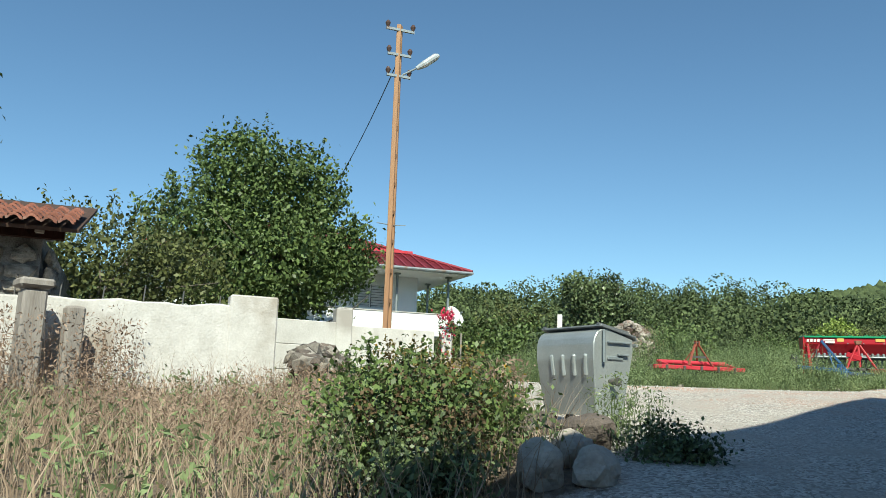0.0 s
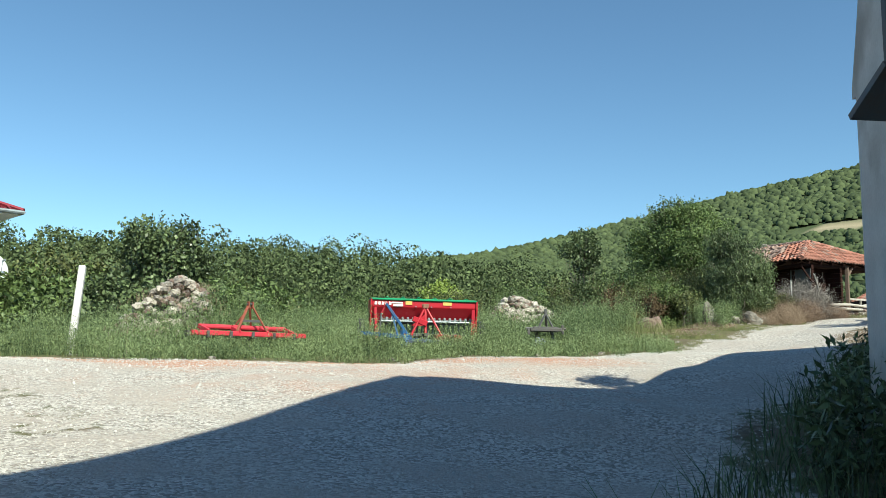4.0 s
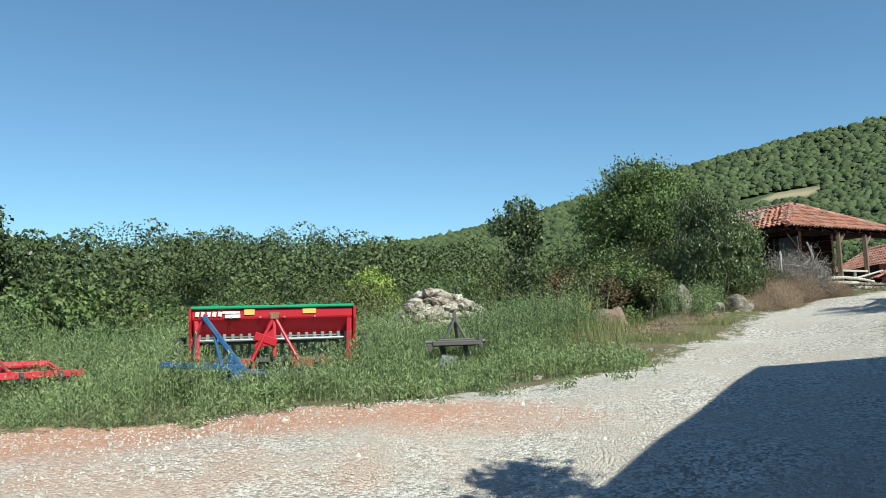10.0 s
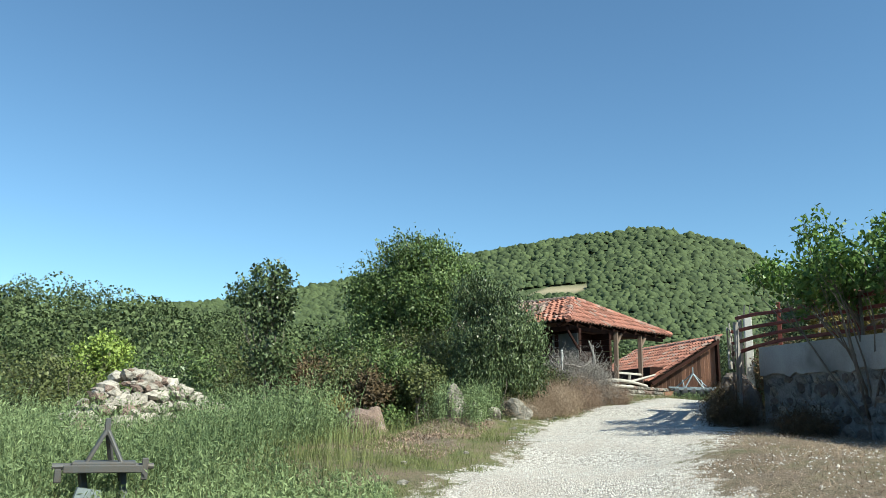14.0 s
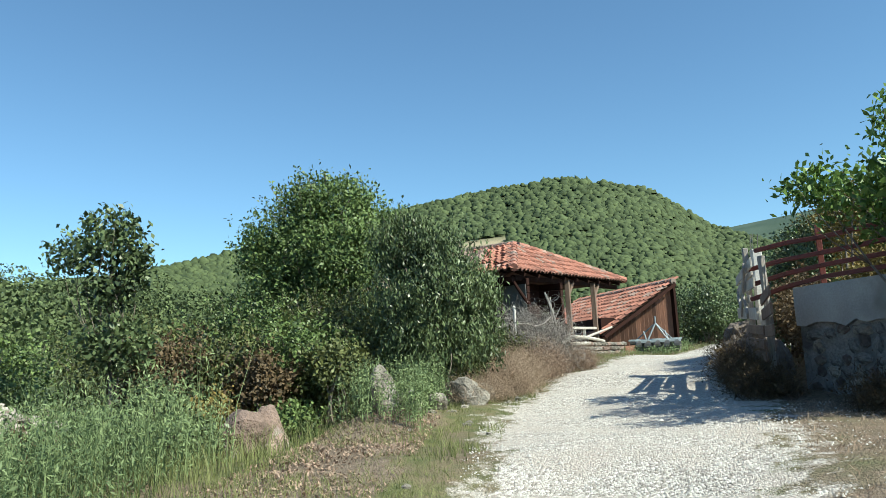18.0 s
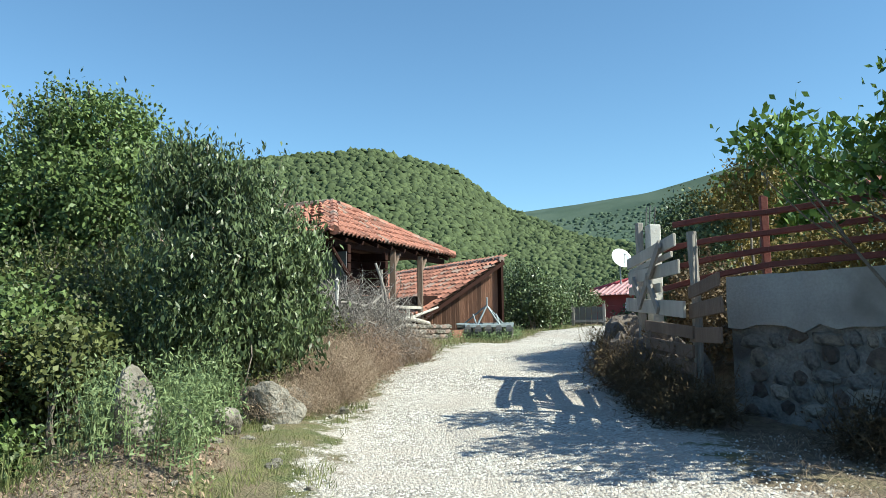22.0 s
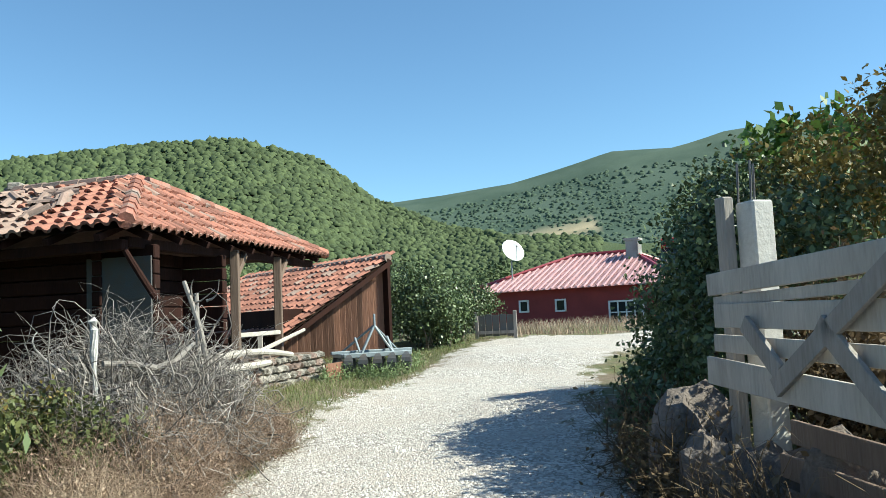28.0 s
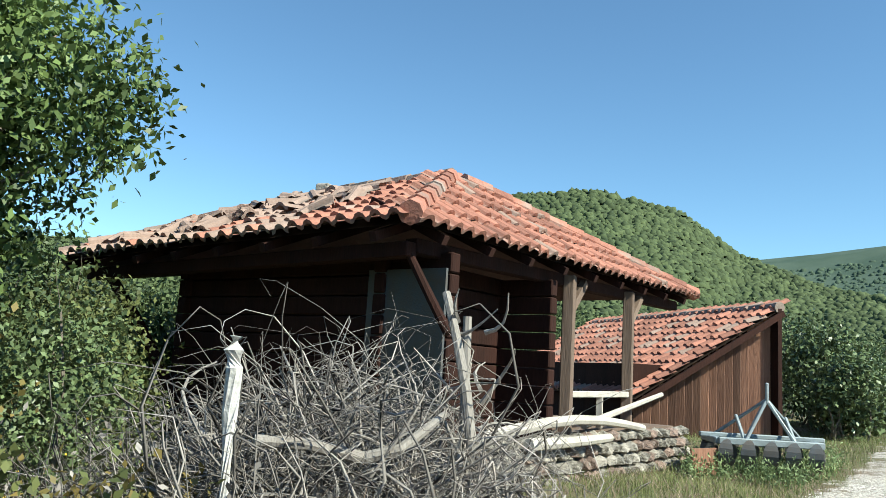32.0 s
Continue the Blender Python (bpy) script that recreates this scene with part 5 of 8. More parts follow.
# ---- farm machines in the weeds ----
def cultivator():
    c = thing("cultivator", "faded red spring-tine cultivator standing in the weeds", "cultivator", (-23.13, -16.13, G(-23.13, -16.13)), 90.5)
    z = 0.46
    bm = bmesh.new()
    beam(bm, (-1.36, 0, z), (1.36, 0, z), 0.09, 0.1, 0.012)
    part("toolbar", bm, M_CORAL, c)
    for x0, x1 in ((-1.0, -0.33), (-0.27, 0.33), (0.39, 1.02)):
        bm = bmesh.new()
        tube(bm, [(x0, 0.3, z + 0.13), (x1, 0.3, z + 0.13)], 0.055, 12)
        part("rear_tube", bm, M_CORAL, c)
    for x in (-1.0, -0.3, 0.36, 1.0):
        bm = bmesh.new()
        beam(bm, (x, -0.05, z + 0.03), (x, 0.36, z + 0.14), 0.045, 0.09, 0.008)
        part("cross_member", bm, M_CORAL, c)
    for side in (-1, 1):
        bm = bmesh.new()
        beam(bm, (side * 0.36, -0.02, z + 0.05), (side * 0.05, 0.1, z + 0.58), 0.06, 0.03, 0.006)
        part("headstock_bar", bm, M_RUSTRED, c, "rusty red A-frame bar")
        bm = bmesh.new()
        box(bm, (side * 0.05, 0.1, z + 0.6), (0.02, 0.09, 0.14), bevel=0.004)
        part("top_link_lug", bm, M_RUSTRED, c)
    for a, b in (((0, 0.12, z + 0.56), (0.2, 0.34, z + 0.16)), ((0, 0.12, z + 0.56), (-0.2, 0.34, z + 0.16))):
        bm = bmesh.new()
        beam(bm, a, b, 0.04, 0.025, 0.005)
        part("back_stay", bm, M_RUSTRED, c)
    bm = bmesh.new()
    beam(bm, (-0.22, 0.03, z + 0.27), (0.22, 0.03, z + 0.27), 0.035, 0.05)
    part("link", bm, M_DARKSTEEL, c)
    bm = bmesh.new()
    tube(bm, [(-0.08, 0.1, z + 0.62), (0.08, 0.1, z + 0.62)], 0.018, 8)
    part("pin", bm, M_DARKSTEEL, c)
    for i in range(11):
        x = -1.28 + i * 0.256
        y = 0.0 if i % 2 else 0.3
        bm = bmesh.new()
        box(bm, (x, y - 0.01, z - 0.02), (0.06, 0.14, 0.13), bevel=0.006)
        part("clamp", bm, M_DARKSTEEL, c)
        bm = bmesh.new()
        tube(bm, [(x, y, z - 0.04), (x, y + 0.17, z - 0.1), (x, y + 0.15, z - 0.3), (x, y - 0.03, z - 0.46)], 0.022, 6)
        tn = part("tine", bm, M_DARKSTEEL, c)
        bm = bmesh.new()
        beam(bm, (x, y - 0.07, z - 0.49), (x, y + 0.02, z - 0.37), 0.07, 0.015)
        part("share", bm, M_GREYSTEEL, tn)


cultivator()


def seed_drill():
    d = thing("seed_drill", "red seed drill with green hopper lid standing in tall weeds", "seed drill", (-21.73, -12.56, G(-21.73, -12.56) + 0.12), 54)
    W = 1.2
    bm = bmesh.new()
    prism(bm, [(-0.08, 1.12), (0.42, 1.12), (0.42, 1.0), (0.3, 0.72), (0.12, 0.72), (-0.08, 0.98)], 2 * W - 0.04, Matrix.Rotation(-math.pi / 2, 4, "Z") @ Matrix.Scale(-1, 4, (1, 0, 0)))
    for v in bm.verts:
        pass
    bmesh.ops.recalc_face_normals(bm, faces=bm.faces)
    bmesh.ops.bevel(bm, geom=bm.edges[:], offset=0.012, segments=1, affect="EDGES")
    part("hopper", bm, M_REDPAINT, d)
    bm = bmesh.new()
    box(bm, (0, 0.17, 1.155), (2 * W, 0.58, 0.05), Matrix.Rotation(0.05, 4, "X"), bevel=0.015)
    lid = part("hopper_lid", bm, M_GREENPAINT, d)
    for i in range(6):
        bm = bmesh.new()
        tube(bm, [(-0.9 + 0.36 * i, -0.08, 1.17), (-0.86 + 0.36 * i, -0.1, 1.2), (-0.8 + 0.36 * i, -0.08, 1.17)], 0.01, 5)
        part("lid_clip", bm, M_GREENPAINT, lid)
    for s in (-1, 1):
        bm = bmesh.new()
        prism(bm, [(-0.12, 1.14), (0.46, 1.14), (0.46, 0.95), (0.3, 0.7), (0.22, 0.2), (0.02, 0.2), (-0.04, 0.7), (-0.12, 0.95)], 0.035, Matrix.Translation((s * W, 0, 0)) @ Matrix.Rotation(-math.pi / 2, 4, "Z") @ Matrix.Scale(-1, 4, (1, 0, 0)))
        bmesh.ops.recalc_face_normals(bm, faces=bm.faces)
        part("side_plate", bm, M_REDPAINT, d)
        bm = bmesh.new()
        beam(bm, (s * (W - 0.08), -0.1, 0.95), (s * (W - 0.12), -0.2, 0.25), 0.07, 0.06, 0.008)
        part("front_leg", bm, M_REDPAINT, d)
        bm = bmesh.new()
        tube(bm, [(s * (W + 0.1), 0.35, 0.36), (s * (W + 0.24), 0.35, 0.36)], 0.36, 20)
        wh = part("wheel", bm, M_BLACK, d)
        bm = bmesh.new()
        tube(bm, [(s * (W + 0.09), 0.35, 0.36), (s * (W + 0.25), 0.35, 0.36)], 0.19, 14)
        part("rim", bm, M_GREYSTEEL, wh)
    # headstock
    for a, b in (((-0.34, -0.42, 0.34), (-0.02, -0.22, 0.96)), ((0.34, -0.42, 0.34), (0.02, -0.22, 0.96)), ((0, -0.2, 0.98), (0, 0.0, 0.6))):
        bm = bmesh.new()
        beam(bm, a, b, 0.055, 0.04, 0.008)
        part("headstock_arm", bm, M_REDPAINT, d)
    bm = bmesh.new()
    box(bm, (-0.13, -0.3, 0.66), (0.34, 0.05, 0.12), Matrix.Rotation(0.35, 4, "Y"), bevel=0.01)
    part("gusset", bm, M_REDPAINT, d)
    bm = bmesh.new()
    box(bm, (0, -0.22, 1.0), (0.13, 0.1, 0.1), bevel=0.01)
    tube(bm, [(-0.08, -0.22, 1.02), (0.08, -0.22, 1.02)], 0.03, 8)
    part("top_link_bracket", bm, M_BROWNWOOD, d, "rusty top link bracket")
    bm = bmesh.new()
    beam(bm, (-W + 0.05, -0.15, 0.36), (W - 0.05, -0.15, 0.36), 0.07, 0.07, 0.008)
    part("front_bar", bm, M_DARKSTEEL, d)
    bm = bmesh.new()
    beam(bm, (-W + 0.05, 0.05, 0.62), (W - 0.05, 0.05, 0.62), 0.05, 0.05)
    tube(bm, [(-W, 0.12, 0.7), (W, 0.12, 0.7)], 0.02, 6)
    part("metering_shaft", bm, M_DARKSTEEL, d)
    for i in range(19):
        x = -W + 0.12 + i * (2 * W - 0.24) / 18
        bm = bmesh.new()
        tube(bm, [(x, 0.18, 0.74), (x, 0.13, 0.6), (x, 0.22, 0.4), (x, 0.32, 0.16)], [0.035, 0.026, 0.026, 0.03], 7)
        part("seed_tube", bm, M_GREYSTEEL, d)
        bm = bmesh.new()
        beam(bm, (x + 0.02, -0.1, 0.36), (x + 0.02, 0.3, 0.12), 0.035, 0.02)
        part("coulter", bm, M_DARKSTEEL, d)
    bm = bmesh.new()
    tube(bm, [(-W + 0.05, -0.02, 0.66), (W - 0.05, -0.02, 0.66)], 0.022, 8)
    part("feed_pipe", bm, M_GREYSTEEL, d)
    for i in range(19):
        x = -W + 0.12 + i * (2 * W - 0.24) / 18
        bm = bmesh.new()
        box(bm, (x, 0.02, 0.71), (0.05, 0.06, 0.09), bevel=0.008)
        part("metering_box", bm, M_GREYSTEEL, d)
    bm = bmesh.new()
    prism(bm, [(-0.3, 0.0), (0.02, 0.0), (0.0, 0.26)], 0.02, Matrix.Translation((-0.02, -0.3, 0.56)))
    part("gusset_plate", bm, M_REDPAINT, d)
    bm = bmesh.new()
    beam(bm, (0.0, -0.28, 0.4), (0.0, -0.2, 0.98), 0.05, 0.05, 0.006)
    part("mast", bm, M_REDPAINT, d)
    for x, w in ((-0.4, 0.25), (0.38, 0.4), (0.75, 0.2)):
        bm = bmesh.new()
        box(bm, (x, -0.2, 0.3), (w, 0.04, 0.16), bevel=0.01)
        part("guard_plate", bm, M_RUSTRED, d)
    # maker's mark as plain slanted shapes, and stickers
    for i in range(5):
        bm = bmesh.new()
        box(bm, (-W + 0.1 + i * 0.08, -0.095, 1.05), (0.055, 0.012, 0.07), Matrix.Rotation(0.15, 4, "Y"))
        part("maker_mark", bm, M_WHITELABEL, d, "white slanted maker's mark block")
    for x, w, h2, m in ((-0.62, 0.25, 0.035, M_WHITELABEL), (-0.6, 0.22, 0.05, M_WHITELABEL), (-0.36, 0.15, 0.08, M_YELLOWLABEL), (0.52, 0.2, 0.07, M_YELLOWLABEL)):
        bm = bmesh.new()
        box(bm, (x, -0.093, 1.07 if h2 < 0.04 or h2 > 0.06 else 1.015), (w, 0.01, h2))
        part("sticker", bm, m, d)
    for x in (-0.62, -0.2, 0.15, 0.6):
        bm = bmesh.new()
        tube(bm, [(x, -0.09, 0.99), (x, -0.105, 0.99)], 0.015, 6)
        part("bolt", bm, M_GREYSTEEL, d)


seed_drill()


def blue_plough():
    p = thing("blue_plough", "blue painted tractor implement half hidden in weeds", "plough", (-21.3, -13.5, G(-21.3, -13.5) + 0.15), 54)
    for nm, a, b, w, h in (("beam", (-0.45, -0.02, 0.95), (0.1, -0.1, 0.18), 0.09, 0.06), ("crossbar", (-1.0, -0.1, 0.32), (0.1, -0.15, 0.24), 0.09, 0.08), ("crossbar", (-0.1, -0.15, 0.2), (0.95, -0.25, 0.14), 0.1, 0.08),
                           ("brace", (-0.35, 0.0, 0.85), (-0.2, -0.15, 0.25), 0.05, 0.03), ("upright", (-0.12, -0.12, 0.05), (-0.1, -0.1, 0.4), 0.1, 0.04), ("upright", (0.02, -0.2, 0.05), (0.02, -0.18, 0.24), 0.16, 0.05)):
        bm = bmesh.new()
        beam(bm, a, b, w, h, 0.008)
        part(nm, bm, M_BLUEPAINT, p)
    bm = bmesh.new()
    tube(bm, [(-0.55, 0.02, 0.75), (-0.6, -0.05, 0.02)], 0.02, 6)
    part("stand_leg", bm, M_DARKSTEEL, p)
    bm = bmesh.new()
    beam(bm, (-0.62, 0.12, 0.55), (-0.42, -0.03, 0.98), 0.05, 0.03)
    part("link_arm", bm, M_CORAL, p)
    for x in (-0.6, -0.2, 0.3, 0.65):
        bm = bmesh.new()
        beam(bm, (x, -0.15, 0.2), (x + 0.08, -0.1, -0.08), 0.07, 0.025)
        part("tine", bm, M_DARKSTEEL, p)


blue_plough()


def small_plough():
    p = thing("small_plough", "dark grey three-point plough frame rusting in the weeds", "plough", (-19.45, -11.05, G(-19.45, -11.05) + 0.08), 45)
    z = 0.42
    for nm, a, b, w in (("crossbar", (-0.34, 0, z), (0.34, 0, z), 0.1), ("crossbar", (-0.3, 0.25, z - 0.02), (0.3, 0.25, z - 0.02), 0.08), ("mast_bar", (-0.18, 0, z), (0.0, 0.06, z + 0.36), 0.05), ("mast_bar", (0.18, 0, z), (0.0, 0.06, z + 0.36), 0.05),
                        ("mast_bar", (0.0, 0.06, z + 0.36), (0.06, 0.25, z), 0.05), ("pin", (0, 0.05, z + 0.3), (0, 0.05, z + 0.46), 0.05), ("bracket", (-0.38, -0.02, z), (-0.38, -0.02, z - 0.12), 0.06), ("bracket", (0.36, -0.02, z + 0.1), (0.36, -0.02, z - 0.1), 0.06),
                        ("leg", (-0.2, 0.2, z), (-0.12, 0.1, 0.0), 0.07), ("leg", (0.15, 0.2, z), (0.22, 0.08, 0.0), 0.07)):
        bm = bmesh.new()
        beam(bm, a, b, w, w * 0.7, 0.008)
        part(nm, bm, M_DARKSTEEL, p)
    bm = bmesh.new()
    box(bm, (0.0, 0.12, z + 0.02), (0.56, 0.3, 0.09), bevel=0.015)
    tube(bm, [(-0.44, 0.05, z + 0.02), (0.44, 0.05, z + 0.02)], 0.03, 8)
    part("headstock", bm, M_DARKSTEEL, p)
    bm = bmesh.new()
    prism(bm, [(-0.2, 0.0), (0.15, 0.0), (0.1, 0.22), (-0.12, 0.26)], 0.03, Matrix.Translation((-0.1, 0.05, 0)) @ Matrix.Rotation(0.5, 4, "Z"))
    part("mouldboard", bm, M_GREYSTEEL, p)


small_plough()


# ---- timber barn with a hipped tile roof ----
BU, BV = Vector((0.271, 0.963, 0)), Vector((-0.963, 0.271, 0))
EC = Vector((-19.73, 5.45, 0))


def bp(u, v, z):
    return EC + BU * u + BV * v + Vector((0, 0, z))


def tile_slope(parent, a, b, c, d, mat, w=0.2, gauge=0.3, limit=300, mat2=None, share=0.0, lift=0.03, name="roof_tile"):
    """Tiles on a slope: eave from a to b, top edge from d to c (d above a)."""
    a, b, c, d = (Vector(p) for p in (a, b, c, d))
    nrm = (b - a).cross(d - a).normalized()
    if nrm.z < 0:
        nrm = -nrm
    along = (b - a).normalized()
    mid_e, mid_t = (a + b) / 2, (c + d) / 2
    up = (d - a) - along * (d - a).dot(along)
    slope = up.length
    up.normalize()
    rows = int(slope / gauge)
    rot = Matrix((( -up.x, along.x, nrm.x, 0), (-up.y, along.y, nrm.y, 0), (-up.z, along.z, nrm.z, 0), (0, 0, 0, 1)))
    if rot.determinant() < 0:
        rot = Matrix((( -up.x, -along.x, nrm.x, 0), (-up.y, -along.y, nrm.y, 0), (-up.z, -along.z, nrm.z, 0), (0, 0, 0, 1)))
    count = 0
    s_d, s_c, s_b = (d - a).dot(along), (c - a).dot(along), (b - a).length
    for i in range(rows + 1):
        t = i * gauge / slope
        lo, hi = s_d * t, s_b + (s_c - s_b) * t
        n = int((hi - lo) / w)
        for j in range(n + 1):
            s = lo + (j + 0.5) * w
            if s > hi:
                continue
            p = a + along * s + up * (i * gauge + 0.14) + nrm * (lift + rnd.uniform(-0.008, 0.012))
            m2 = mat2 if mat2 and rnd.random() < share(s, t) else mat
            roof_tile(parent, Matrix.Translation(p) @ rot, m2, w, name=name, wild=0.16 if m2 is M_TILE_PALE else 0.07)
            count += 1
    return count


def ridge_tiles(parent, a, b, mat, step=0.32):
    a, b = Vector(a), Vector(b)
    n = max(1, int((b - a).length / step))
    d = (b - a).normalized()
    for i in range(n):
        bm = bmesh.new()
        p = a + d * step * i
        tube(bm, [p, p + d * (step + 0.06)], [0.105, 0.085], 8)
        part("ridge_tile", bm, mat, parent)


def barn():
    h = thing("barn", "old dark timber barn with open porch and hipped clay tile roof", "barn", (0, 0, 0))
    E0, E1, E2, E3 = bp(0, 0, 5.74), bp(6.7, 0, 5.84), bp(6.7, 5.2, 5.8), bp(0, 5.2, 5.6)
    R0, R1 = bp(2.25, 1.25, 6.68), bp(2.4, 3.5, 6.68)
    for name, vs in (("roof_deck_front", (E0, R0, R1, E3)), ("roof_deck_side", (E1, R0, E0)), ("roof_deck_back", (E2, R1, R0, E1)), ("roof_deck_end", (E3, R1, E2))):
        bm = bmesh.new()
        f = bm.faces.new([bm.verts.new(v) for v in vs])
        bmesh.ops.solidify(bm, geom=[f], thickness=0.05)
        part(name, bm, M_ROOFDECK, h)
    tile_slope(h, E0, E3, R1, R0, M_TILE, 0.19, 0.27, mat2=M_TILE_PALE, share=lambda s, t: 0.05 if s < 1.3 + 1.2 * t else 0.8)
    tile_slope(h, E1, E0, R0, R0, M_TILE, 0.19, 0.27, mat2=M_TILE_PALE, share=lambda s, t: 0.06)
    ridge_tiles(h, E0 + Vector((0, 0, 0.08)), R0 + Vector((0, 0, 0.1)), M_TILE)
    ridge_tiles(h, E1 + Vector((0, 0, 0.08)), R0 + Vector((0, 0, 0.1)), M_TILE)
    ridge_tiles(h, R0 + Vector((0, 0, 0.08)), R1 + Vector((0, 0, 0.08)), M_TILE_PALE)
    ridge_tiles(h, E3 + Vector((0, 0, 0.06)), R1 + Vector((0, 0, 0.08)), M_TILE_PALE)
    bm = bmesh.new()
    box(bm, R1 + Vector((0.1, 0, 0.16)), (0.2, 0.22, 0.12), bevel=0.02)
    part("capping_stone", bm, M_STONE, h)
    # slipped tiles lying loose on the weathered slope
    nrm = (E3 - E0).cross(R0 - E0).normalized()
    nrm = nrm if nrm.z > 0 else -nrm
    for i in range(46):
        t, v = rnd.uniform(0.08, 0.85), rnd.uniform(0.25, 0.95)
        p = E0.lerp(E3, v).lerp(R0.lerp(R1, min(1.0, v * 1.1)), t) + nrm * 0.11
        turn = Matrix.Rotation(rnd.uniform(0, 6.28), 4, "Z") @ Matrix.Rotation(rnd.uniform(-0.5, 0.5), 4, "X")
        roof_tile(h, Matrix.Translation(p) @ nrm.to_track_quat("Z", "Y").to_matrix().to_4x4() @ turn, M_TILE_PALE, wild=0.3)
    # plates and rafters under the eaves
    for a, b in ((bp(0.35, 0.25, 5.62), bp(6.5, 0.25, 5.72)), (bp(0.3, 0.2, 5.58), bp(0.3, 5.0, 5.48)), (bp(0.75, 0.2, 5.6), bp(0.75, 5.0, 5.56))):
        bm = bmesh.new()
        beam(bm, a, b, 0.14, 0.13, 0.01)
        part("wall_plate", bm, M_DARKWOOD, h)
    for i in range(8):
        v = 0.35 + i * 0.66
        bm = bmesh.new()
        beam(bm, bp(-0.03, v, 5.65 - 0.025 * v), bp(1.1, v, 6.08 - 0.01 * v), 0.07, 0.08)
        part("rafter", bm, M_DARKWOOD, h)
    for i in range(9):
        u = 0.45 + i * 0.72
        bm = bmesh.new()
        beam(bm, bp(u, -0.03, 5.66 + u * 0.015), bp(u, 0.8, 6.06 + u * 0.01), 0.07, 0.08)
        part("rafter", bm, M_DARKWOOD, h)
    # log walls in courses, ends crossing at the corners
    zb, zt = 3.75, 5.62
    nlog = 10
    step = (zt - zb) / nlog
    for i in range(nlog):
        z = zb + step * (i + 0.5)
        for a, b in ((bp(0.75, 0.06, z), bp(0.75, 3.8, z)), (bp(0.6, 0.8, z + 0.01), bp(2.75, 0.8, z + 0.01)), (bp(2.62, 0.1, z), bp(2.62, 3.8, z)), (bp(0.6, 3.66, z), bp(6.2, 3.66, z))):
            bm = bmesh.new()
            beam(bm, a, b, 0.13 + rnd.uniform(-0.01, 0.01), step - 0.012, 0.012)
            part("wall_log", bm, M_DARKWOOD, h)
    bm = bmesh.new()
    a, b = bp(0.65, 0.08, 0), bp(0.65, 0.95, 0)
    box(bm, ((a + b) / 2) + Vector((0, 0, 4.82)), ((b - a).length, 0.03, 1.3), Matrix.Rotation(math.atan2(BV.y, BV.x), 4, "Z"))
    part("sheet_panel", bm, M_DARKSTEEL, h, "dull blue-grey metal sheet nailed to the wall")
    # braces under the eave corners
    bm = bmesh.new()
    limb(bm, bp(0.25, 4.6, 5.5), bp(0.65, 3.75, 4.2), 0.06, 0.075, 0.05, 8, 5)
    part("brace", bm, M_DARKWOOD, h)
    bm = bmesh.new()
    limb(bm, bp(0.3, 0.25, 5.58), bp(0.4, -0.15, 4.9), 0.035, 0.045, 0.06, 8, 5)
    part("brace", bm, M_DARKWOOD, h)
    # porch
    for u in (3.05, 4.68):
        bm = bmesh.new()
        beam(bm, bp(u, 0.15, 4.0), bp(u, 0.15, 5.72), 0.13, 0.13, 0.012)
        part("porch_post", bm, M_POSTWOOD, h)
        bm = bmesh.new()
        beam(bm, bp(u, 0.15, 5.3), bp(u + 0.35, 0.15, 5.68), 0.08, 0.08)
        part("knee_brace", bm, M_POSTWOOD, h)
    bm = bmesh.new()
    beam(bm, bp(3.07, 0.13, 4.43), bp(4.66, 0.13, 4.44), 0.06, 0.07, 0.008)
    part("handrail", bm, M_PALEWOOD, h)
    bm = bmesh.new()
    beam(bm, bp(3.86, 0.13, 4.05), bp(3.86, 0.13, 4.41), 0.07, 0.05)
    part("baluster", bm, M_PALEWOOD, h)
    bm = bmesh.new()
    limb(bm, bp(3.3, 0.05, 4.1), bp(5.2, -0.1, 4.46), 0.045, 0.03, 0.03, 7, 4)
    part("loose_pole", bm, M_PALEWOOD, h)
    bm = bmesh.new()
    corner = [bp(2.6, 0.1, 0), bp(6.2, 0.1, 0), bp(6.2, 4.3, 0), bp(2.6, 3.75, 0)]
    lo, hi = [bm.verts.new(c + Vector((0, 0, 3.9))) for c in corner], [bm.verts.new(c + Vector((0, 0, 4.03))) for c in corner]
    bm.faces.new(hi)
    bm.faces.new(lo[::-1])
    for i in range(4):
        bm.faces.new((lo[i], lo[(i + 1) % 4], hi[(i + 1) % 4], hi[i]))
    bmesh.ops.recalc_face_normals(bm, faces=bm.faces)
    part("porch_floor", bm, M_POSTWOOD, h)
    for u0, u1, vv, z in ((1.0, 4.5, -0.12, 4.05), (1.6, 3.3, -0.24, 3.99)):
        bm = bmesh.new()
        limb(bm, bp(u0, vv, z), bp(u1, vv - 0.02, z + 0.01), 0.06, 0.045, 0.04, 8, 6)
        part("sill_log", bm, M_PALEWOOD, h)
    # dry-stone footing
    for i in range(5):
        for j in range(24):
            stone(h, bp(0.9 + j * 0.22 + rnd.uniform(-0.05, 0.05), -0.08 - 0.03 * (4 - i), 3.48 + i * 0.125), (0.3, 0.22, 0.15), rnd.choice((M_STONE, M_LIMESTONE, M_STONE_PINK)), "footing_stone", (0, 0, rnd.uniform(60, 100)))
    bm = bmesh.new()
    box(bm, bp(3.4, 2.0, 3.5), (5.2, 3.7, 0.8), Matrix.Rotation(math.atan2(BU.y, BU.x), 4, "Z"))
    part("footing", bm, M_MORTAR, h)


barn()


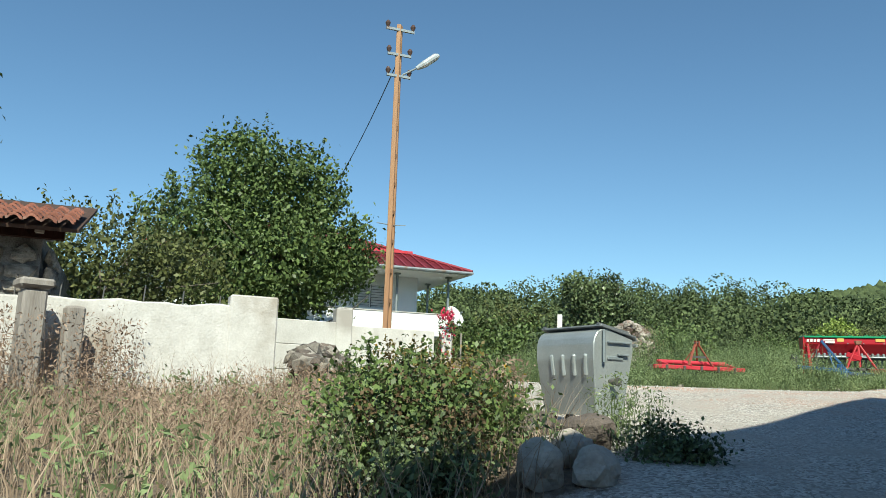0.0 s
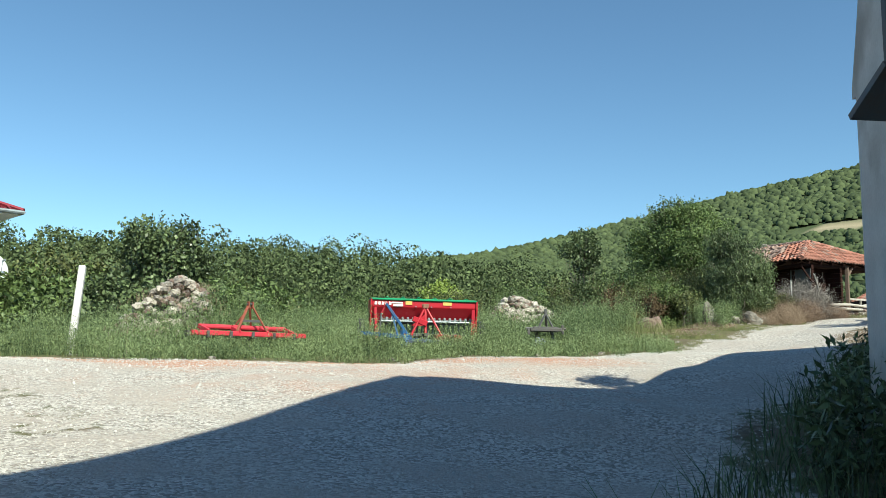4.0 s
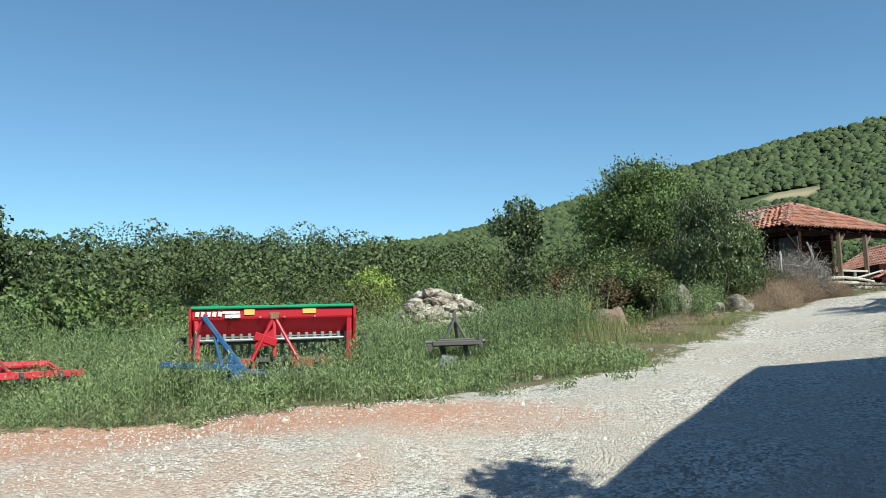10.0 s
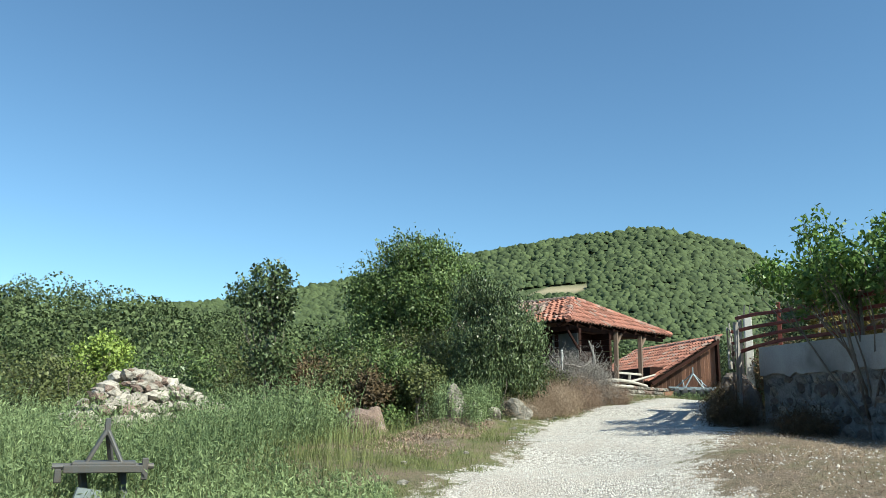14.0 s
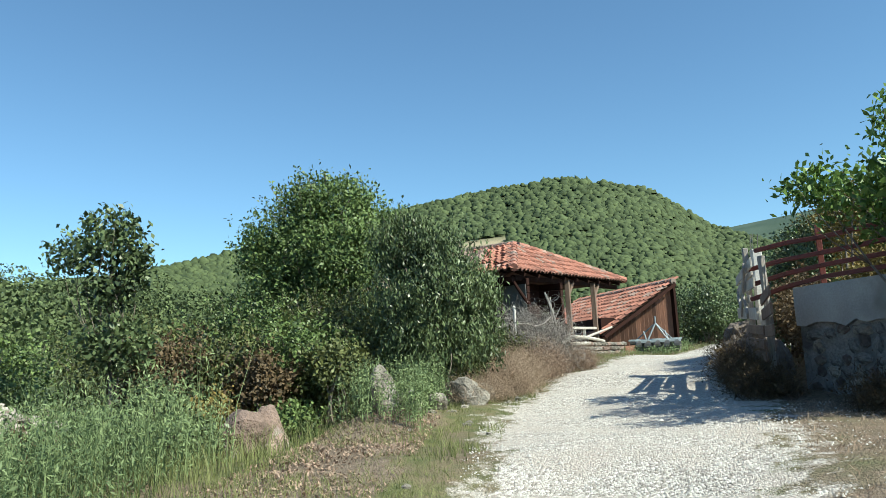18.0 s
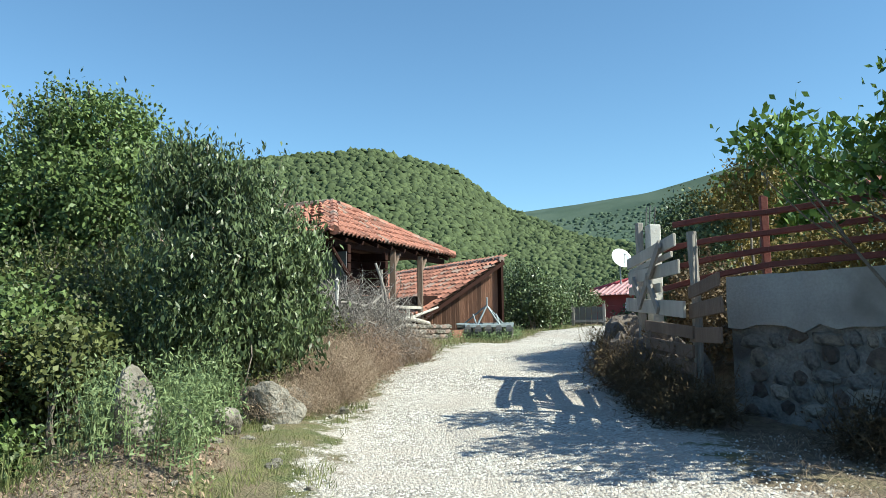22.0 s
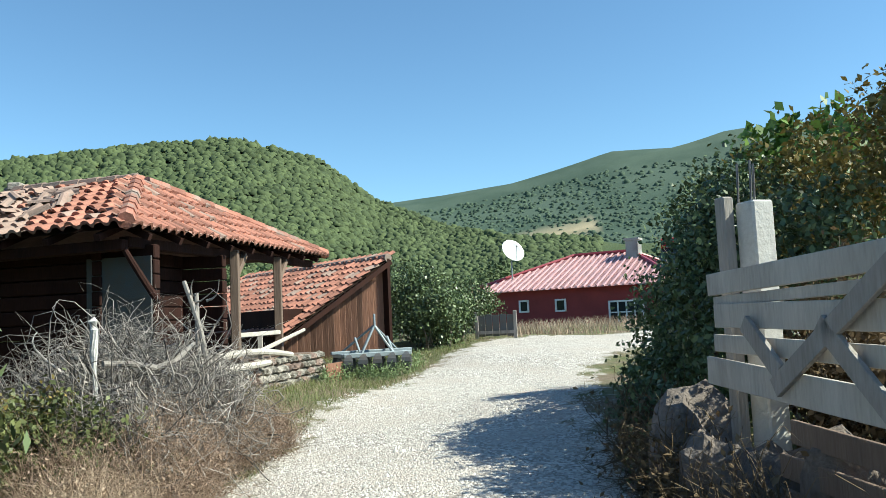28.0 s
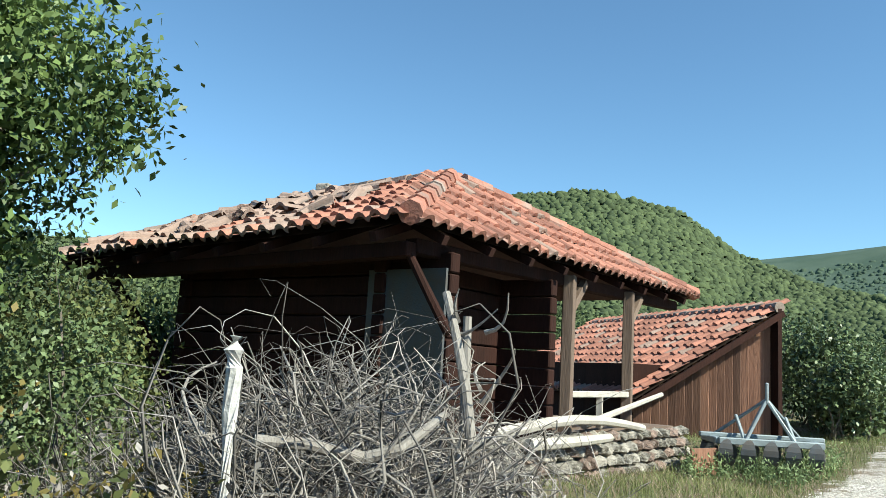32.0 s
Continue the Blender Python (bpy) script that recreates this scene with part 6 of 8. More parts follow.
def tile_shed():
    s = thing("tile_shed", "low plank shed with a red tile mono-pitch roof", "shed", (0, 0, 0))
    T = Vector((-16.63, 14.75, 5.97))
    rd, dn = Vector((-0.58, 0.81, 0)).normalized(), Vector((-0.813, -0.582, 0))
    L, W = 7.5, 2.75
    a, b = T + dn * W + Vector((0, 0, -1.65)), T + dn * W + rd * L + Vector((0, 0, -1.65))
    c, d = T + rd * L, T
    bm = bmesh.new()
    f = bm.faces.new([bm.verts.new(v) for v in (a, b, c, d)])
    bmesh.ops.solidify(bm, geom=[f], thickness=0.05)
    part("roof_deck", bm, M_ROOFDECK, s)
    tile_slope(s, a, b, c, d, M_TILE, 0.23, 0.29, mat2=M_TILE_PALE, share=lambda x, t: 0.12)
    ridge_tiles(s, d + Vector((0, 0, 0.05)), c + Vector((0, 0, 0.05)), M_TILE_PALE, 0.4)
    n = 17
    for i in range(n):
        t = (i + 0.5) / n
        p = T + dn * W * t * 0.96 + rd * 0.25
        top = 5.92 - 1.65 * t
        g = 3.7
        bm = bmesh.new()
        beam(bm, (p.x, p.y, g), (p.x, p.y, top - rnd.uniform(0, 0.08)), W / n - 0.012, 0.03, 0.004, twist=0)
        pl = part("plank", bm, M_BROWNWOOD, s)
    bm = bmesh.new()
    m = T + dn * W * 0.5 + rd * (L / 2) + Vector((0, 0, -1.9))
    box(bm, (m.x, m.y, 4.3), (W * 0.9, L - 0.7, 1.2), Matrix.Rotation(math.atan2(dn.y, dn.x), 4, "Z"))
    part("inner_wall", bm, M_DARKWOOD, s)
    bm = bmesh.new()
    m = T + rd * (L / 2)
    beam(bm, (T.x, T.y, 4.85), (c.x, c.y, 4.85), 0.08, 2.3, 0)
    part("rear_wall", bm, M_DARKWOOD, s)
    bm = bmesh.new()
    beam(bm, T + Vector((0, 0, -0.06)) - rd * 0.1, a + Vector((0, 0, -0.06)) - rd * 0.1, 0.05, 0.1)
    part("verge_board", bm, M_DARKWOOD, s)


tile_shed()


def harrow():
    h = thing("disc_harrow", "grey three-point disc harrow parked on the grass", "harrow", (-16.95, 10.1, G(-16.95, 10.1) - 0.02), 20)
    z = 0.4
    for nm, a, b, w in (("frame_bar", (-0.62, 0, z), (0.62, 0, z), 0.1), ("frame_bar", (-0.62, 0.55, z), (0.62, 0.55, z), 0.1), ("side_bar", (-0.6, 0, z), (-0.6, 0.55, z), 0.09), ("side_bar", (0.6, 0, z), (0.6, 0.55, z), 0.09),
                        ("mast_bar", (-0.3, 0, z), (0, 0.12, z + 0.5), 0.05), ("mast_bar", (0.3, 0, z), (0, 0.12, z + 0.5), 0.05), ("mast_bar", (0, 0.12, z + 0.5), (-0.55, 0.52, z), 0.045), ("mast_bar", (0, 0.12, z + 0.5), (0.6, 0.5, z), 0.045), ("frame_bar", (-0.75, 0.27, z + 0.05), (0.75, 0.27, z + 0.05), 0.07), ("mast_bar", (-0.3, 0, z), (-0.3, 0.3, z + 0.3), 0.04), ("mast_bar", (0.3, 0, z), (0.3, 0.3, z + 0.3), 0.04), ("pin", (0, 0.1, z + 0.45), (0, 0.1, z + 0.7), 0.04)):
        bm = bmesh.new()
        beam(bm, a, b, w, w * 0.8, 0.01)
        part(nm, bm, M_GREYSTEEL, h)
    for y in (-0.05, 0.6):
        for i in range(5):
            x = -0.52 + 0.26 * i
            bm = bmesh.new()
            tube(bm, [(x - 0.03, y + 0.06, 0.26), (x, y, 0.26), (x + 0.008, y, 0.26)], [0.04, 0.17, 0.17], 16)
            part("disc", bm, M_DARKSTEEL, h)
    bm = bmesh.new()
    prism(bm, [(-0.1, 0), (0.22, 0.02), (0.2, 0.32), (-0.15, 0.3)], 0.03, Matrix.Translation((-0.85, -0.15, 0.0)) @ Matrix.Rotation(0.3, 4, "Z"))
    part("blade", bm, M_BROWNWOOD, h, "rusty blade")


harrow()


def small_gate():
    g = thing("dark_gate", "dark weathered board barrier at the roadside", "gate", (-13.9, 16.6, G(-13.9, 16.6)), -14)
    for x in (-0.5, 0.5):
        bm = bmesh.new()
        box(bm, (x, 0, 0.33), (0.09, 0.09, 0.75), bevel=0.01)
        part("post", bm, M_GREYWOOD, g)
    for i in range(5):
        bm = bmesh.new()
        box(bm, (-0.37 + 0.185 * i, 0.03, 0.33 + 0.02 * (i % 2)), (0.17, 0.03, 0.55), bevel=0.005)
        part("board", bm, M_DARKSTEEL, g)
    bm = bmesh.new()
    box(bm, (0, -0.04, 0.16), (1.1, 0.04, 0.08))
    part("rail", bm, M_GREYWOOD, g)


small_gate()


# ---- red house ----
def red_house():
    h = thing("red_house", "single-storey dark red house with corrugated roof, sun glare painted on its front slope", "house", (0, 0, 0))
    A, B = Vector((-12.3, 33.8, 0)), Vector((-4.6, 28.4, 0))
    f = (B - A).normalized()
    back = Vector((-f.y, f.x, 0))
    if back.y < 0:
        back = -back
    Lh, D = (B - A).length, 8.0
    z0, ze = 2.6, 5.62

    def q(u, v, z):
        return A + f * u + back * v + Vector((0, 0, z))

    rot = Matrix.Rotation(math.atan2(f.y, f.x), 4, "Z")
    bm = bmesh.new()
    box(bm, q(Lh / 2, D / 2, (z0 + ze) / 2), (Lh, D, ze - z0), rot)
    part("wall", bm, M_REDWALL, h)
    o = 0.45
    c = [q(-o, -o, ze), q(Lh + o, -o, ze), q(Lh + o, D + o, ze), q(-o, D + o, ze)]
    r0, r1 = q(3.6, D / 2, ze + 1.7), q(Lh - 2.9, D / 2, ze + 1.7)
    # Only the front slope gets the sun's reflection as a paler colour.
    for name, vs, mat in (("roof_front", (c[0], c[1], r1, r0), M_GLAREROOF), ("roof_left", (c[3], c[0], r0), M_REDROOF), ("roof_right", (c[1], c[2], r1), M_REDROOF), ("roof_back", (c[2], c[3], r0, r1), M_REDROOF)):
        bm = bmesh.new()
        fc = bm.faces.new([bm.verts.new(v) for v in vs])
        bmesh.ops.solidify(bm, geom=[fc], thickness=0.05)
        a, b = vs[0], vs[1]
        al = (b - a).normalized()
        tops = vs[2:] if len(vs) == 4 else (vs[2], vs[2])
        up = tops[-1] - a
        up -= al * up.dot(al)
        sl = (tops[-1] - a).dot(al)
        sr = (b - tops[0]).dot(al)
        n = int((b - a).length / 0.3)
        ribs = []
        for i in range(n + 1):
            s = (b - a).length * i / n
            lim = min(1, s / max(sl, 0.01), ((b - a).length - s) / max(sr, 0.01))
            if lim > 0.02:
                ribs.append((a + al * s + Vector((0, 0, 0.04)), a + al * s + up * lim + Vector((0, 0, 0.04))))
        slope = part(name, bm, mat, h)
        for p, e in ribs:
            bm = bmesh.new()
            beam(bm, p, e, 0.07, 0.05)
            part("roof_rib", bm, mat, slope)
    bm = bmesh.new()
    for a, b in ((c[0], r0), (c[1], r1), (r0, r1), (c[3], r0), (c[2], r1)):
        tube(bm, [a + Vector((0, 0, 0.07)), b + Vector((0, 0, 0.07))], 0.09, 6)
    part("ridge_cap", bm, M_REDROOF, h)

    def win(u, z, w, hh):
        bm = bmesh.new()
        for s in (-1, 1):
            box(bm, q(u + s * w / 2, -0.03, z), (0.07, 0.1, hh + 0.07), rot)
            box(bm, q(u, -0.03, z + s * hh / 2), (w + 0.07, 0.1, 0.07), rot)
        fr = part("window", bm, M_PLASTICWHITE, h)
        bm = bmesh.new()
        box(bm, q(u, -0.015, z), (w - 0.05, 0.02, hh - 0.05), rot)
        part("pane", bm, M_GLASS, fr)
        return fr

    win(2.55, 4.93, 0.42, 0.5)
    win(4.35, 4.9, 0.45, 0.5)
    fr = win(7.35, 4.48, 1.5, 0.95)
    for u in (6.98, 7.35, 7.72):
        bm = bmesh.new()
        box(bm, q(u, -0.05, 4.48), (0.05, 0.06, 0.95), rot)
        part("mullion", bm, M_PLASTICWHITE, fr)
    bm = bmesh.new()
    box(bm, q(7.35, -0.05, 4.48), (1.5, 0.06, 0.05), rot)
    part("transom", bm, M_PLASTICWHITE, fr)
    bm = bmesh.new()
    p = q(Lh - 2.6, D / 2 - 0.6, ze + 1.75)
    box(bm, p, (0.6, 0.6, 1.0), rot, bevel=0.02)
    box(bm, p + Vector((0, 0, 0.5)), (0.7, 0.7, 0.1), rot)
    part("chimney", bm, M_CONCRETE, h)
    w = thing("solar_heater", "rooftop solar water heater with dark collector and tank", "solar heater", tuple(q(Lh - 0.4, 3.0, ze + 0.9)), math.degrees(math.atan2(f.y, f.x)))
    bm = bmesh.new()
    box(bm, (0, 0.3, 0.3), (2.0, 1.6, 0.08), Matrix.Rotation(0.75, 4, "X"), bevel=0.01)
    part("collector", bm, M_GLASS, w)
    bm = bmesh.new()
    tube(bm, [(-1.0, 1.0, 1.05), (1.0, 1.0, 1.05)], 0.27, 14)
    part("tank", bm, M_REDPAINT, w)
    for x in (-0.9, 0.9):
        bm = bmesh.new()
        beam(bm, (x, 1.0, -0.6), (x, 1.0, 1.0), 0.05)
        beam(bm, (x, -0.4, -0.5), (x, 1.0, 0.9), 0.05)
        part("stand", bm, M_GREYSTEEL, w)
    d = thing("satellite_dish", "white satellite dish on a mast on the red house roof", "satellite dish", tuple(q(1.43, 1.25, 7.57)))
    dish_parts(d, 0.6, Vector((0.35, -0.8, 0.45)))
    bm = bmesh.new()
    tube(bm, [(0, 0, 0), (0, 0, -1.75)], 0.035, 8)
    part("pole", bm, M_GREYSTEEL, d)


red_house()


# ---- right side: masonry wall, rails, board fence, gate post ----
WA, WB = Vector((-14.26, -1.24, 0)), Vector((-10.3, -6.2, 0))
wd = (WB - WA).normalized()
wn_out = Vector((wd.y, -wd.x, 0))
if wn_out.x > 0:
    wn_out = -wn_out


def masonry_wall():
    w = thing("masonry_wall", "dark stone masonry retaining wall with a concrete cap", "wall", (0, 0, 0), kind="structure")
    L = (WB - WA).length
    rot = Matrix.Rotation(math.atan2(wd.y, wd.x), 4, "Z")
    mid = (WA + WB) / 2 - wn_out * 0.2
    bm = bmesh.new()
    box(bm, mid + Vector((0, 0, 2.85)), (L, 0.36, 2.1), rot)
    part("wall_core", bm, M_MORTAR, w)
    bm = bmesh.new()
    n = 40
    rows = []
    for i in range(n + 1):
        p = WA + wd * L * i / n
        low = 3.86 + 0.07 * noise.noise(Vector((i * 0.9, 3, 1))) + 0.05 * noise.noise(Vector((i * 2.3, 5, 1)))
        zt = 4.36 + 0.012 * noise.noise(Vector((i * 1.1, 0, 0)))
        rows.append([bm.verts.new(p + wn_out * o + Vector((0, 0, z))) for o, z in ((0.04, low), (0.045, 4.1), (0.035, zt), (-0.38, zt + 0.01), (-0.4, low))])
    for a, b in zip(rows, rows[1:]):
        for k in range(5):
            bm.faces.new((a[k], b[k], b[(k + 1) % 5], a[(k + 1) % 5]))
    bm.faces.new(rows[0])
    bm.faces.new(rows[-1][::-1])
    bmesh.ops.recalc_face_normals(bm, faces=bm.faces)
    part("concrete_cap", bm, M_CONCRETE, w)
    z = 2.3
    while z < 3.85:
        s = rnd.uniform(0, 0.2)
        hh = rnd.uniform(0.12, 0.22)
        while s < L:
            ww = rnd.uniform(0.13, 0.36)
            p = WA + wd * (s + ww / 2) - wn_out * 0.02 + Vector((0, 0, z + hh / 2 + rnd.uniform(-0.03, 0.03)))
            if rnd.random() < 0.9 and p.z + hh / 2 < 3.93:
                stone(w, p, (0.11, ww * 0.95, hh * 1.05), rnd.choice((M_STONE_DARK, M_MORTAR, M_STONE_DARK, M_MORTAR, M_STONE)), "wall_stone", (rnd.uniform(-6, 6), rnd.uniform(-6, 6), math.degrees(math.atan2(wd.y, wd.x)) + 90 + rnd.uniform(-4, 4)))
            s += ww
        z += hh * 0.97


masonry_wall()


def rails():
    r = thing("rail_fence", "maroon painted bent rails above the stone wall", "fence", (0, 0, 0))
    for i, (z, s0, zl) in enumerate(((4.46, 0.75, 4.28), (4.61, 0.75, 4.48), (4.77, 0.75, 4.7), (4.97, 0.6, 4.95))):
        bm = bmesh.new()
        a = WA - wd * s0 + Vector((0, 0, zl)) + wn_out * (0.1 * s0)
        m = WA + wd * 0.4 + Vector((0, 0, z)) - wn_out * 0.12
        e = WA + wd * 7.6 + Vector((0, 0, z + 0.04)) - wn_out * 0.12
        pts = [a, a.lerp(m, 0.5) + Vector((0, 0, 0.02)), m, m.lerp(e, 0.35), m.lerp(e, 0.7), e] if s0 > 0 else [m - wd * 0.45, m, m.lerp(e, 0.5), e]
        for p, q2 in zip(pts, pts[1:]):
            beam(bm, p, q2, 0.07, 0.055, 0.006)
        part("rail", bm, M_RUSTRAIL, r)
    for s in (0.3, 2.2, 4.2, 6.4):
        bm = bmesh.new()
        p = WA + wd * s - wn_out * 0.2
        beam(bm, p + Vector((0, 0, 4.2)), p + Vector((0, 0, 5.05 if s > 1 else 5.15)), 0.07, 0.07, 0.006)
        part("rail_post", bm, M_RUSTRAIL, r)


rails()


def board_fence():
    f = thing("board_fence", "weathered whitish board gate nailed crookedly to posts", "fence", (0, 0, 0))
    a, b = Vector((-14.88, 0.85, 0)), Vector((-14.7, -1.5, 0))
    d = (b - a).normalized()
    out = Vector((-0.98, -0.17, 0))
    for z0, z1, hh, s0, s1, o in ((4.67, 4.75, 0.13, 0.0, 2.1, 0.05), (4.57, 4.62, 0.06, 0.03, 1.9, 0.03), (4.49, 4.47, 0.14, 0.06, 2.2, 0.05), (4.33, 4.3, 0.1, 0.02, 1.5, 0.04), (4.17, 4.04, 0.16, -0.03, 2.4, 0.07), (3.9, 3.82, 0.12, 0.7, 2.5, 0.02), (3.72, 3.64, 0.12, 0.6, 2.5, 0.03), (3.54, 3.48, 0.12, 0.6, 2.5, 0.02), (4.2, 4.28, 0.12, 2.35, 3.2, 0.0), (4.02, 4.06, 0.14, 2.35, 3.25, 0.0), (3.8, 3.8, 0.14, 2.35, 3.2, 0.0)):
        bm = bmesh.new()
        p, q2 = a + d * s0 + out * o + Vector((0, 0, z0)), a + d * s1 + out * o + Vector((0, 0, z1))
        m = (p + q2) / 2
        rot = Matrix.Rotation(math.atan2(d.y, d.x), 4, "Z") @ Matrix.Rotation(-math.atan2(z1 - z0, s1 - s0), 4, "Y")
        box(bm, m, (s1 - s0, 0.028, hh), rot, bevel=0.004)
        # Shaded lower and far boards take a darker wood, shade put into colour.
        part("board", bm, M_PALEWOOD if z0 > 4.1 and s0 < 1 else M_POSTWOOD, f)
    for (s0, z0), (s1, z1) in (((0.7, 4.12), (1.7, 4.75)), ((0.45, 4.45), (0.75, 4.2)), ((1.1, 4.45), (1.55, 4.05))):
        bm = bmesh.new()
        p, q2 = a + d * s0 + out * 0.1 + Vector((0, 0, z0)), a + d * s1 + out * 0.1 + Vector((0, 0, z1))
        beam(bm, p, q2, 0.03, 0.1, 0.004)
        part("brace", bm, M_GREYWOOD, f)
    for s, z1 in ((2.32, 4.8),):
        bm = bmesh.new()
        p = a + d * s - out * 0.06
        tube(bm, [p + Vector((0, 0, 3.0)), p + Vector((0.02, 0, 4.0)), p + Vector((0, 0.02, z1))], 0.05, 8)
        part("post", bm, M_GREYWOOD, f)


board_fence()
bm = bmesh.new()
box(bm, (0, 0, 1.085), (0.15, 0.17, 2.17), bevel=0.012)
gp = whole("gate_post", bm, M_CONC_WHITE, "square whitewashed concrete gate post with bare reinforcing rods", "post", (-14.6, 0.86, 3.0), 12)
for x, y in ((0.05, 0.06), (-0.06, -0.05), (-0.06, 0.07)):
    bm = bmesh.new()
    tube(bm, [(x, y, 2.1), (x + 0.01, y, 2.3), (x + 0.03, y + 0.02, 2.42)], 0.008, 5)
    part("rod", bm, M_DARKSTEEL, gp)
bm = bmesh.new()
box(bm, (-0.14, 0.1, 1.2), (0.08, 0.09, 2.02), bevel=0.01)
part("side_stud", bm, M_GREYWOOD, gp)

boulders(((-15.0, 0.8, 0.42, 0.45, 0.95), (-14.85, 0.1, 0.45, 0.5, 0.6), (-14.9, 1.2, 0.65, 0.6, 1.05), (-14.6, -0.5, 0.4, 0.5, 0.55), (-14.95, 1.9, 0.4, 0.4, 0.4), (-14.75, 0.45, 0.5, 0.5, 0.9), (-14.55, -0.85, 0.4, 0.4, 0.8), (-14.6, 0.0, 0.5, 0.6, 0.95)), "brown-grey boulder supporting the bank below the board fence", M_STONE_DARK, "fence boulders")
for x, y, z1 in ((-12.2, -0.57, 5.83),):
    bm = bmesh.new()
    z0 = G(x, y)
    box(bm, (0, 0, (z1 - z0) / 2), (0.1, 0.1, z1 - z0), bevel=0.008)
    whole("white_pole", bm, M_WHITEWASH, "slim white concrete pole behind the wall", "post", (x, y, z0), 20, "white poles")


# ---- buildings beside the start of the walk ----
def side_building():
    b = thing("side_building", "tall plain rendered building beside the lane", "house", (-10.5, -19.1, 0.0), math.degrees(math.atan2(-0.887, 0.46)))
    # local x runs back along the lane, local y away from it
    bm = bmesh.new()
    box(bm, (6.9, 3.6, 4.0), (13.4, 7.0, 7.6))
    part("wall", bm, M_CONC_WHITE, b)
    bm = bmesh.new()
    box(bm, (7.2, 3.6, 7.95), (13.3, 7.3, 0.3), bevel=0.02)
    part("roof", bm, M_CONCRETE, b)
    # Unseen end block, its outline cut to cast the curved shadow on the road.
    bm = bmesh.new()
    prism(bm, [(0.55, 8.0), (0.55, 0.3), (-1.7, 0.3), (-1.7, 4.4), (-1.85, 4.42), (-1.85, 4.52), (-1.5, 5.1), (-1.12, 5.9), (-0.7, 6.65), (-0.2, 7.3), (0.15, 7.7)], 6.9, Matrix.Translation((0, 3.55, 0)))
    part("lean_to", bm, M_CONC_WHITE, b)
    bm = bmesh.new()
    beam(bm, (0.25, 0.0, 4.0), (-0.15, -0.15, 3.75), 0.3, 0.05)
    tube(bm, [(0.18, -0.06, 0.5), (0.18, -0.06, 7.6)], 0.05, 8)
    part("downpipe_and_hood", bm, M_DARKSTEEL, b)
    for x in (2.5, 6.0, 9.5):
        bm = bmesh.new()
        box(bm, (x, 0.08, 5.6), (1.1, 0.1, 1.3), bevel=0.01)
        w = part("window", bm, M_PLASTICWHITE, b)
        bm = bmesh.new()
        box(bm, (x, 0.025, 5.6), (0.98, 0.03, 1.18))
        part("pane", bm, M_GLASS, w)


side_building()


def yard_shed():
    # Out of view; added and sized only for the shadow it throws.
    b = thing("yard_shed", "plain unseen yard block added to cast the shadow on the road", "shed", (-11.2, -10.6, 1.6))
    bm = bmesh.new()
    prism(bm, [(0, 0), (0, 4.9), (-6.5, 3.2), (-6.5, 0)], 4.0, Matrix.Translation((2.0, 0, 0)) @ Matrix.Rotation(math.pi / 2, 4, "Z"))
    part("wall", bm, M_MORTAR, b)
    c = thing("open_shed", "open shed with clay tile roof behind the masonry wall", "shed", (-12.2, -2.5, 3.2))
    for x, y in ((0.3, 0.2), (2.4, 0.2), (0.3, 1.6), (2.4, 1.6)):
        bm = bmesh.new()
        box(bm, (x, y, 1.1), (0.12, 0.12, 2.3))
        part("post", bm, M_POSTWOOD, c)
    bm = bmesh.new()
    box(bm, (1.3, 0.9, 2.45), (3.2, 2.2, 0.06), Matrix.Rotation(-0.25, 4, "Y"))
    part("roof_deck", bm, M_BROWNWOOD, c)
    for i in range(9):
        for j in range(10):
            roof_tile(c, Matrix.Translation((-0.25 + i * 0.34, -0.1 + j * 0.21, 2.1 + i * 0.087 + 0.04)) @ Matrix.Rotation(math.pi, 4, "Z") @ Matrix.Rotation(0.25, 4, "Y"), M_TILE)


yard_shed()


# ---- trees ----
def at(x, y, dz=0.0):
    return (x, y, G(x, y) + dz)


tree("fruit_tree", "tall dense green fruit tree behind the garden wall", at(-34.2, -24.8), [(0, -0.4, 5.9, 2.4, 2.4, 2.4), (0.2, 0.7, 6.6, 1.4, 1.4, 1.4), (0.1, -1.5, 7.2, 1.6, 1.5, 1.5), (0.5, -0.2, 4.2, 2.2, 2.6, 1.7), (0.6, 2.5, 4.8, 1.0, 1.0, 1.2), (0.6, 1.9, 3.9, 1.1, 1.3, 0.9), (0.3, -3.0, 5.0, 1.4, 1.5, 1.6), (0.3, -1.6, 3.3, 1.5, 1.8, 1.0), (0.4, 0.6, 3.1, 1.2, 1.2, 0.9)], 0.2, M_LEAF, 5200, 9, 0.1, 0.19, limbs=14, shoots=110)
tree("pear_tree", "light green spreading tree behind the whitewashed wall", at(-25.5, -30.0), [(0, 0.2, 2.5, 1.6, 1.8, 1.1), (0.2, 1.6, 2.3, 1.1, 1.2, 0.9), (0, -1.6, 2.3, 1.2, 1.3, 1.0)], 0.1, M_LEAF_OLIVE, 1300, 8, 0.07, 0.17)
tree("yard_tree", "green tree behind the old stone house", at(-26.5, -35.0), [(0, 0, 5.6, 1.9, 2.2, 1.5)], 0.14, M_LEAF, 500, 8, 0.14, 0.2)
tree("hedge_tree", "dark green plum tree above the hedge", at(-31.6, -13.9), [(0, 0, 2.6, 1.1, 1.2, 1.1), (0, 0.5, 3.4, 0.7, 0.7, 0.7), (0, -0.6, 3.2, 0.6, 0.7, 0.7), (0, 1.2, 2.2, 0.7, 0.8, 0.8)], 0.09, M_LEAF_DARK, 1300, 8, 0.075, 0.15)
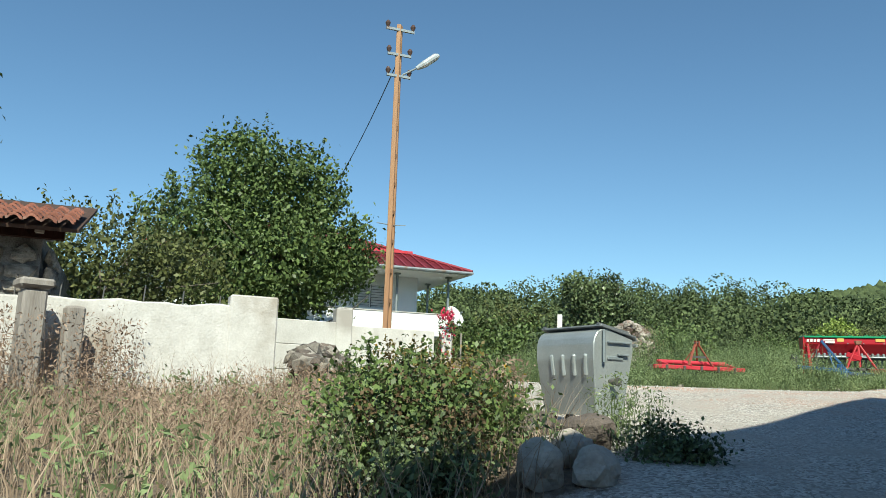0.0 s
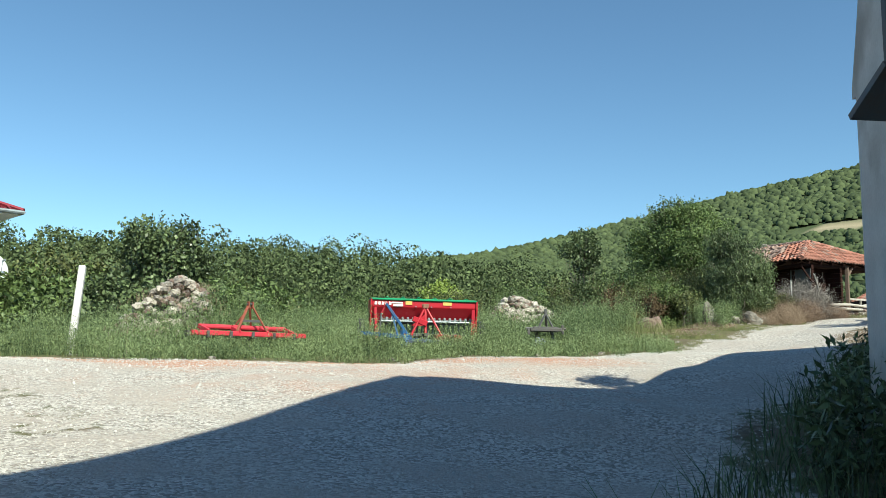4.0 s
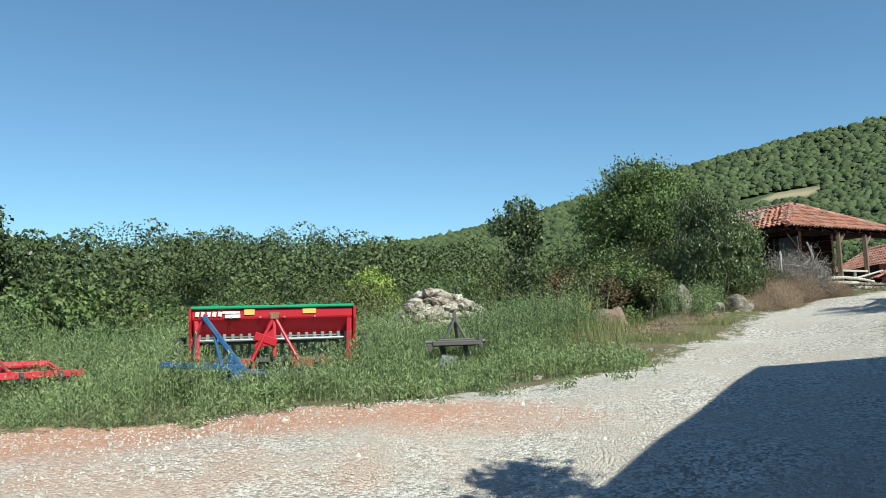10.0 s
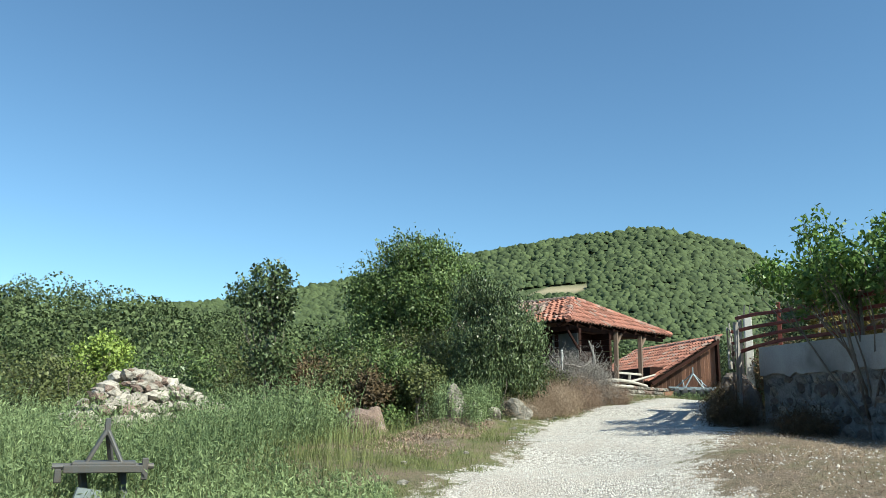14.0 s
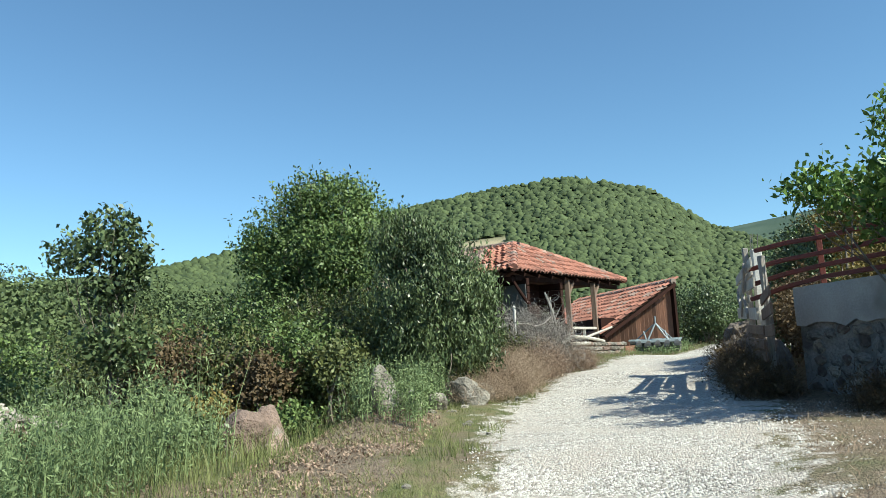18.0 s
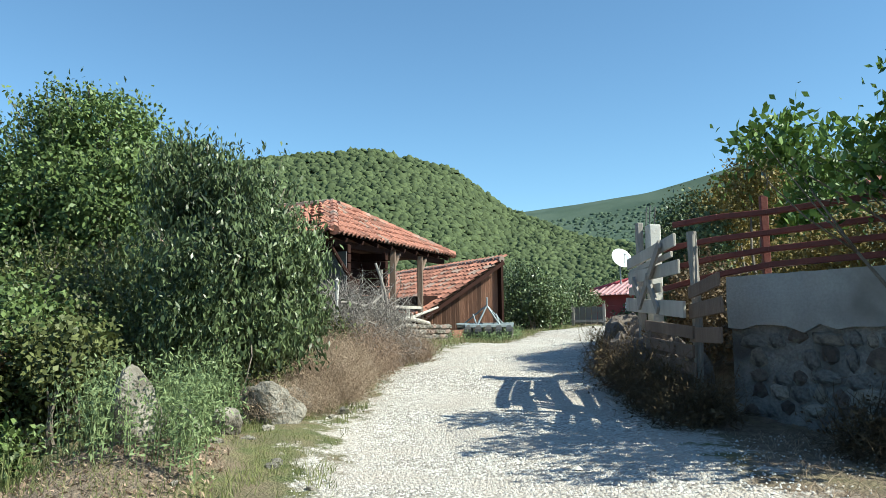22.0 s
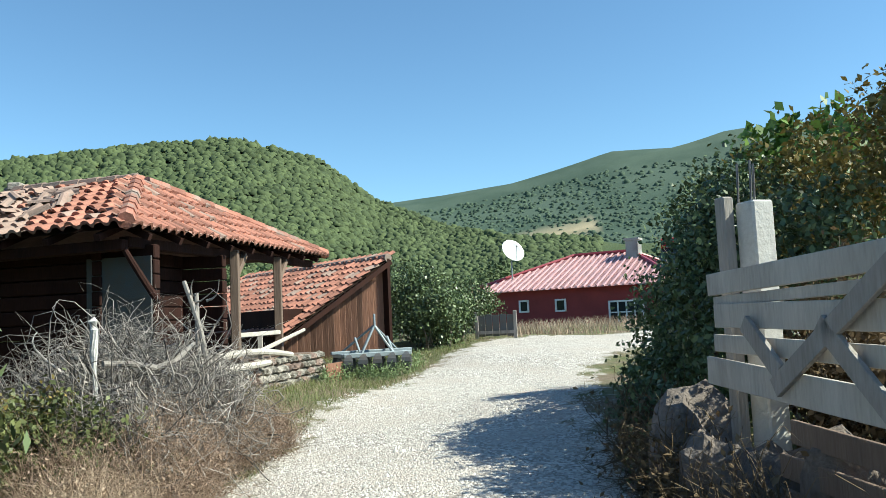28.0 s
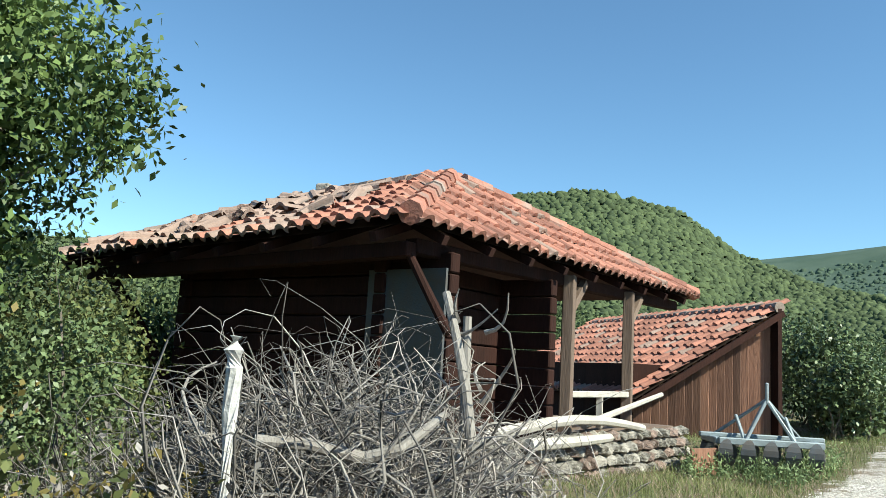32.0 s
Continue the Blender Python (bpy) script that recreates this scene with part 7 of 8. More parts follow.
for k, (x, y, r, h, m) in enumerate(((-34.6, -15.9, 1.6, 2.7, M_LEAF), (-32.0, -16.6, 1.2, 2.0, M_LEAF), (-30.0, -15.6, 1.3, 2.1, M_LEAF_DARK), (-35.5, -15.0, 1.6, 3.4, M_LEAF_OLIVE), (-29.4, -12.6, 1.3, 1.9, M_LEAF), (-31.5, -11.0, 1.5, 2.0, M_LEAF_OLIVE), (-33.5, -8.5, 1.6, 2.2, M_LEAF), (-37.2, -15.6, 1.2, 2.9, M_LEAF))):
    bush("hedge_bush", "dense green hedge bush at the field's far edge", at(x, y), [(0, 0, h * 0.5, r, r, h * 0.5), (0.3, r * 0.5, h * 0.62, r * 0.6, r * 0.6, h * 0.38), (-0.2, -r * 0.5, h * 0.6, r * 0.6, r * 0.6, h * 0.4)], m, 900, 8, 0.085, 0.16, group="hedge bushes")
tree("lime_tree", "bright yellow-green young tree in front of the woods", at(-42, 9), [(0, 0, 2.3, 1.35, 1.35, 1.3), (0.2, 0.1, 3.2, 0.9, 0.9, 0.75), (-0.3, -0.2, 1.5, 1.0, 1.0, 0.8)], 0.09, M_LEAF_LIME, 1100, 8, 0.1, 0.15)
tree("sapling", "slender young tree with a tufted crown above the brambles", at(-23.4, -3.55), [(0.0, 0.0, 3.2, 0.34, 0.36, 0.34), (-0.4, -0.25, 2.9, 0.36, 0.38, 0.24), (0.2, 0.1, 2.8, 0.3, 0.3, 0.24), (0, 0.05, 2.4, 0.4, 0.4, 0.25), (0.1, 0, 1.6, 0.5, 0.5, 0.4)], 0.035, M_LEAF_DARK, 520, 9, 0.055, 0.085, limbs=10, trunk_top=(0.0, 0.0, 3.2), shoots=12)
tree("dense_tree", "large dense round-crowned tree beside the old barn", at(-24.2, 4.1, 0.25), [(0, 0, 3.2, 1.6, 1.7, 1.4), (0, 0.2, 4.3, 1.05, 1.05, 0.75), (-0.9, -0.6, 3.2, 0.8, 0.8, 0.7), (1.3, 0.6, 3.5, 1.0, 1.0, 0.8), (0, -0.3, 2.1, 1.6, 1.6, 1.0), (0.7, -0.2, 4.2, 0.9, 0.9, 0.7), (1.0, -0.8, 3.0, 1.0, 1.0, 0.9)], 0.14, M_LEAF, 6000, 9, 0.05, 0.12, limbs=16, shoots=60, long=1.9)
bush("hazel_bush", "leafy green hazel bush between brambles and peach tree", at(-21.6, 0.1), [(0, 0, 1.0, 1.2, 1.2, 1.0), (0.5, -0.4, 0.9, 1.1, 1.1, 0.8), (-0.6, 0, 1.4, 0.8, 0.8, 0.7), (0.5, 0.4, 1.5, 0.8, 0.8, 0.6)], M_LEAF_OLIVE, 2400, 9, 0.034, 0.095, shoots=40)
tree("peach_tree", "peach tree with long drooping glossy leaves beside the road", at(-19.5, -0.9), [(0.0, 0, 1.6, 0.95, 0.95, 1.05), (-0.35, 0.15, 2.4, 0.65, 0.65, 0.6), (-0.1, -0.25, 1.0, 0.75, 0.75, 0.75), (-0.6, 0.2, 2.7, 0.38, 0.38, 0.38), (0.55, 0.1, 1.7, 0.48, 0.5, 0.55), (0.05, -0.1, 2.25, 0.36, 0.36, 0.42), (0.7, 0.0, 1.05, 0.4, 0.5, 0.5)], 0.07, M_LEAF_DARK, 5200, 9, 0.025, 0.08, limbs=14, droop=0.9, long=3.0, shoots=60)

bush("thicket", "shaded green thicket beside the old barn", at(-22.2, 4.0), [(0, 0, 0.9, 0.8, 0.8, 1.0), (0.3, 0.4, 1.4, 0.5, 0.5, 0.6)], M_LEAF_DARK, 1700, 8, 0.03, 0.09, group="barn thicket")
bush("thicket", "shaded green thicket beside the old barn", at(-23.0, 5.4), [(0, 0, 1.0, 0.9, 0.9, 1.1), (-0.4, 0.3, 1.6, 0.6, 0.6, 0.6)], M_LEAF_OLIVE, 1700, 8, 0.034, 0.1, group="barn thicket")
tree("walnut_tree", "young walnut tree with broad green leaves behind the wall", (-12.7, -3.1, 2.7), [(-0.5, -0.2, 3.05, 0.36, 0.36, 0.5), (0.5, 0.2, 3.05, 0.35, 0.35, 0.45), (-1.3, 1.1, 2.85, 0.36, 0.36, 0.25), (0, 0.2, 2.5, 0.9, 0.9, 0.4), (-0.7, 0.6, 2.55, 0.6, 0.6, 0.35), (1.0, -0.6, 3.0, 0.5, 0.5, 0.4), (0.3, -0.8, 2.6, 0.7, 0.7, 0.4), (-0.4, -0.9, 2.75, 0.4, 0.4, 0.35)], 0.05, M_LEAF_WALNUT, 1250, 7, 0.052, 0.1, limbs=16, droop=0.4, long=1.9, shoots=0)
# Never in view: placed so that its crown throws the leafy road shadow.
tree("shed_tree", "small unseen tree added above the yard building for its shadow", at(-10.4, -16.9), [(0, 0, 4.1, 0.35, 0.4, 0.6), (-0.1, 0.3, 4.6, 0.22, 0.22, 0.35)], 0.06, M_LEAF, 160, 8, 0.07, 0.12, limbs=5, shoots=8)
tree("yard_walnut", "green yard tree beyond the board fence", at(-11.6, 4.2, -0.9), [(0, 0, 2.7, 0.9, 1.1, 0.9), (-0.5, 0.5, 3.1, 0.6, 0.6, 0.6)], 0.07, M_LEAF_WALNUT, 420, 8, 0.09, 0.14)

# brambles between rubble and the dense tree
for x, y, r, h, m in ((-22.4, -2.0, 0.9, 1.5, M_LEAF_OLIVE), (-21.4, -1.6, 0.9, 1.5, M_LEAF), (-23.3, -2.4, 1.0, 1.6, M_BRAMBLE), (-22.6, -1.0, 1.1, 1.9, M_LEAF), (-24.6, -1.6, 1.3, 1.8, M_LEAF_OLIVE), (-20.7, -2.0, 0.6, 1.1, M_LEAF_OLIVE), (-21.6, -2.5, 0.5, 1.2, M_BRAMBLE), (-22.9, -3.2, 0.6, 0.9, M_LEAF_DARK), (-21.0, -2.9, 0.45, 0.55, M_LEAF), (-22.0, -3.0, 0.4, 0.7, M_LEAF_AUTUMN), (-22.5, -4.6, 0.55, 0.6, M_LEAF_DARK), (-21.7, -4.3, 0.5, 0.5, M_LEAF_OLIVE), (-23.6, -5.1, 0.6, 0.6, M_LEAF), (-21.2, -5.0, 0.45, 0.45, M_LEAF_DARK), (-22.9, -5.6, 0.5, 0.5, M_BRAMBLE), (-25.6, -4.2, 0.9, 1.7, M_LEAF_DARK), (-26.6, -2.6, 1.4, 2.0, M_LEAF), (-27.8, -5.0, 1.3, 1.8, M_LEAF_OLIVE), (-29.0, -8.0, 1.4, 1.7, M_LEAF)):
    bush("bramble", "tangled bramble thicket with arching stems at the field corner", at(x, y), [(0, 0, h * 0.5, r, r, h * 0.52), (0.2, -0.3, h * 0.68, r * 0.6, r * 0.6, h * 0.34), (-0.3, 0.2, h * 0.4, r * 0.8, r * 0.8, h * 0.4)], m, int(500 + 520 * r), 8, 0.042, 0.1, group="brambles", stems=14, shoots=26)
for x, y, r, h, m in ((-25.3, 5.2, 1.3, 2.1, M_LEAF), (-26.2, 7.5, 1.5, 2.6, M_LEAF_DARK), (-23.8, 3.4, 1.0, 1.4, M_LEAF_DARK), (-27.8, 6.0, 1.5, 2.9, M_LEAF), (-24.6, 8.2, 1.0, 1.7, M_LEAF), (-29.5, 3.5, 1.6, 2.8, M_LEAF_OLIVE)):
    bush("thicket", "shaded green thicket beside the old barn", at(x, y), [(0, 0, h * 0.5, r, r, h * 0.5), (0.3, 0.3, h * 0.7, r * 0.6, r * 0.6, h * 0.32)], m, 1000, 8, 0.055, 0.12, group="barn thicket", shoots=30)
for x, y, r, h in ((-15.6, 15.3, 0.55, 1.3), (-15.2, 16.2, 0.6, 1.1), (-15.9, 17.2, 0.9, 1.9), (-14.9, 20.5, 0.9, 1.7), (-17.2, 20.5, 1.2, 2.5), (-16.2, 23.5, 1.3, 2.6), (-13.6, 24.0, 0.9, 1.6)):
    bush("lane_bush", "dark green bush between the shed and the red house", at(x, y), [(0, 0, h * 0.5, r, r, h * 0.5), (0.2, 0.2, h * 0.7, r * 0.6, r * 0.6, h * 0.35)], M_LEAF_DARK, 800, 8, 0.055, 0.12, group="lane bushes")
bush("gate_bush", "dark evergreen bush crowding the gate post", at(-13.9, 2.9), [(0, 0, 0.8, 0.55, 0.9, 0.95), (-0.05, -0.3, 1.4, 0.45, 0.6, 0.55), (0.3, 0.9, 0.9, 0.6, 0.8, 0.9), (0.15, -0.1, 1.85, 0.35, 0.5, 0.4), (0.25, 0.6, 1.75, 0.4, 0.55, 0.4), (0.35, 1.7, 0.7, 0.55, 0.8, 0.8), (0.65, 2.5, 0.6, 0.5, 0.7, 0.7), (-0.2, -0.9, 0.5, 0.4, 0.5, 0.6), (0.2, -1.2, 1.3, 0.3, 0.45, 0.5)], M_LEAF_DARK, 4600, 8, 0.036, 0.09, shoots=45)
bush("gate_bush", "green scrambling bush beyond the gate post", at(-12.5, 5.2), [(0, 0, 0.9, 0.8, 1.2, 1.0), (0.3, 0.7, 1.4, 0.7, 0.8, 0.7)], M_LEAF_OLIVE, 1000, 8, 0.04, 0.1)
bush("bank_scrub", "dead brown scrub filling the bank behind the board fence", at(-14.05, 0.3), [(0, 0, 0.5, 0.35, 0.8, 0.5), (0.05, 0.8, 0.6, 0.35, 0.6, 0.6), (0, -0.8, 0.4, 0.3, 0.6, 0.4)], M_BRAMBLE, 1500, 8, 0.032, 0.08, stems=30, shoots=40)
bush("bank_scrub", "dark low scrub at the foot of the gate post", at(-14.7, 2.3), [(0, 0, 0.25, 0.25, 0.5, 0.32), (0.2, 0.8, 0.35, 0.25, 0.5, 0.4), (-0.15, -0.6, 0.12, 0.25, 0.4, 0.25)], M_LEAF_DARK, 1000, 8, 0.03, 0.08, shoots=14)
bush("vine", "climbing vine turning yellow and rust behind the board fence", (-13.2, 0.9, 3.9), [(0, 0.7, 1.4, 0.45, 0.4, 0.7), (0.1, 0.4, 2.0, 0.4, 0.4, 0.35), (-0.1, 1.6, 1.45, 0.5, 0.6, 0.6), (0.2, 2.4, 1.2, 0.6, 0.6, 0.6), (0.3, -0.4, 0.7, 0.4, 0.8, 0.35), (0.9, -0.9, 0.9, 0.5, 0.8, 0.45)], M_LEAF_AUTUMN, 2000, 8, 0.036, 0.08)
bush("rosehip_bush", "leafy rosehip bush with yellowing leaves in the roadside bank", at(-13.65, -26.75), [(0, 0, 0.45, 0.75, 0.8, 0.55), (-0.3, 0.5, 0.55, 0.55, 0.6, 0.45), (0.3, -0.45, 0.45, 0.55, 0.5, 0.5)], M_LEAF, 1500, 8, 0.033, 0.075, stems=18, shoots=50)
bush("bramble", "dark bramble with dead stems in the roadside bank", at(-13.3, -27.0), [(0, 0, 0.4, 0.6, 0.6, 0.5), (-0.5, 0.3, 0.5, 0.6, 0.6, 0.5)], M_BRAMBLE, 700, 8, 0.026, 0.08, stems=30, shoots=50, group="brambles")
bush("bramble", "dark green bramble low in the roadside bank", at(-12.9, -27.2), [(0, 0, 0.3, 0.6, 0.5, 0.4)], M_LEAF_DARK, 700, 8, 0.03, 0.075, stems=14, shoots=30, group="brambles")
bush("shade_shrub", "low dark shrub in the shade below the bin", at(-13.45, -24.6), [(0, 0, 0.1, 0.4, 0.35, 0.2), (0.35, 0.2, 0.06, 0.3, 0.25, 0.14)], M_LEAF_DARK, 420, 8, 0.028, 0.08, shoots=8)
bush("rosehip_bush", "arching olive rosehip bush beside the bin", at(-15.3, -25.9), [(0, 0, 0.4, 0.6, 0.6, 0.45), (-0.4, -0.4, 0.55, 0.4, 0.4, 0.4)], M_LEAF_AUTUMN, 700, 8, 0.03, 0.08)
bush("rosehip_bush", "rosehip bush with red berries by the barn path", at(-21.3, 2.3), [(0, 0, 0.9, 0.7, 0.7, 0.9), (-0.3, 0.3, 1.4, 0.5, 0.5, 0.5), (0.3, -0.3, 0.5, 0.6, 0.6, 0.5), (0.7, -0.5, 0.7, 0.5, 0.5, 0.6)], M_LEAF_AUTUMN, 1300, 8, 0.03, 0.085, shoots=30)
bush("verge_bush", "small yellow-green shrub at the foot of the brush heap", at(-19.55, 1.5), [(0, 0, 0.45, 0.5, 0.55, 0.5), (-0.6, 0.2, 0.6, 0.5, 0.55, 0.55), (-0.2, -0.9, 0.5, 0.45, 0.6, 0.5), (0.1, 0.6, 0.45, 0.35, 0.4, 0.42)], M_LEAF_OLIVE, 1500, 8, 0.03, 0.075, shoots=40)
bush("verge_bush", "yellow-green shrub hiding the foot of the bleached post", at(-18.8, 1.8), [(0, 0, 0.45, 0.3, 0.28, 0.4), (-0.4, 0.15, 0.55, 0.35, 0.3, 0.45), (0.25, 0.25, 0.3, 0.22, 0.22, 0.3)], M_LEAF_OLIVE, 800, 8, 0.026, 0.07, shoots=24)
bush("verge_bush", "dense yellow-green shrub between peach tree and brush heap", at(-19.7, 1.1), [(0, 0, 0.6, 0.5, 0.5, 0.6), (-0.4, 0.5, 0.8, 0.5, 0.5, 0.6), (0.2, -0.4, 0.4, 0.4, 0.4, 0.4)], M_LEAF_OLIVE, 1500, 8, 0.03, 0.075, shoots=40)
bush("verge_bush", "yellowing shrub among the cut branches", at(-19.35, 2.15), [(0, 0, 0.6, 0.35, 0.4, 0.35), (0.25, 0.2, 0.45, 0.3, 0.3, 0.35)], M_LEAF_AUTUMN, 420, 8, 0.03, 0.07)


def berries(x, y, z, spread, n, mat=M_RED_BERRY, name="rosehips", label="scattered red rosehips on the bush", size=0.03):
    p = rng.normal(size=(n, 3)) * spread + (x, y, z)
    me = array_mesh(name, *leaf_arrays(p, size, 0.3, 1.2), mat)
    return tagged(new(name, me), label, "berries", kind="stuff")


berries(-21.2, 2.3, G(-21.3, 2.3) + 0.9, (0.35, 0.35, 0.4), 260)
berries(-13.9, -26.7, G(-13.75, -27.0) + 0.65, (0.45, 0.5, 0.2), 90, M_YELLOW_LEAF, "yellow_leaves", "yellow leaves among the rosehip bush", 0.028)
berries(-20.3, 3.0, G(-20.3, 3.0) + 0.5, (0.5, 0.4, 0.25), 260, M_YELLOW_LEAF, "yellow_leaves", "yellow leaves among the cut branches", 0.022)

boulders(((-20.96, -4.03, 0.75, 0.65, 0.85), (-20.75, -3.75, 0.4, 0.35, 0.95), (-20.4, -4.05, 0.3, 0.25, 0.3)), "pinkish lichened boulder half buried in the verge", M_STONE_PINK, "verge boulders")
boulders(((-18.72, -1.75, 0.3, 0.65, 0.5), (-18.8, -1.0, 0.3, 0.5, 0.4), (-18.95, -2.45, 0.3, 0.3, 0.3), (-19.4, -3.2, 0.42, 0.4, 0.75), (-19.2, -2.8, 0.3, 0.3, 0.4)), "grey limestone boulder with pale lichen below the peach tree", M_LIMESTONE, "bank boulders")


# ---- brush heap by the barn ----
def tangle(name, label, x, y, rx, ry, h, n, mat, r=0.003, length=0.4, upward=0.5, leaves=0, leaf=0.015, category="dry weeds"):
    """Tangled fine stalks filling a mound, with small withered leaves."""
    a, q = rng.uniform(0, 2 * np.pi, n), rng.uniform(0, 1, n) ** 0.6
    px, py = x + np.cos(a) * q * rx, y + np.sin(a) * q * ry
    pz = ground_z(px, py) + rng.uniform(0, 1, n) ** 0.8 * h * (1 - 0.6 * q**2) * 0.8
    p = np.column_stack([px, py, pz])
    d = unit(rng.normal(size=(n, 3)) + np.array([0, 0, upward]))
    ln = length * rng.uniform(0.4, 1.3, n)
    items = [twig_arrays(p, d, ln, np.full(n, r) * rng.uniform(0.6, 1.5, n), 0.45)]
    if leaves:
        k = rng.integers(0, n, leaves)
        items.append(leaf_arrays(p[k] + d[k] * ln[k, None] * rng.uniform(0.2, 1, (leaves, 1)) + rng.normal(size=(leaves, 3)) * 0.03, leaf, 0.1, 2.2))
    return tagged(new(name, array_mesh(name, *join_arrays(items), mat)), label, category, kind="stuff")


def brush_heap():
    bx, by = -18.85, 3.1
    h = thing("brush_heap", "heap of bare cut grey branches piled against a post", "brush heap", (bx, by, G(bx, by)))
    n = 5600
    a = rng.uniform(0, 2 * np.pi, n)
    q = rng.uniform(0, 1, n) ** 0.55
    z = rng.uniform(0.05, 1.35, n) * (1 - 0.4 * q)
    p = np.column_stack([np.cos(a) * q * 0.9 - 0.15, np.sin(a) * q * 0.8, z])
    d = unit(rng.normal(size=(n, 3)) * (1, 1, 0.6) + np.column_stack([np.cos(a) * 0.3, np.sin(a) * 0.3, np.full(n, 0.25)]))
    v, f = twig_arrays(p, d, rng.uniform(0.2, 0.58, n), 0.002 + 0.009 * rng.uniform(0, 1, n) ** 2, 0.95, 7)
    ob = new("twig_mass", array_mesh("twig_mass", v, f, M_TWIG))
    ob.parent = h
    ob["kind"] = "stuff"
    for i in range(14):
        bm = bmesh.new()
        a = rnd.uniform(0, 6.28)
        s = Vector((math.cos(a) * 0.45, math.sin(a) * 0.5, rnd.uniform(0.2, 0.9)))
        limb(bm, s, s + Vector((rnd.uniform(-0.7, 0.7), rnd.uniform(-0.7, 0.7), rnd.uniform(0.15, 0.8))), 0.014, 0.004, 0.3, 6, 7)
        part("branch", bm, M_GREYWOOD, h)
    bm = bmesh.new()
    tube(bm, [(-0.1, -0.75, 1.06), (0.05, -0.62, 1.05), (0.2, -0.45, 1.0), (0.33, -0.4, 1.04), (0.45, -0.25, 1.18)], [0.022, 0.024, 0.026, 0.024, 0.014], 8)
    part("bleached_branch", bm, M_GREYWOOD, h, "thick bleached crooked branch")
    for x, y, hh in ((0.36, 0.1, 1.7), (0.46, 0.18, 1.6)):
        bm = bmesh.new()
        limb(bm, (x, y, 0.2), (x + rnd.uniform(-0.12, 0.12), y, hh), 0.03, 0.02, 0.12, 7, 7)
        st = part("stem", bm, M_GREYWOOD, h)
        for j in range(4):
            bm = bmesh.new()
            s = Vector((x, y, hh * rnd.uniform(0.6, 0.98)))
            limb(bm, s, s + Vector((rnd.uniform(-0.3, 0.3), rnd.uniform(-0.3, 0.3), rnd.uniform(0.05, 0.25))), 0.012, 0.003, 0.2, 4, 4)
            part("shoot", bm, M_GREYWOOD, st)


brush_heap()


def twig_bush(x, y, label, n, r, hgt, mat, name="dry_bush"):
    b = rng.normal(size=(n, 3)) * (r * 0.35, r * 0.35, 0) + (x, y, 0)
    b[:, 2] = ground_z(b[:, 0], b[:, 1]) - 0.02
    hh = hgt * rng.uniform(0.5, 1.1, n)
    me = array_mesh(name, *blade_arrays(b, hh, np.full(n, 0.012), 0.35, 4), mat)
    return tagged(new(name, me), label, "dry weeds", kind="stuff")


tangle("fallen_twigs", "curling dead twigs and withered leaves beside the brush heap", -20.1, 2.6, 0.7, 0.7, 1.2, 1500, M_TWIG, 0.004, 0.5, 0.4, 1500, 0.02, "dead twigs")
tangle("fallen_twigs", "curling dead twigs before the bleached post", -18.72, 1.95, 0.4, 0.3, 1.25, 700, M_TWIG, 0.005, 0.45, 0.3, 500, 0.018, "dead twigs")
tangle("red_weeds", "reddish dead weeds at the foot of the brush heap", -18.5, 2.2, 0.45, 0.4, 0.75, 1600, M_DRYBROWN, 0.0025, 0.3, 0.7, 2500, 0.012)

pp = bmesh.new()
tube(pp, [(0, 0, -0.3), (0.015, 0.01, 0.6), (0.0, 0.015, 1.0), (0.01, 0.0, 1.16), (0.0, 0.0, 1.22), (0.005, 0.0, 1.27)], [0.03, 0.026, 0.028, 0.03, 0.036, 0.022], 9)
whole("stick_post", pp, M_WHITEWASH, "bleached knobbly branch post standing in the brush heap", "post", at(-18.97, 2.2, 0.22))


# ---- weeds, grass and dry stalks ----
def weed_field(name, label, pts, height, leaves, leaf, mat, lean=0.12, up=0.15, long=3.2):
    n = len(pts)
    base = np.column_stack([pts, ground_z(pts[:, 0], pts[:, 1]) - 0.02])
    hh = height * rng.uniform(0.55, 1.15, n)
    items = [blade_arrays(base, hh, np.full(n, 0.012), lean, 3)]
    t = rng.uniform(0.12, 1.0, (n, leaves, 1))
    p = base[:, None] + np.concatenate([rng.normal(size=(n, leaves, 2)) * 0.06, np.zeros((n, leaves, 1))], 2)
    p[..., 2:] += t * hh[:, None, None]
    items.append(leaf_arrays(p.reshape(-1, 3), leaf, -up, long))
    return tagged(new(name, array_mesh(name, *join_arrays(items), mat)), label, "weeds", kind="stuff")


def scatter(n, x0, x1, y0, y1, accept):
    p = np.column_stack([rng.uniform(x0, x1, n), rng.uniform(y0, y1, n)])
    return p[accept(p[:, 0], p[:, 1])]


def left_edge(y):
    return np.interp(y, ROAD_L[:, 1], ROAD_L[:, 0])


def clear(x, y):
    """Away from the walked line and the gravel."""
    return road_mask(x, y) < 0.35


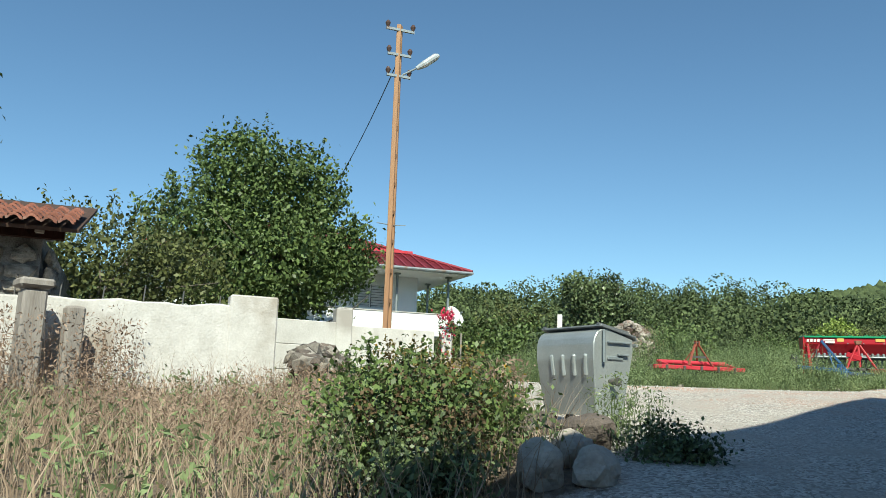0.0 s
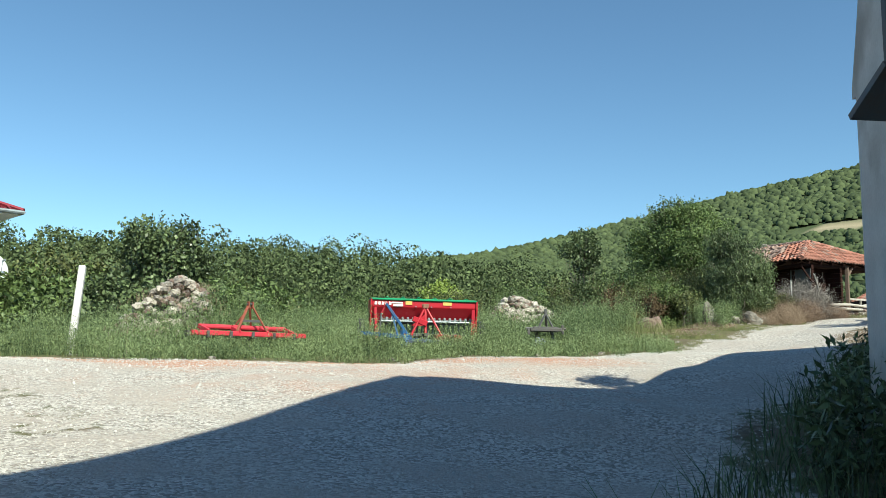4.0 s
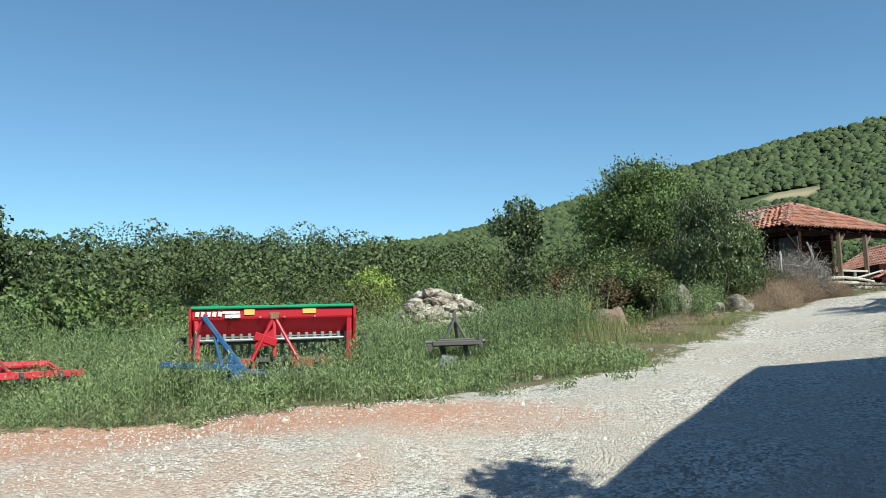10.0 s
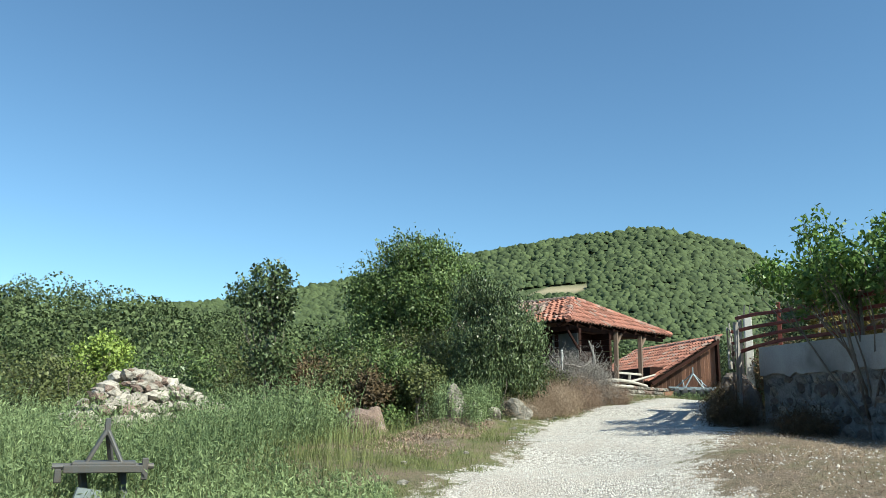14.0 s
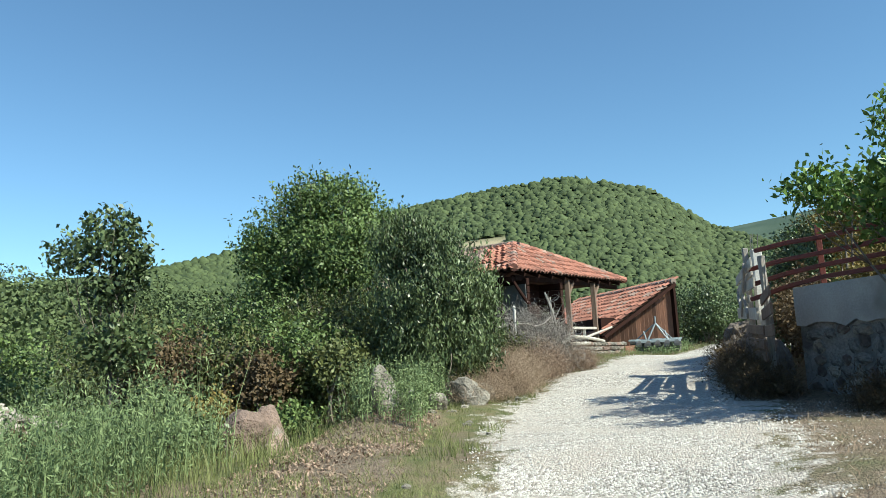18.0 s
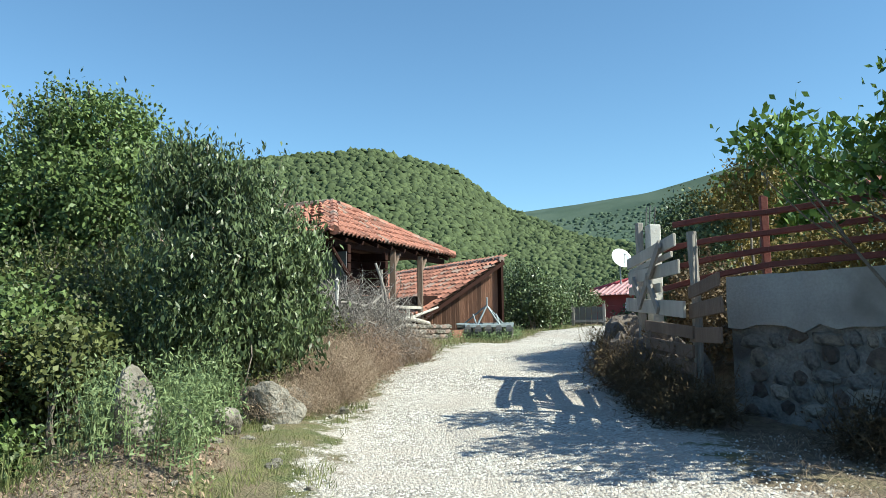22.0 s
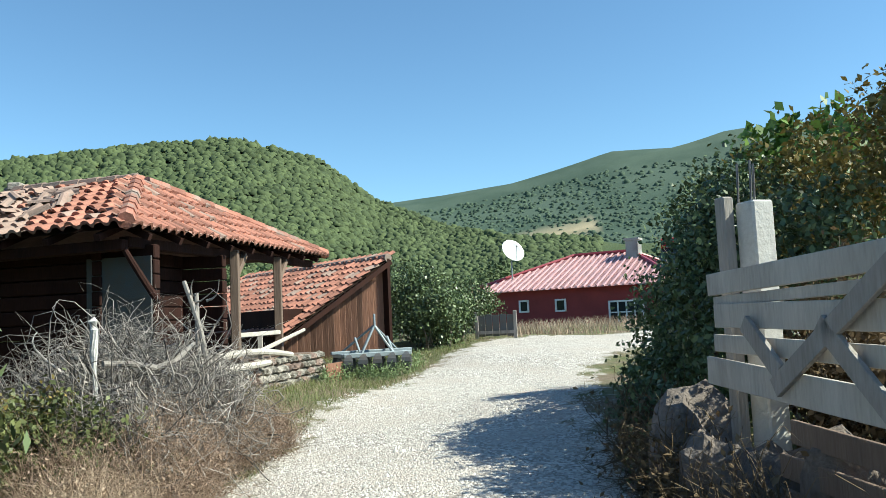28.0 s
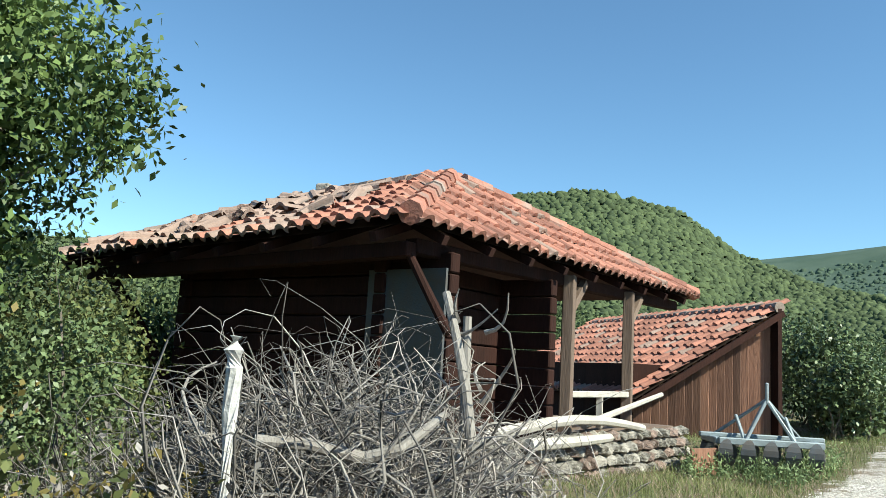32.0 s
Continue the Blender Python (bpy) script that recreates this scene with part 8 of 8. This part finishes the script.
field = scatter(17000, -29, -16, -19.5, -2.5, lambda x, y: (x < left_edge(y) - 0.3 - 0.3 * np.sin(y * 2.1)) & (x > left_edge(y) - 9.5) & ~((y > -9) & (x > left_edge(y) - 2.6)) & (y < -5.6))
d_edge = left_edge(field[:, 1]) - field[:, 0]
tall_h = np.clip(0.22 + d_edge * 0.3, 0.2, 1.15) * (0.9 + 0.22 * np.sin(field[:, 0] * 2.3) * np.cos(field[:, 1] * 1.7))
for mx, my, mr in ((-24.9, -18.7, 1.3), (-23.0, -16.2, 1.7), (-22.2, -16.2, 1.3), (-21.5, -12.7, 1.6), (-21.2, -12.8, 1.5), (-20.9, -13.4, 1.2), (-19.2, -11.3, 0.8), (-19.0, -11.5, 0.8), (-22.8, -7.6, 2.6), (-21.4, -8.6, 1.6)):
    k = np.clip(np.hypot(field[:, 0] - mx, field[:, 1] - my) / mr, 0, 1)
    tall_h *= 0.64 + 0.36 * k**2
weed_field("tall_weeds", "tall grey-green weeds covering the field around the machines", field, tall_h, 32, 0.014, M_WEED, up=0.5, long=4.0)
tufts = scatter(900, -20.6, -16.6, -16.2, -10.5, lambda x, y: (np.abs(x - left_edge(y) - 0.35) < 0.55) & (np.sin(x * 5.1 + y * 2.3) * np.cos(y * 4.3 - x) > 0.45))
weed_field("edge_tufts", "low green weed clumps on the pale road edge", tufts, np.full(len(tufts), 0.2), 26, 0.016, M_WEED, 0.3)
wall_w = scatter(150, -25.3, -24.3, -16.7, -14.6, lambda x, y: x < 0)
weed_field("wall_weeds", "tall green weeds leaning on the ruined wall", wall_w, np.full(len(wall_w), 1.5), 44, 0.018, M_WEED, up=0.3, long=3.6)
far_field = scatter(2500, -45, -27, -20, 0, lambda x, y: (x < -27) & ~((x < -37) & (y < -15)))
weed_field("far_weeds", "pale green weeds in the back of the field", far_field, np.full(len(far_field), 0.85), 8, 0.05, M_WEED)
edge = scatter(26000, -30, -11, -24, 14, lambda x, y: (road_mask(x, y) < 0.42) & (x < left_edge(y) + 0.3) & (x > left_edge(y) - 2.2) & ~((y > -6.9) & (y < -3.0) & (x < left_edge(y) - 0.9) & (x > left_edge(y) - 2.1)))
me = array_mesh("verge_grass", *blade_arrays(np.column_stack([edge, ground_z(edge[:, 0], edge[:, 1]) - 0.01]), rng.uniform(0.03, 0.14, len(edge)), np.full(len(edge), 0.009), 0.4, 3), M_GRASS)
tagged(new("verge_grass", me), "short green verge grass along the gravel", "grass", kind="stuff")
corner = scatter(9000, -23.5, -17.2, -10.5, -3.4, lambda x, y: (x < left_edge(y) - np.where(y > -7.2, 2.1, 0.9)))
me = array_mesh("long_grass", *blade_arrays(np.column_stack([corner, ground_z(corner[:, 0], corner[:, 1]) - 0.01]), rng.uniform(0.12, 0.42, len(corner)), np.full(len(corner), 0.009), 0.3, 4), M_GRASS)
tagged(new("long_grass", me), "long yellow-green grass at the field corner", "grass", kind="stuff")
tall = scatter(330, -20.2, -18.4, -3.9, -1.6, lambda x, y: (x < left_edge(y) - 0.8) & (x > left_edge(y) - 2.0) & (np.hypot(x + 19.75, y + 2.5) > 0.5))
weed_field("verge_weeds", "upright green weeds beside the boulders", tall, np.full(len(tall), 0.7), 40, 0.016, M_WEED)
# Dark leaf colour replaces grass green here to deepen the building's shade.
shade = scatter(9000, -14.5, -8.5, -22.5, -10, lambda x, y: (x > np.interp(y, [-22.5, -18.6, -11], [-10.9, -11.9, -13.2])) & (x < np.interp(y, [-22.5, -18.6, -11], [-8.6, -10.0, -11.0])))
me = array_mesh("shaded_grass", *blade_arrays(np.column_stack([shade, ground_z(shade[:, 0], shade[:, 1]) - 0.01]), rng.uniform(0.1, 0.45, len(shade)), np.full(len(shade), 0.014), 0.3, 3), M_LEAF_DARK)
tagged(new("shaded_grass", me), "uncut grass along the building wall, shade put into its dark colour", "grass", kind="stuff")
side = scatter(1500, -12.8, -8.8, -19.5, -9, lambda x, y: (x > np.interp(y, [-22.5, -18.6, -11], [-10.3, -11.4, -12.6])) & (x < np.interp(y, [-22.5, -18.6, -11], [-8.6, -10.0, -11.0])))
weed_field("side_weeds", "leafy weeds along the building, its shade put into their dark colour", side, np.full(len(side), 0.7), 24, 0.035, M_LEAF_DARK)
barnside = scatter(24000, -19.5, -13, 4.5, 17, lambda x, y: (road_mask(x, y) < 0.45) & (x < left_edge(y) + 0.3))
me = array_mesh("barn_grass", *blade_arrays(np.column_stack([barnside, ground_z(barnside[:, 0], barnside[:, 1]) - 0.01]), rng.uniform(0.03, 0.14, len(barnside)), np.full(len(barnside), 0.009), 0.5, 3), M_GRASS)
tagged(new("barn_grass", me), "green grass between the road and the barn", "grass", kind="stuff")
bank = scatter(6500, -20.5, -11.5, -31.5, -24.6, lambda x, y: (road_mask(x, y) < 0.3) & (np.hypot(x + 14.9, y + 24.2) > 0.9))
me = array_mesh("dry_bank_grass", *blade_arrays(np.column_stack([bank, ground_z(bank[:, 0], bank[:, 1]) - 0.01]), rng.uniform(0.2, 0.75, len(bank)), np.full(len(bank), 0.011), 0.35, 4), M_DRY)
tagged(new("dry_bank_grass", me), "dry straw-coloured grass on the roadside bank", "grass", kind="stuff")
bank2 = scatter(420, -19.0, -11.8, -31.5, -25.2, lambda x, y: (road_mask(x, y) < 0.3) & (np.hypot(x + 14.9, y + 24.2) > 1.0))
weed_field("bank_weeds", "green weeds among the dry grass of the bank", bank2, np.full(len(bank2), 0.55), 16, 0.03, M_WEED)
tallw = scatter(170, -19.3, -17.4, -31.8, -29.0, lambda x, y: x < 0)
weed_field("grey_weeds", "tall grey-mauve seeding weeds before the whitewashed wall", tallw, np.full(len(tallw), 1.25), 46, 0.018, M_DRYBROWN, 0.08)
brown = scatter(700, -18.6, -14.6, -29.5, -26.2, lambda x, y: x < 0)
weed_field("brown_weeds", "dead reddish brown weed clump on the bank", brown, np.full(len(brown), 0.6), 30, 0.015, M_DRYBROWN, 0.3)
stalks = scatter(120, -16.6, -15.2, -25.6, -24.9, lambda x, y: x < 0)
weed_field("yellow_stalks", "dry yellow stalks standing behind the bin", stalks, np.full(len(stalks), 0.75), 26, 0.025, M_DRY, 0.1)
bin_weeds = scatter(45, -14.5, -13.75, -24.7, -24.1, lambda x, y: x < 0)
weed_field("bin_weeds", "dark upright seeding weeds at the corner of the bin", bin_weeds, np.full(len(bin_weeds), 0.6), 36, 0.014, M_LEAF_DARK, 0.15)
for x, y, rx, ry, h, m in ((-18.6, 0.9, 0.4, 0.6, 0.75, M_DRY), (-18.5, 1.8, 0.45, 0.6, 0.8, M_DRYBROWN), (-18.65, 2.6, 0.45, 0.5, 0.85, M_DRYBROWN), (-18.6, 0.1, 0.35, 0.5, 0.55, M_DRY), (-18.95, 1.5, 0.5, 0.6, 0.85, M_DRYBROWN), (-18.3, 3.2, 0.4, 0.5, 0.65, M_DRYBROWN), (-18.1, 3.9, 0.35, 0.5, 0.45, M_DRYBROWN)):
    tangle("dry_weeds", "dry pinkish brown tangled weeds leaning over the road edge", x, y, rx, ry, h, 2300, m, 0.0022, 0.32, 0.7, 3500, 0.011)
for x, y, rx, ry, h in ((-18.6, -0.8, 0.3, 0.5, 0.35), (-18.45, -0.1, 0.3, 0.4, 0.4), (-18.75, -1.6, 0.3, 0.3, 0.3)):
    tangle("dry_weeds", "pale dry grass tangled about the limestone boulders", x, y, rx, ry, h, 1200, M_DRY, 0.002, 0.28, 0.8, 1500, 0.01)
# Brush in the fence's shadow: the dark bramble colour deepens that shade.
for x, y, rx, ry, h in ((-14.95, -0.9, 0.3, 0.4, 0.6), (-15.05, 0.1, 0.25, 0.5, 0.5), (-14.75, -1.6, 0.4, 0.4, 0.5), (-15.1, 1.0, 0.25, 0.5, 0.6), (-13.6, -3.0, 0.4, 0.5, 0.4), (-14.9, 2.0, 0.3, 0.6, 0.6)):
    tangle("dry_brush", "dry twiggy brown brush below the fence and wall", x, y, rx, ry, h, 700, M_BRAMBLE, 0.004, 0.4, 0.3, 900, 0.022)
dirt = scatter(7000, -14.6, -10.5, -9.5, -2.0, lambda x, y: (road_mask(x, y) < 0.5) & ((x + 14.26) * 4.96 + (y + 1.24) * 3.96 < -1.0))
me = array_mesh("straw_litter", *blade_arrays(np.column_stack([dirt, ground_z(dirt[:, 0], dirt[:, 1]) - 0.01]), rng.uniform(0.02, 0.1, len(dirt)), np.full(len(dirt), 0.008), 1.6, 3), M_DRY)
tagged(new("straw_litter", me), "short dry straw on bare earth below the wall", "grass", kind="stuff")
twig_bush(-25.0, -16.9, "dry grass tuft on top of the ruined wall", 10, 0.2, 0.2, M_DRY)
top = rng.normal(size=(900, 2)) * (0.2, 0.5) + (-25.95, -16.1)
base = np.column_stack([top, np.interp(top[:, 1], [-18.4, -17.7, -17.0, -16.3, -15.6, -15.1], [2.4, 2.8, 3.1, 3.3, 3.3, 2.8])])
me = array_mesh("wall_top_grass", *blade_arrays(base, rng.uniform(0.08, 0.26, 900), np.full(900, 0.008), 0.4, 3), M_DRY)
tagged(new("wall_top_grass", me), "dry grass growing on the ruined wall", "grass", kind="stuff")
turf = scatter(60000, -20.5, -16.0, -9.5, 4.5, lambda x, y: (road_mask(x, y) < 0.62) & (x < left_edge(y) + 0.35) & (x > left_edge(y) - 2.4))
turf = turf[np.array([noise.noise(Vector((x * 1.3, y * 1.3, 4.0))) + 0.5 * noise.noise(Vector((x * 4, y * 4, 1.0))) > -0.05 for x, y in turf])]
me = array_mesh("verge_turf", *blade_arrays(np.column_stack([turf, ground_z(turf[:, 0], turf[:, 1]) - 0.01]), rng.uniform(0.025, 0.11, len(turf)), np.full(len(turf), 0.007), 0.5, 3), M_GRASS)
tagged(new("verge_turf", me), "patchy short turf creeping over the gravel edge", "grass", kind="stuff")
litter = scatter(5000, -20.2, -17.9, -7.0, -2.6, lambda x, y: (x < left_edge(y) - 0.7) & (x > left_edge(y) - 2.3))
me = array_mesh("leaf_litter", *leaf_arrays(np.column_stack([litter, ground_z(litter[:, 0], litter[:, 1]) + 0.015]), 0.02, 0.05, 2.5, np.tile((0.0, 0.0, 2.0), (len(litter), 1))), M_DRYBROWN)
tagged(new("leaf_litter", me), "dead brown leaf litter and cut stalks on bare soil", "leaf litter", kind="stuff")
gw = scatter(260, -17.9, -16.1, 9.2, 11.0, lambda x, y: road_mask(x, y) < 0.3)
weed_field("harrow_weeds", "green weeds growing through the harrow", gw, np.full(len(gw), 0.3), 18, 0.018, M_WEED)
barn_dry = scatter(5000, -19.5, -13.5, 4.5, 13, lambda x, y: (road_mask(x, y) < 0.5) & (x < left_edge(y) + 0.3))
me = array_mesh("barn_straw", *blade_arrays(np.column_stack([barn_dry, ground_z(barn_dry[:, 0], barn_dry[:, 1]) - 0.01]), rng.uniform(0.03, 0.16, len(barn_dry)), np.full(len(barn_dry), 0.007), 0.6, 3), M_DRY)
tagged(new("barn_straw", me), "dry straw stalks among the grass before the barn", "grass", kind="stuff")
mound = scatter(4000, -13.5, -3, 17, 27, lambda x, y: road_mask(x, y) < 0.4)
me = array_mesh("mound_grass", *blade_arrays(np.column_stack([mound, ground_z(mound[:, 0], mound[:, 1]) - 0.01]), rng.uniform(0.1, 0.35, len(mound)), np.full(len(mound), 0.025), 0.4, 3), M_DRY)
tagged(new("mound_grass", me), "yellowish grass on the bank before the red house", "grass", kind="stuff")


# ---- loose gravel ----
def gravel():
    p = scatter(150000, -24, -8, -25, 10, lambda x, y: road_mask(x, y) > 0.35)
    p = np.concatenate([p[:46000], scatter(6000, -14.9, -10.5, -9.5, -2.0, lambda x, y: (x + 14.26) * 4.96 + (y + 1.24) * 3.96 < -1.0)[:2600]])
    n = len(p)
    s = rng.uniform(0.005, 0.015, n)
    big = rng.uniform(size=n) < 0.015
    s[big] *= 2.4
    tet = np.array([(1, 0, -0.3), (-0.5, 0.87, -0.3), (-0.5, -0.87, -0.3), (0.1, 0.1, 0.6), (-0.4, -0.3, 0.5)])
    fs = np.array([(0, 1, 3), (1, 2, 4), (2, 0, 4), (0, 3, 4), (1, 4, 3)])
    ang = rng.uniform(0, 2 * np.pi, n)
    c, sn = np.cos(ang), np.sin(ang)
    v = np.repeat(tet[None], n, 0) * s[:, None, None] * rng.uniform(0.7, 1.3, (n, 1, 3))
    x = v[..., 0] * c[:, None] - v[..., 1] * sn[:, None]
    y = v[..., 0] * sn[:, None] + v[..., 1] * c[:, None]
    z = v[..., 2] + (ground_z(p[:, 0], p[:, 1]) + 0.006)[:, None]
    v = np.stack([x + p[:, :1], y + p[:, 1:], z], -1)
    f = (fs[None] + np.arange(n)[:, None, None] * 5).reshape(-1, 3)
    tagged(new("loose_gravel", array_mesh("loose_gravel", v.reshape(-1, 3), f, M_GRAVEL)), "loose pale crushed-stone gravel on the road", "gravel", kind="stuff")


gravel()
for i in range(40):
    y = rnd.uniform(-20, 5)
    x = float(left_edge(y)) - rnd.uniform(0.0, 1.0)
    s = rnd.uniform(0.05, 0.14)
    ob = new("verge_stone", ROCKS[i % 8].copy())
    ob.data.materials.append(M_STONE)
    ob.matrix_basis = Matrix.LocRotScale((x, y, G(x, y) + s * 0.15), Euler((0, 0, rnd.uniform(0, 6))), (s * 1.4, s, s * 0.8))
    tagged(ob, "loose pale stone lying on the verge", "stone", "verge stones")
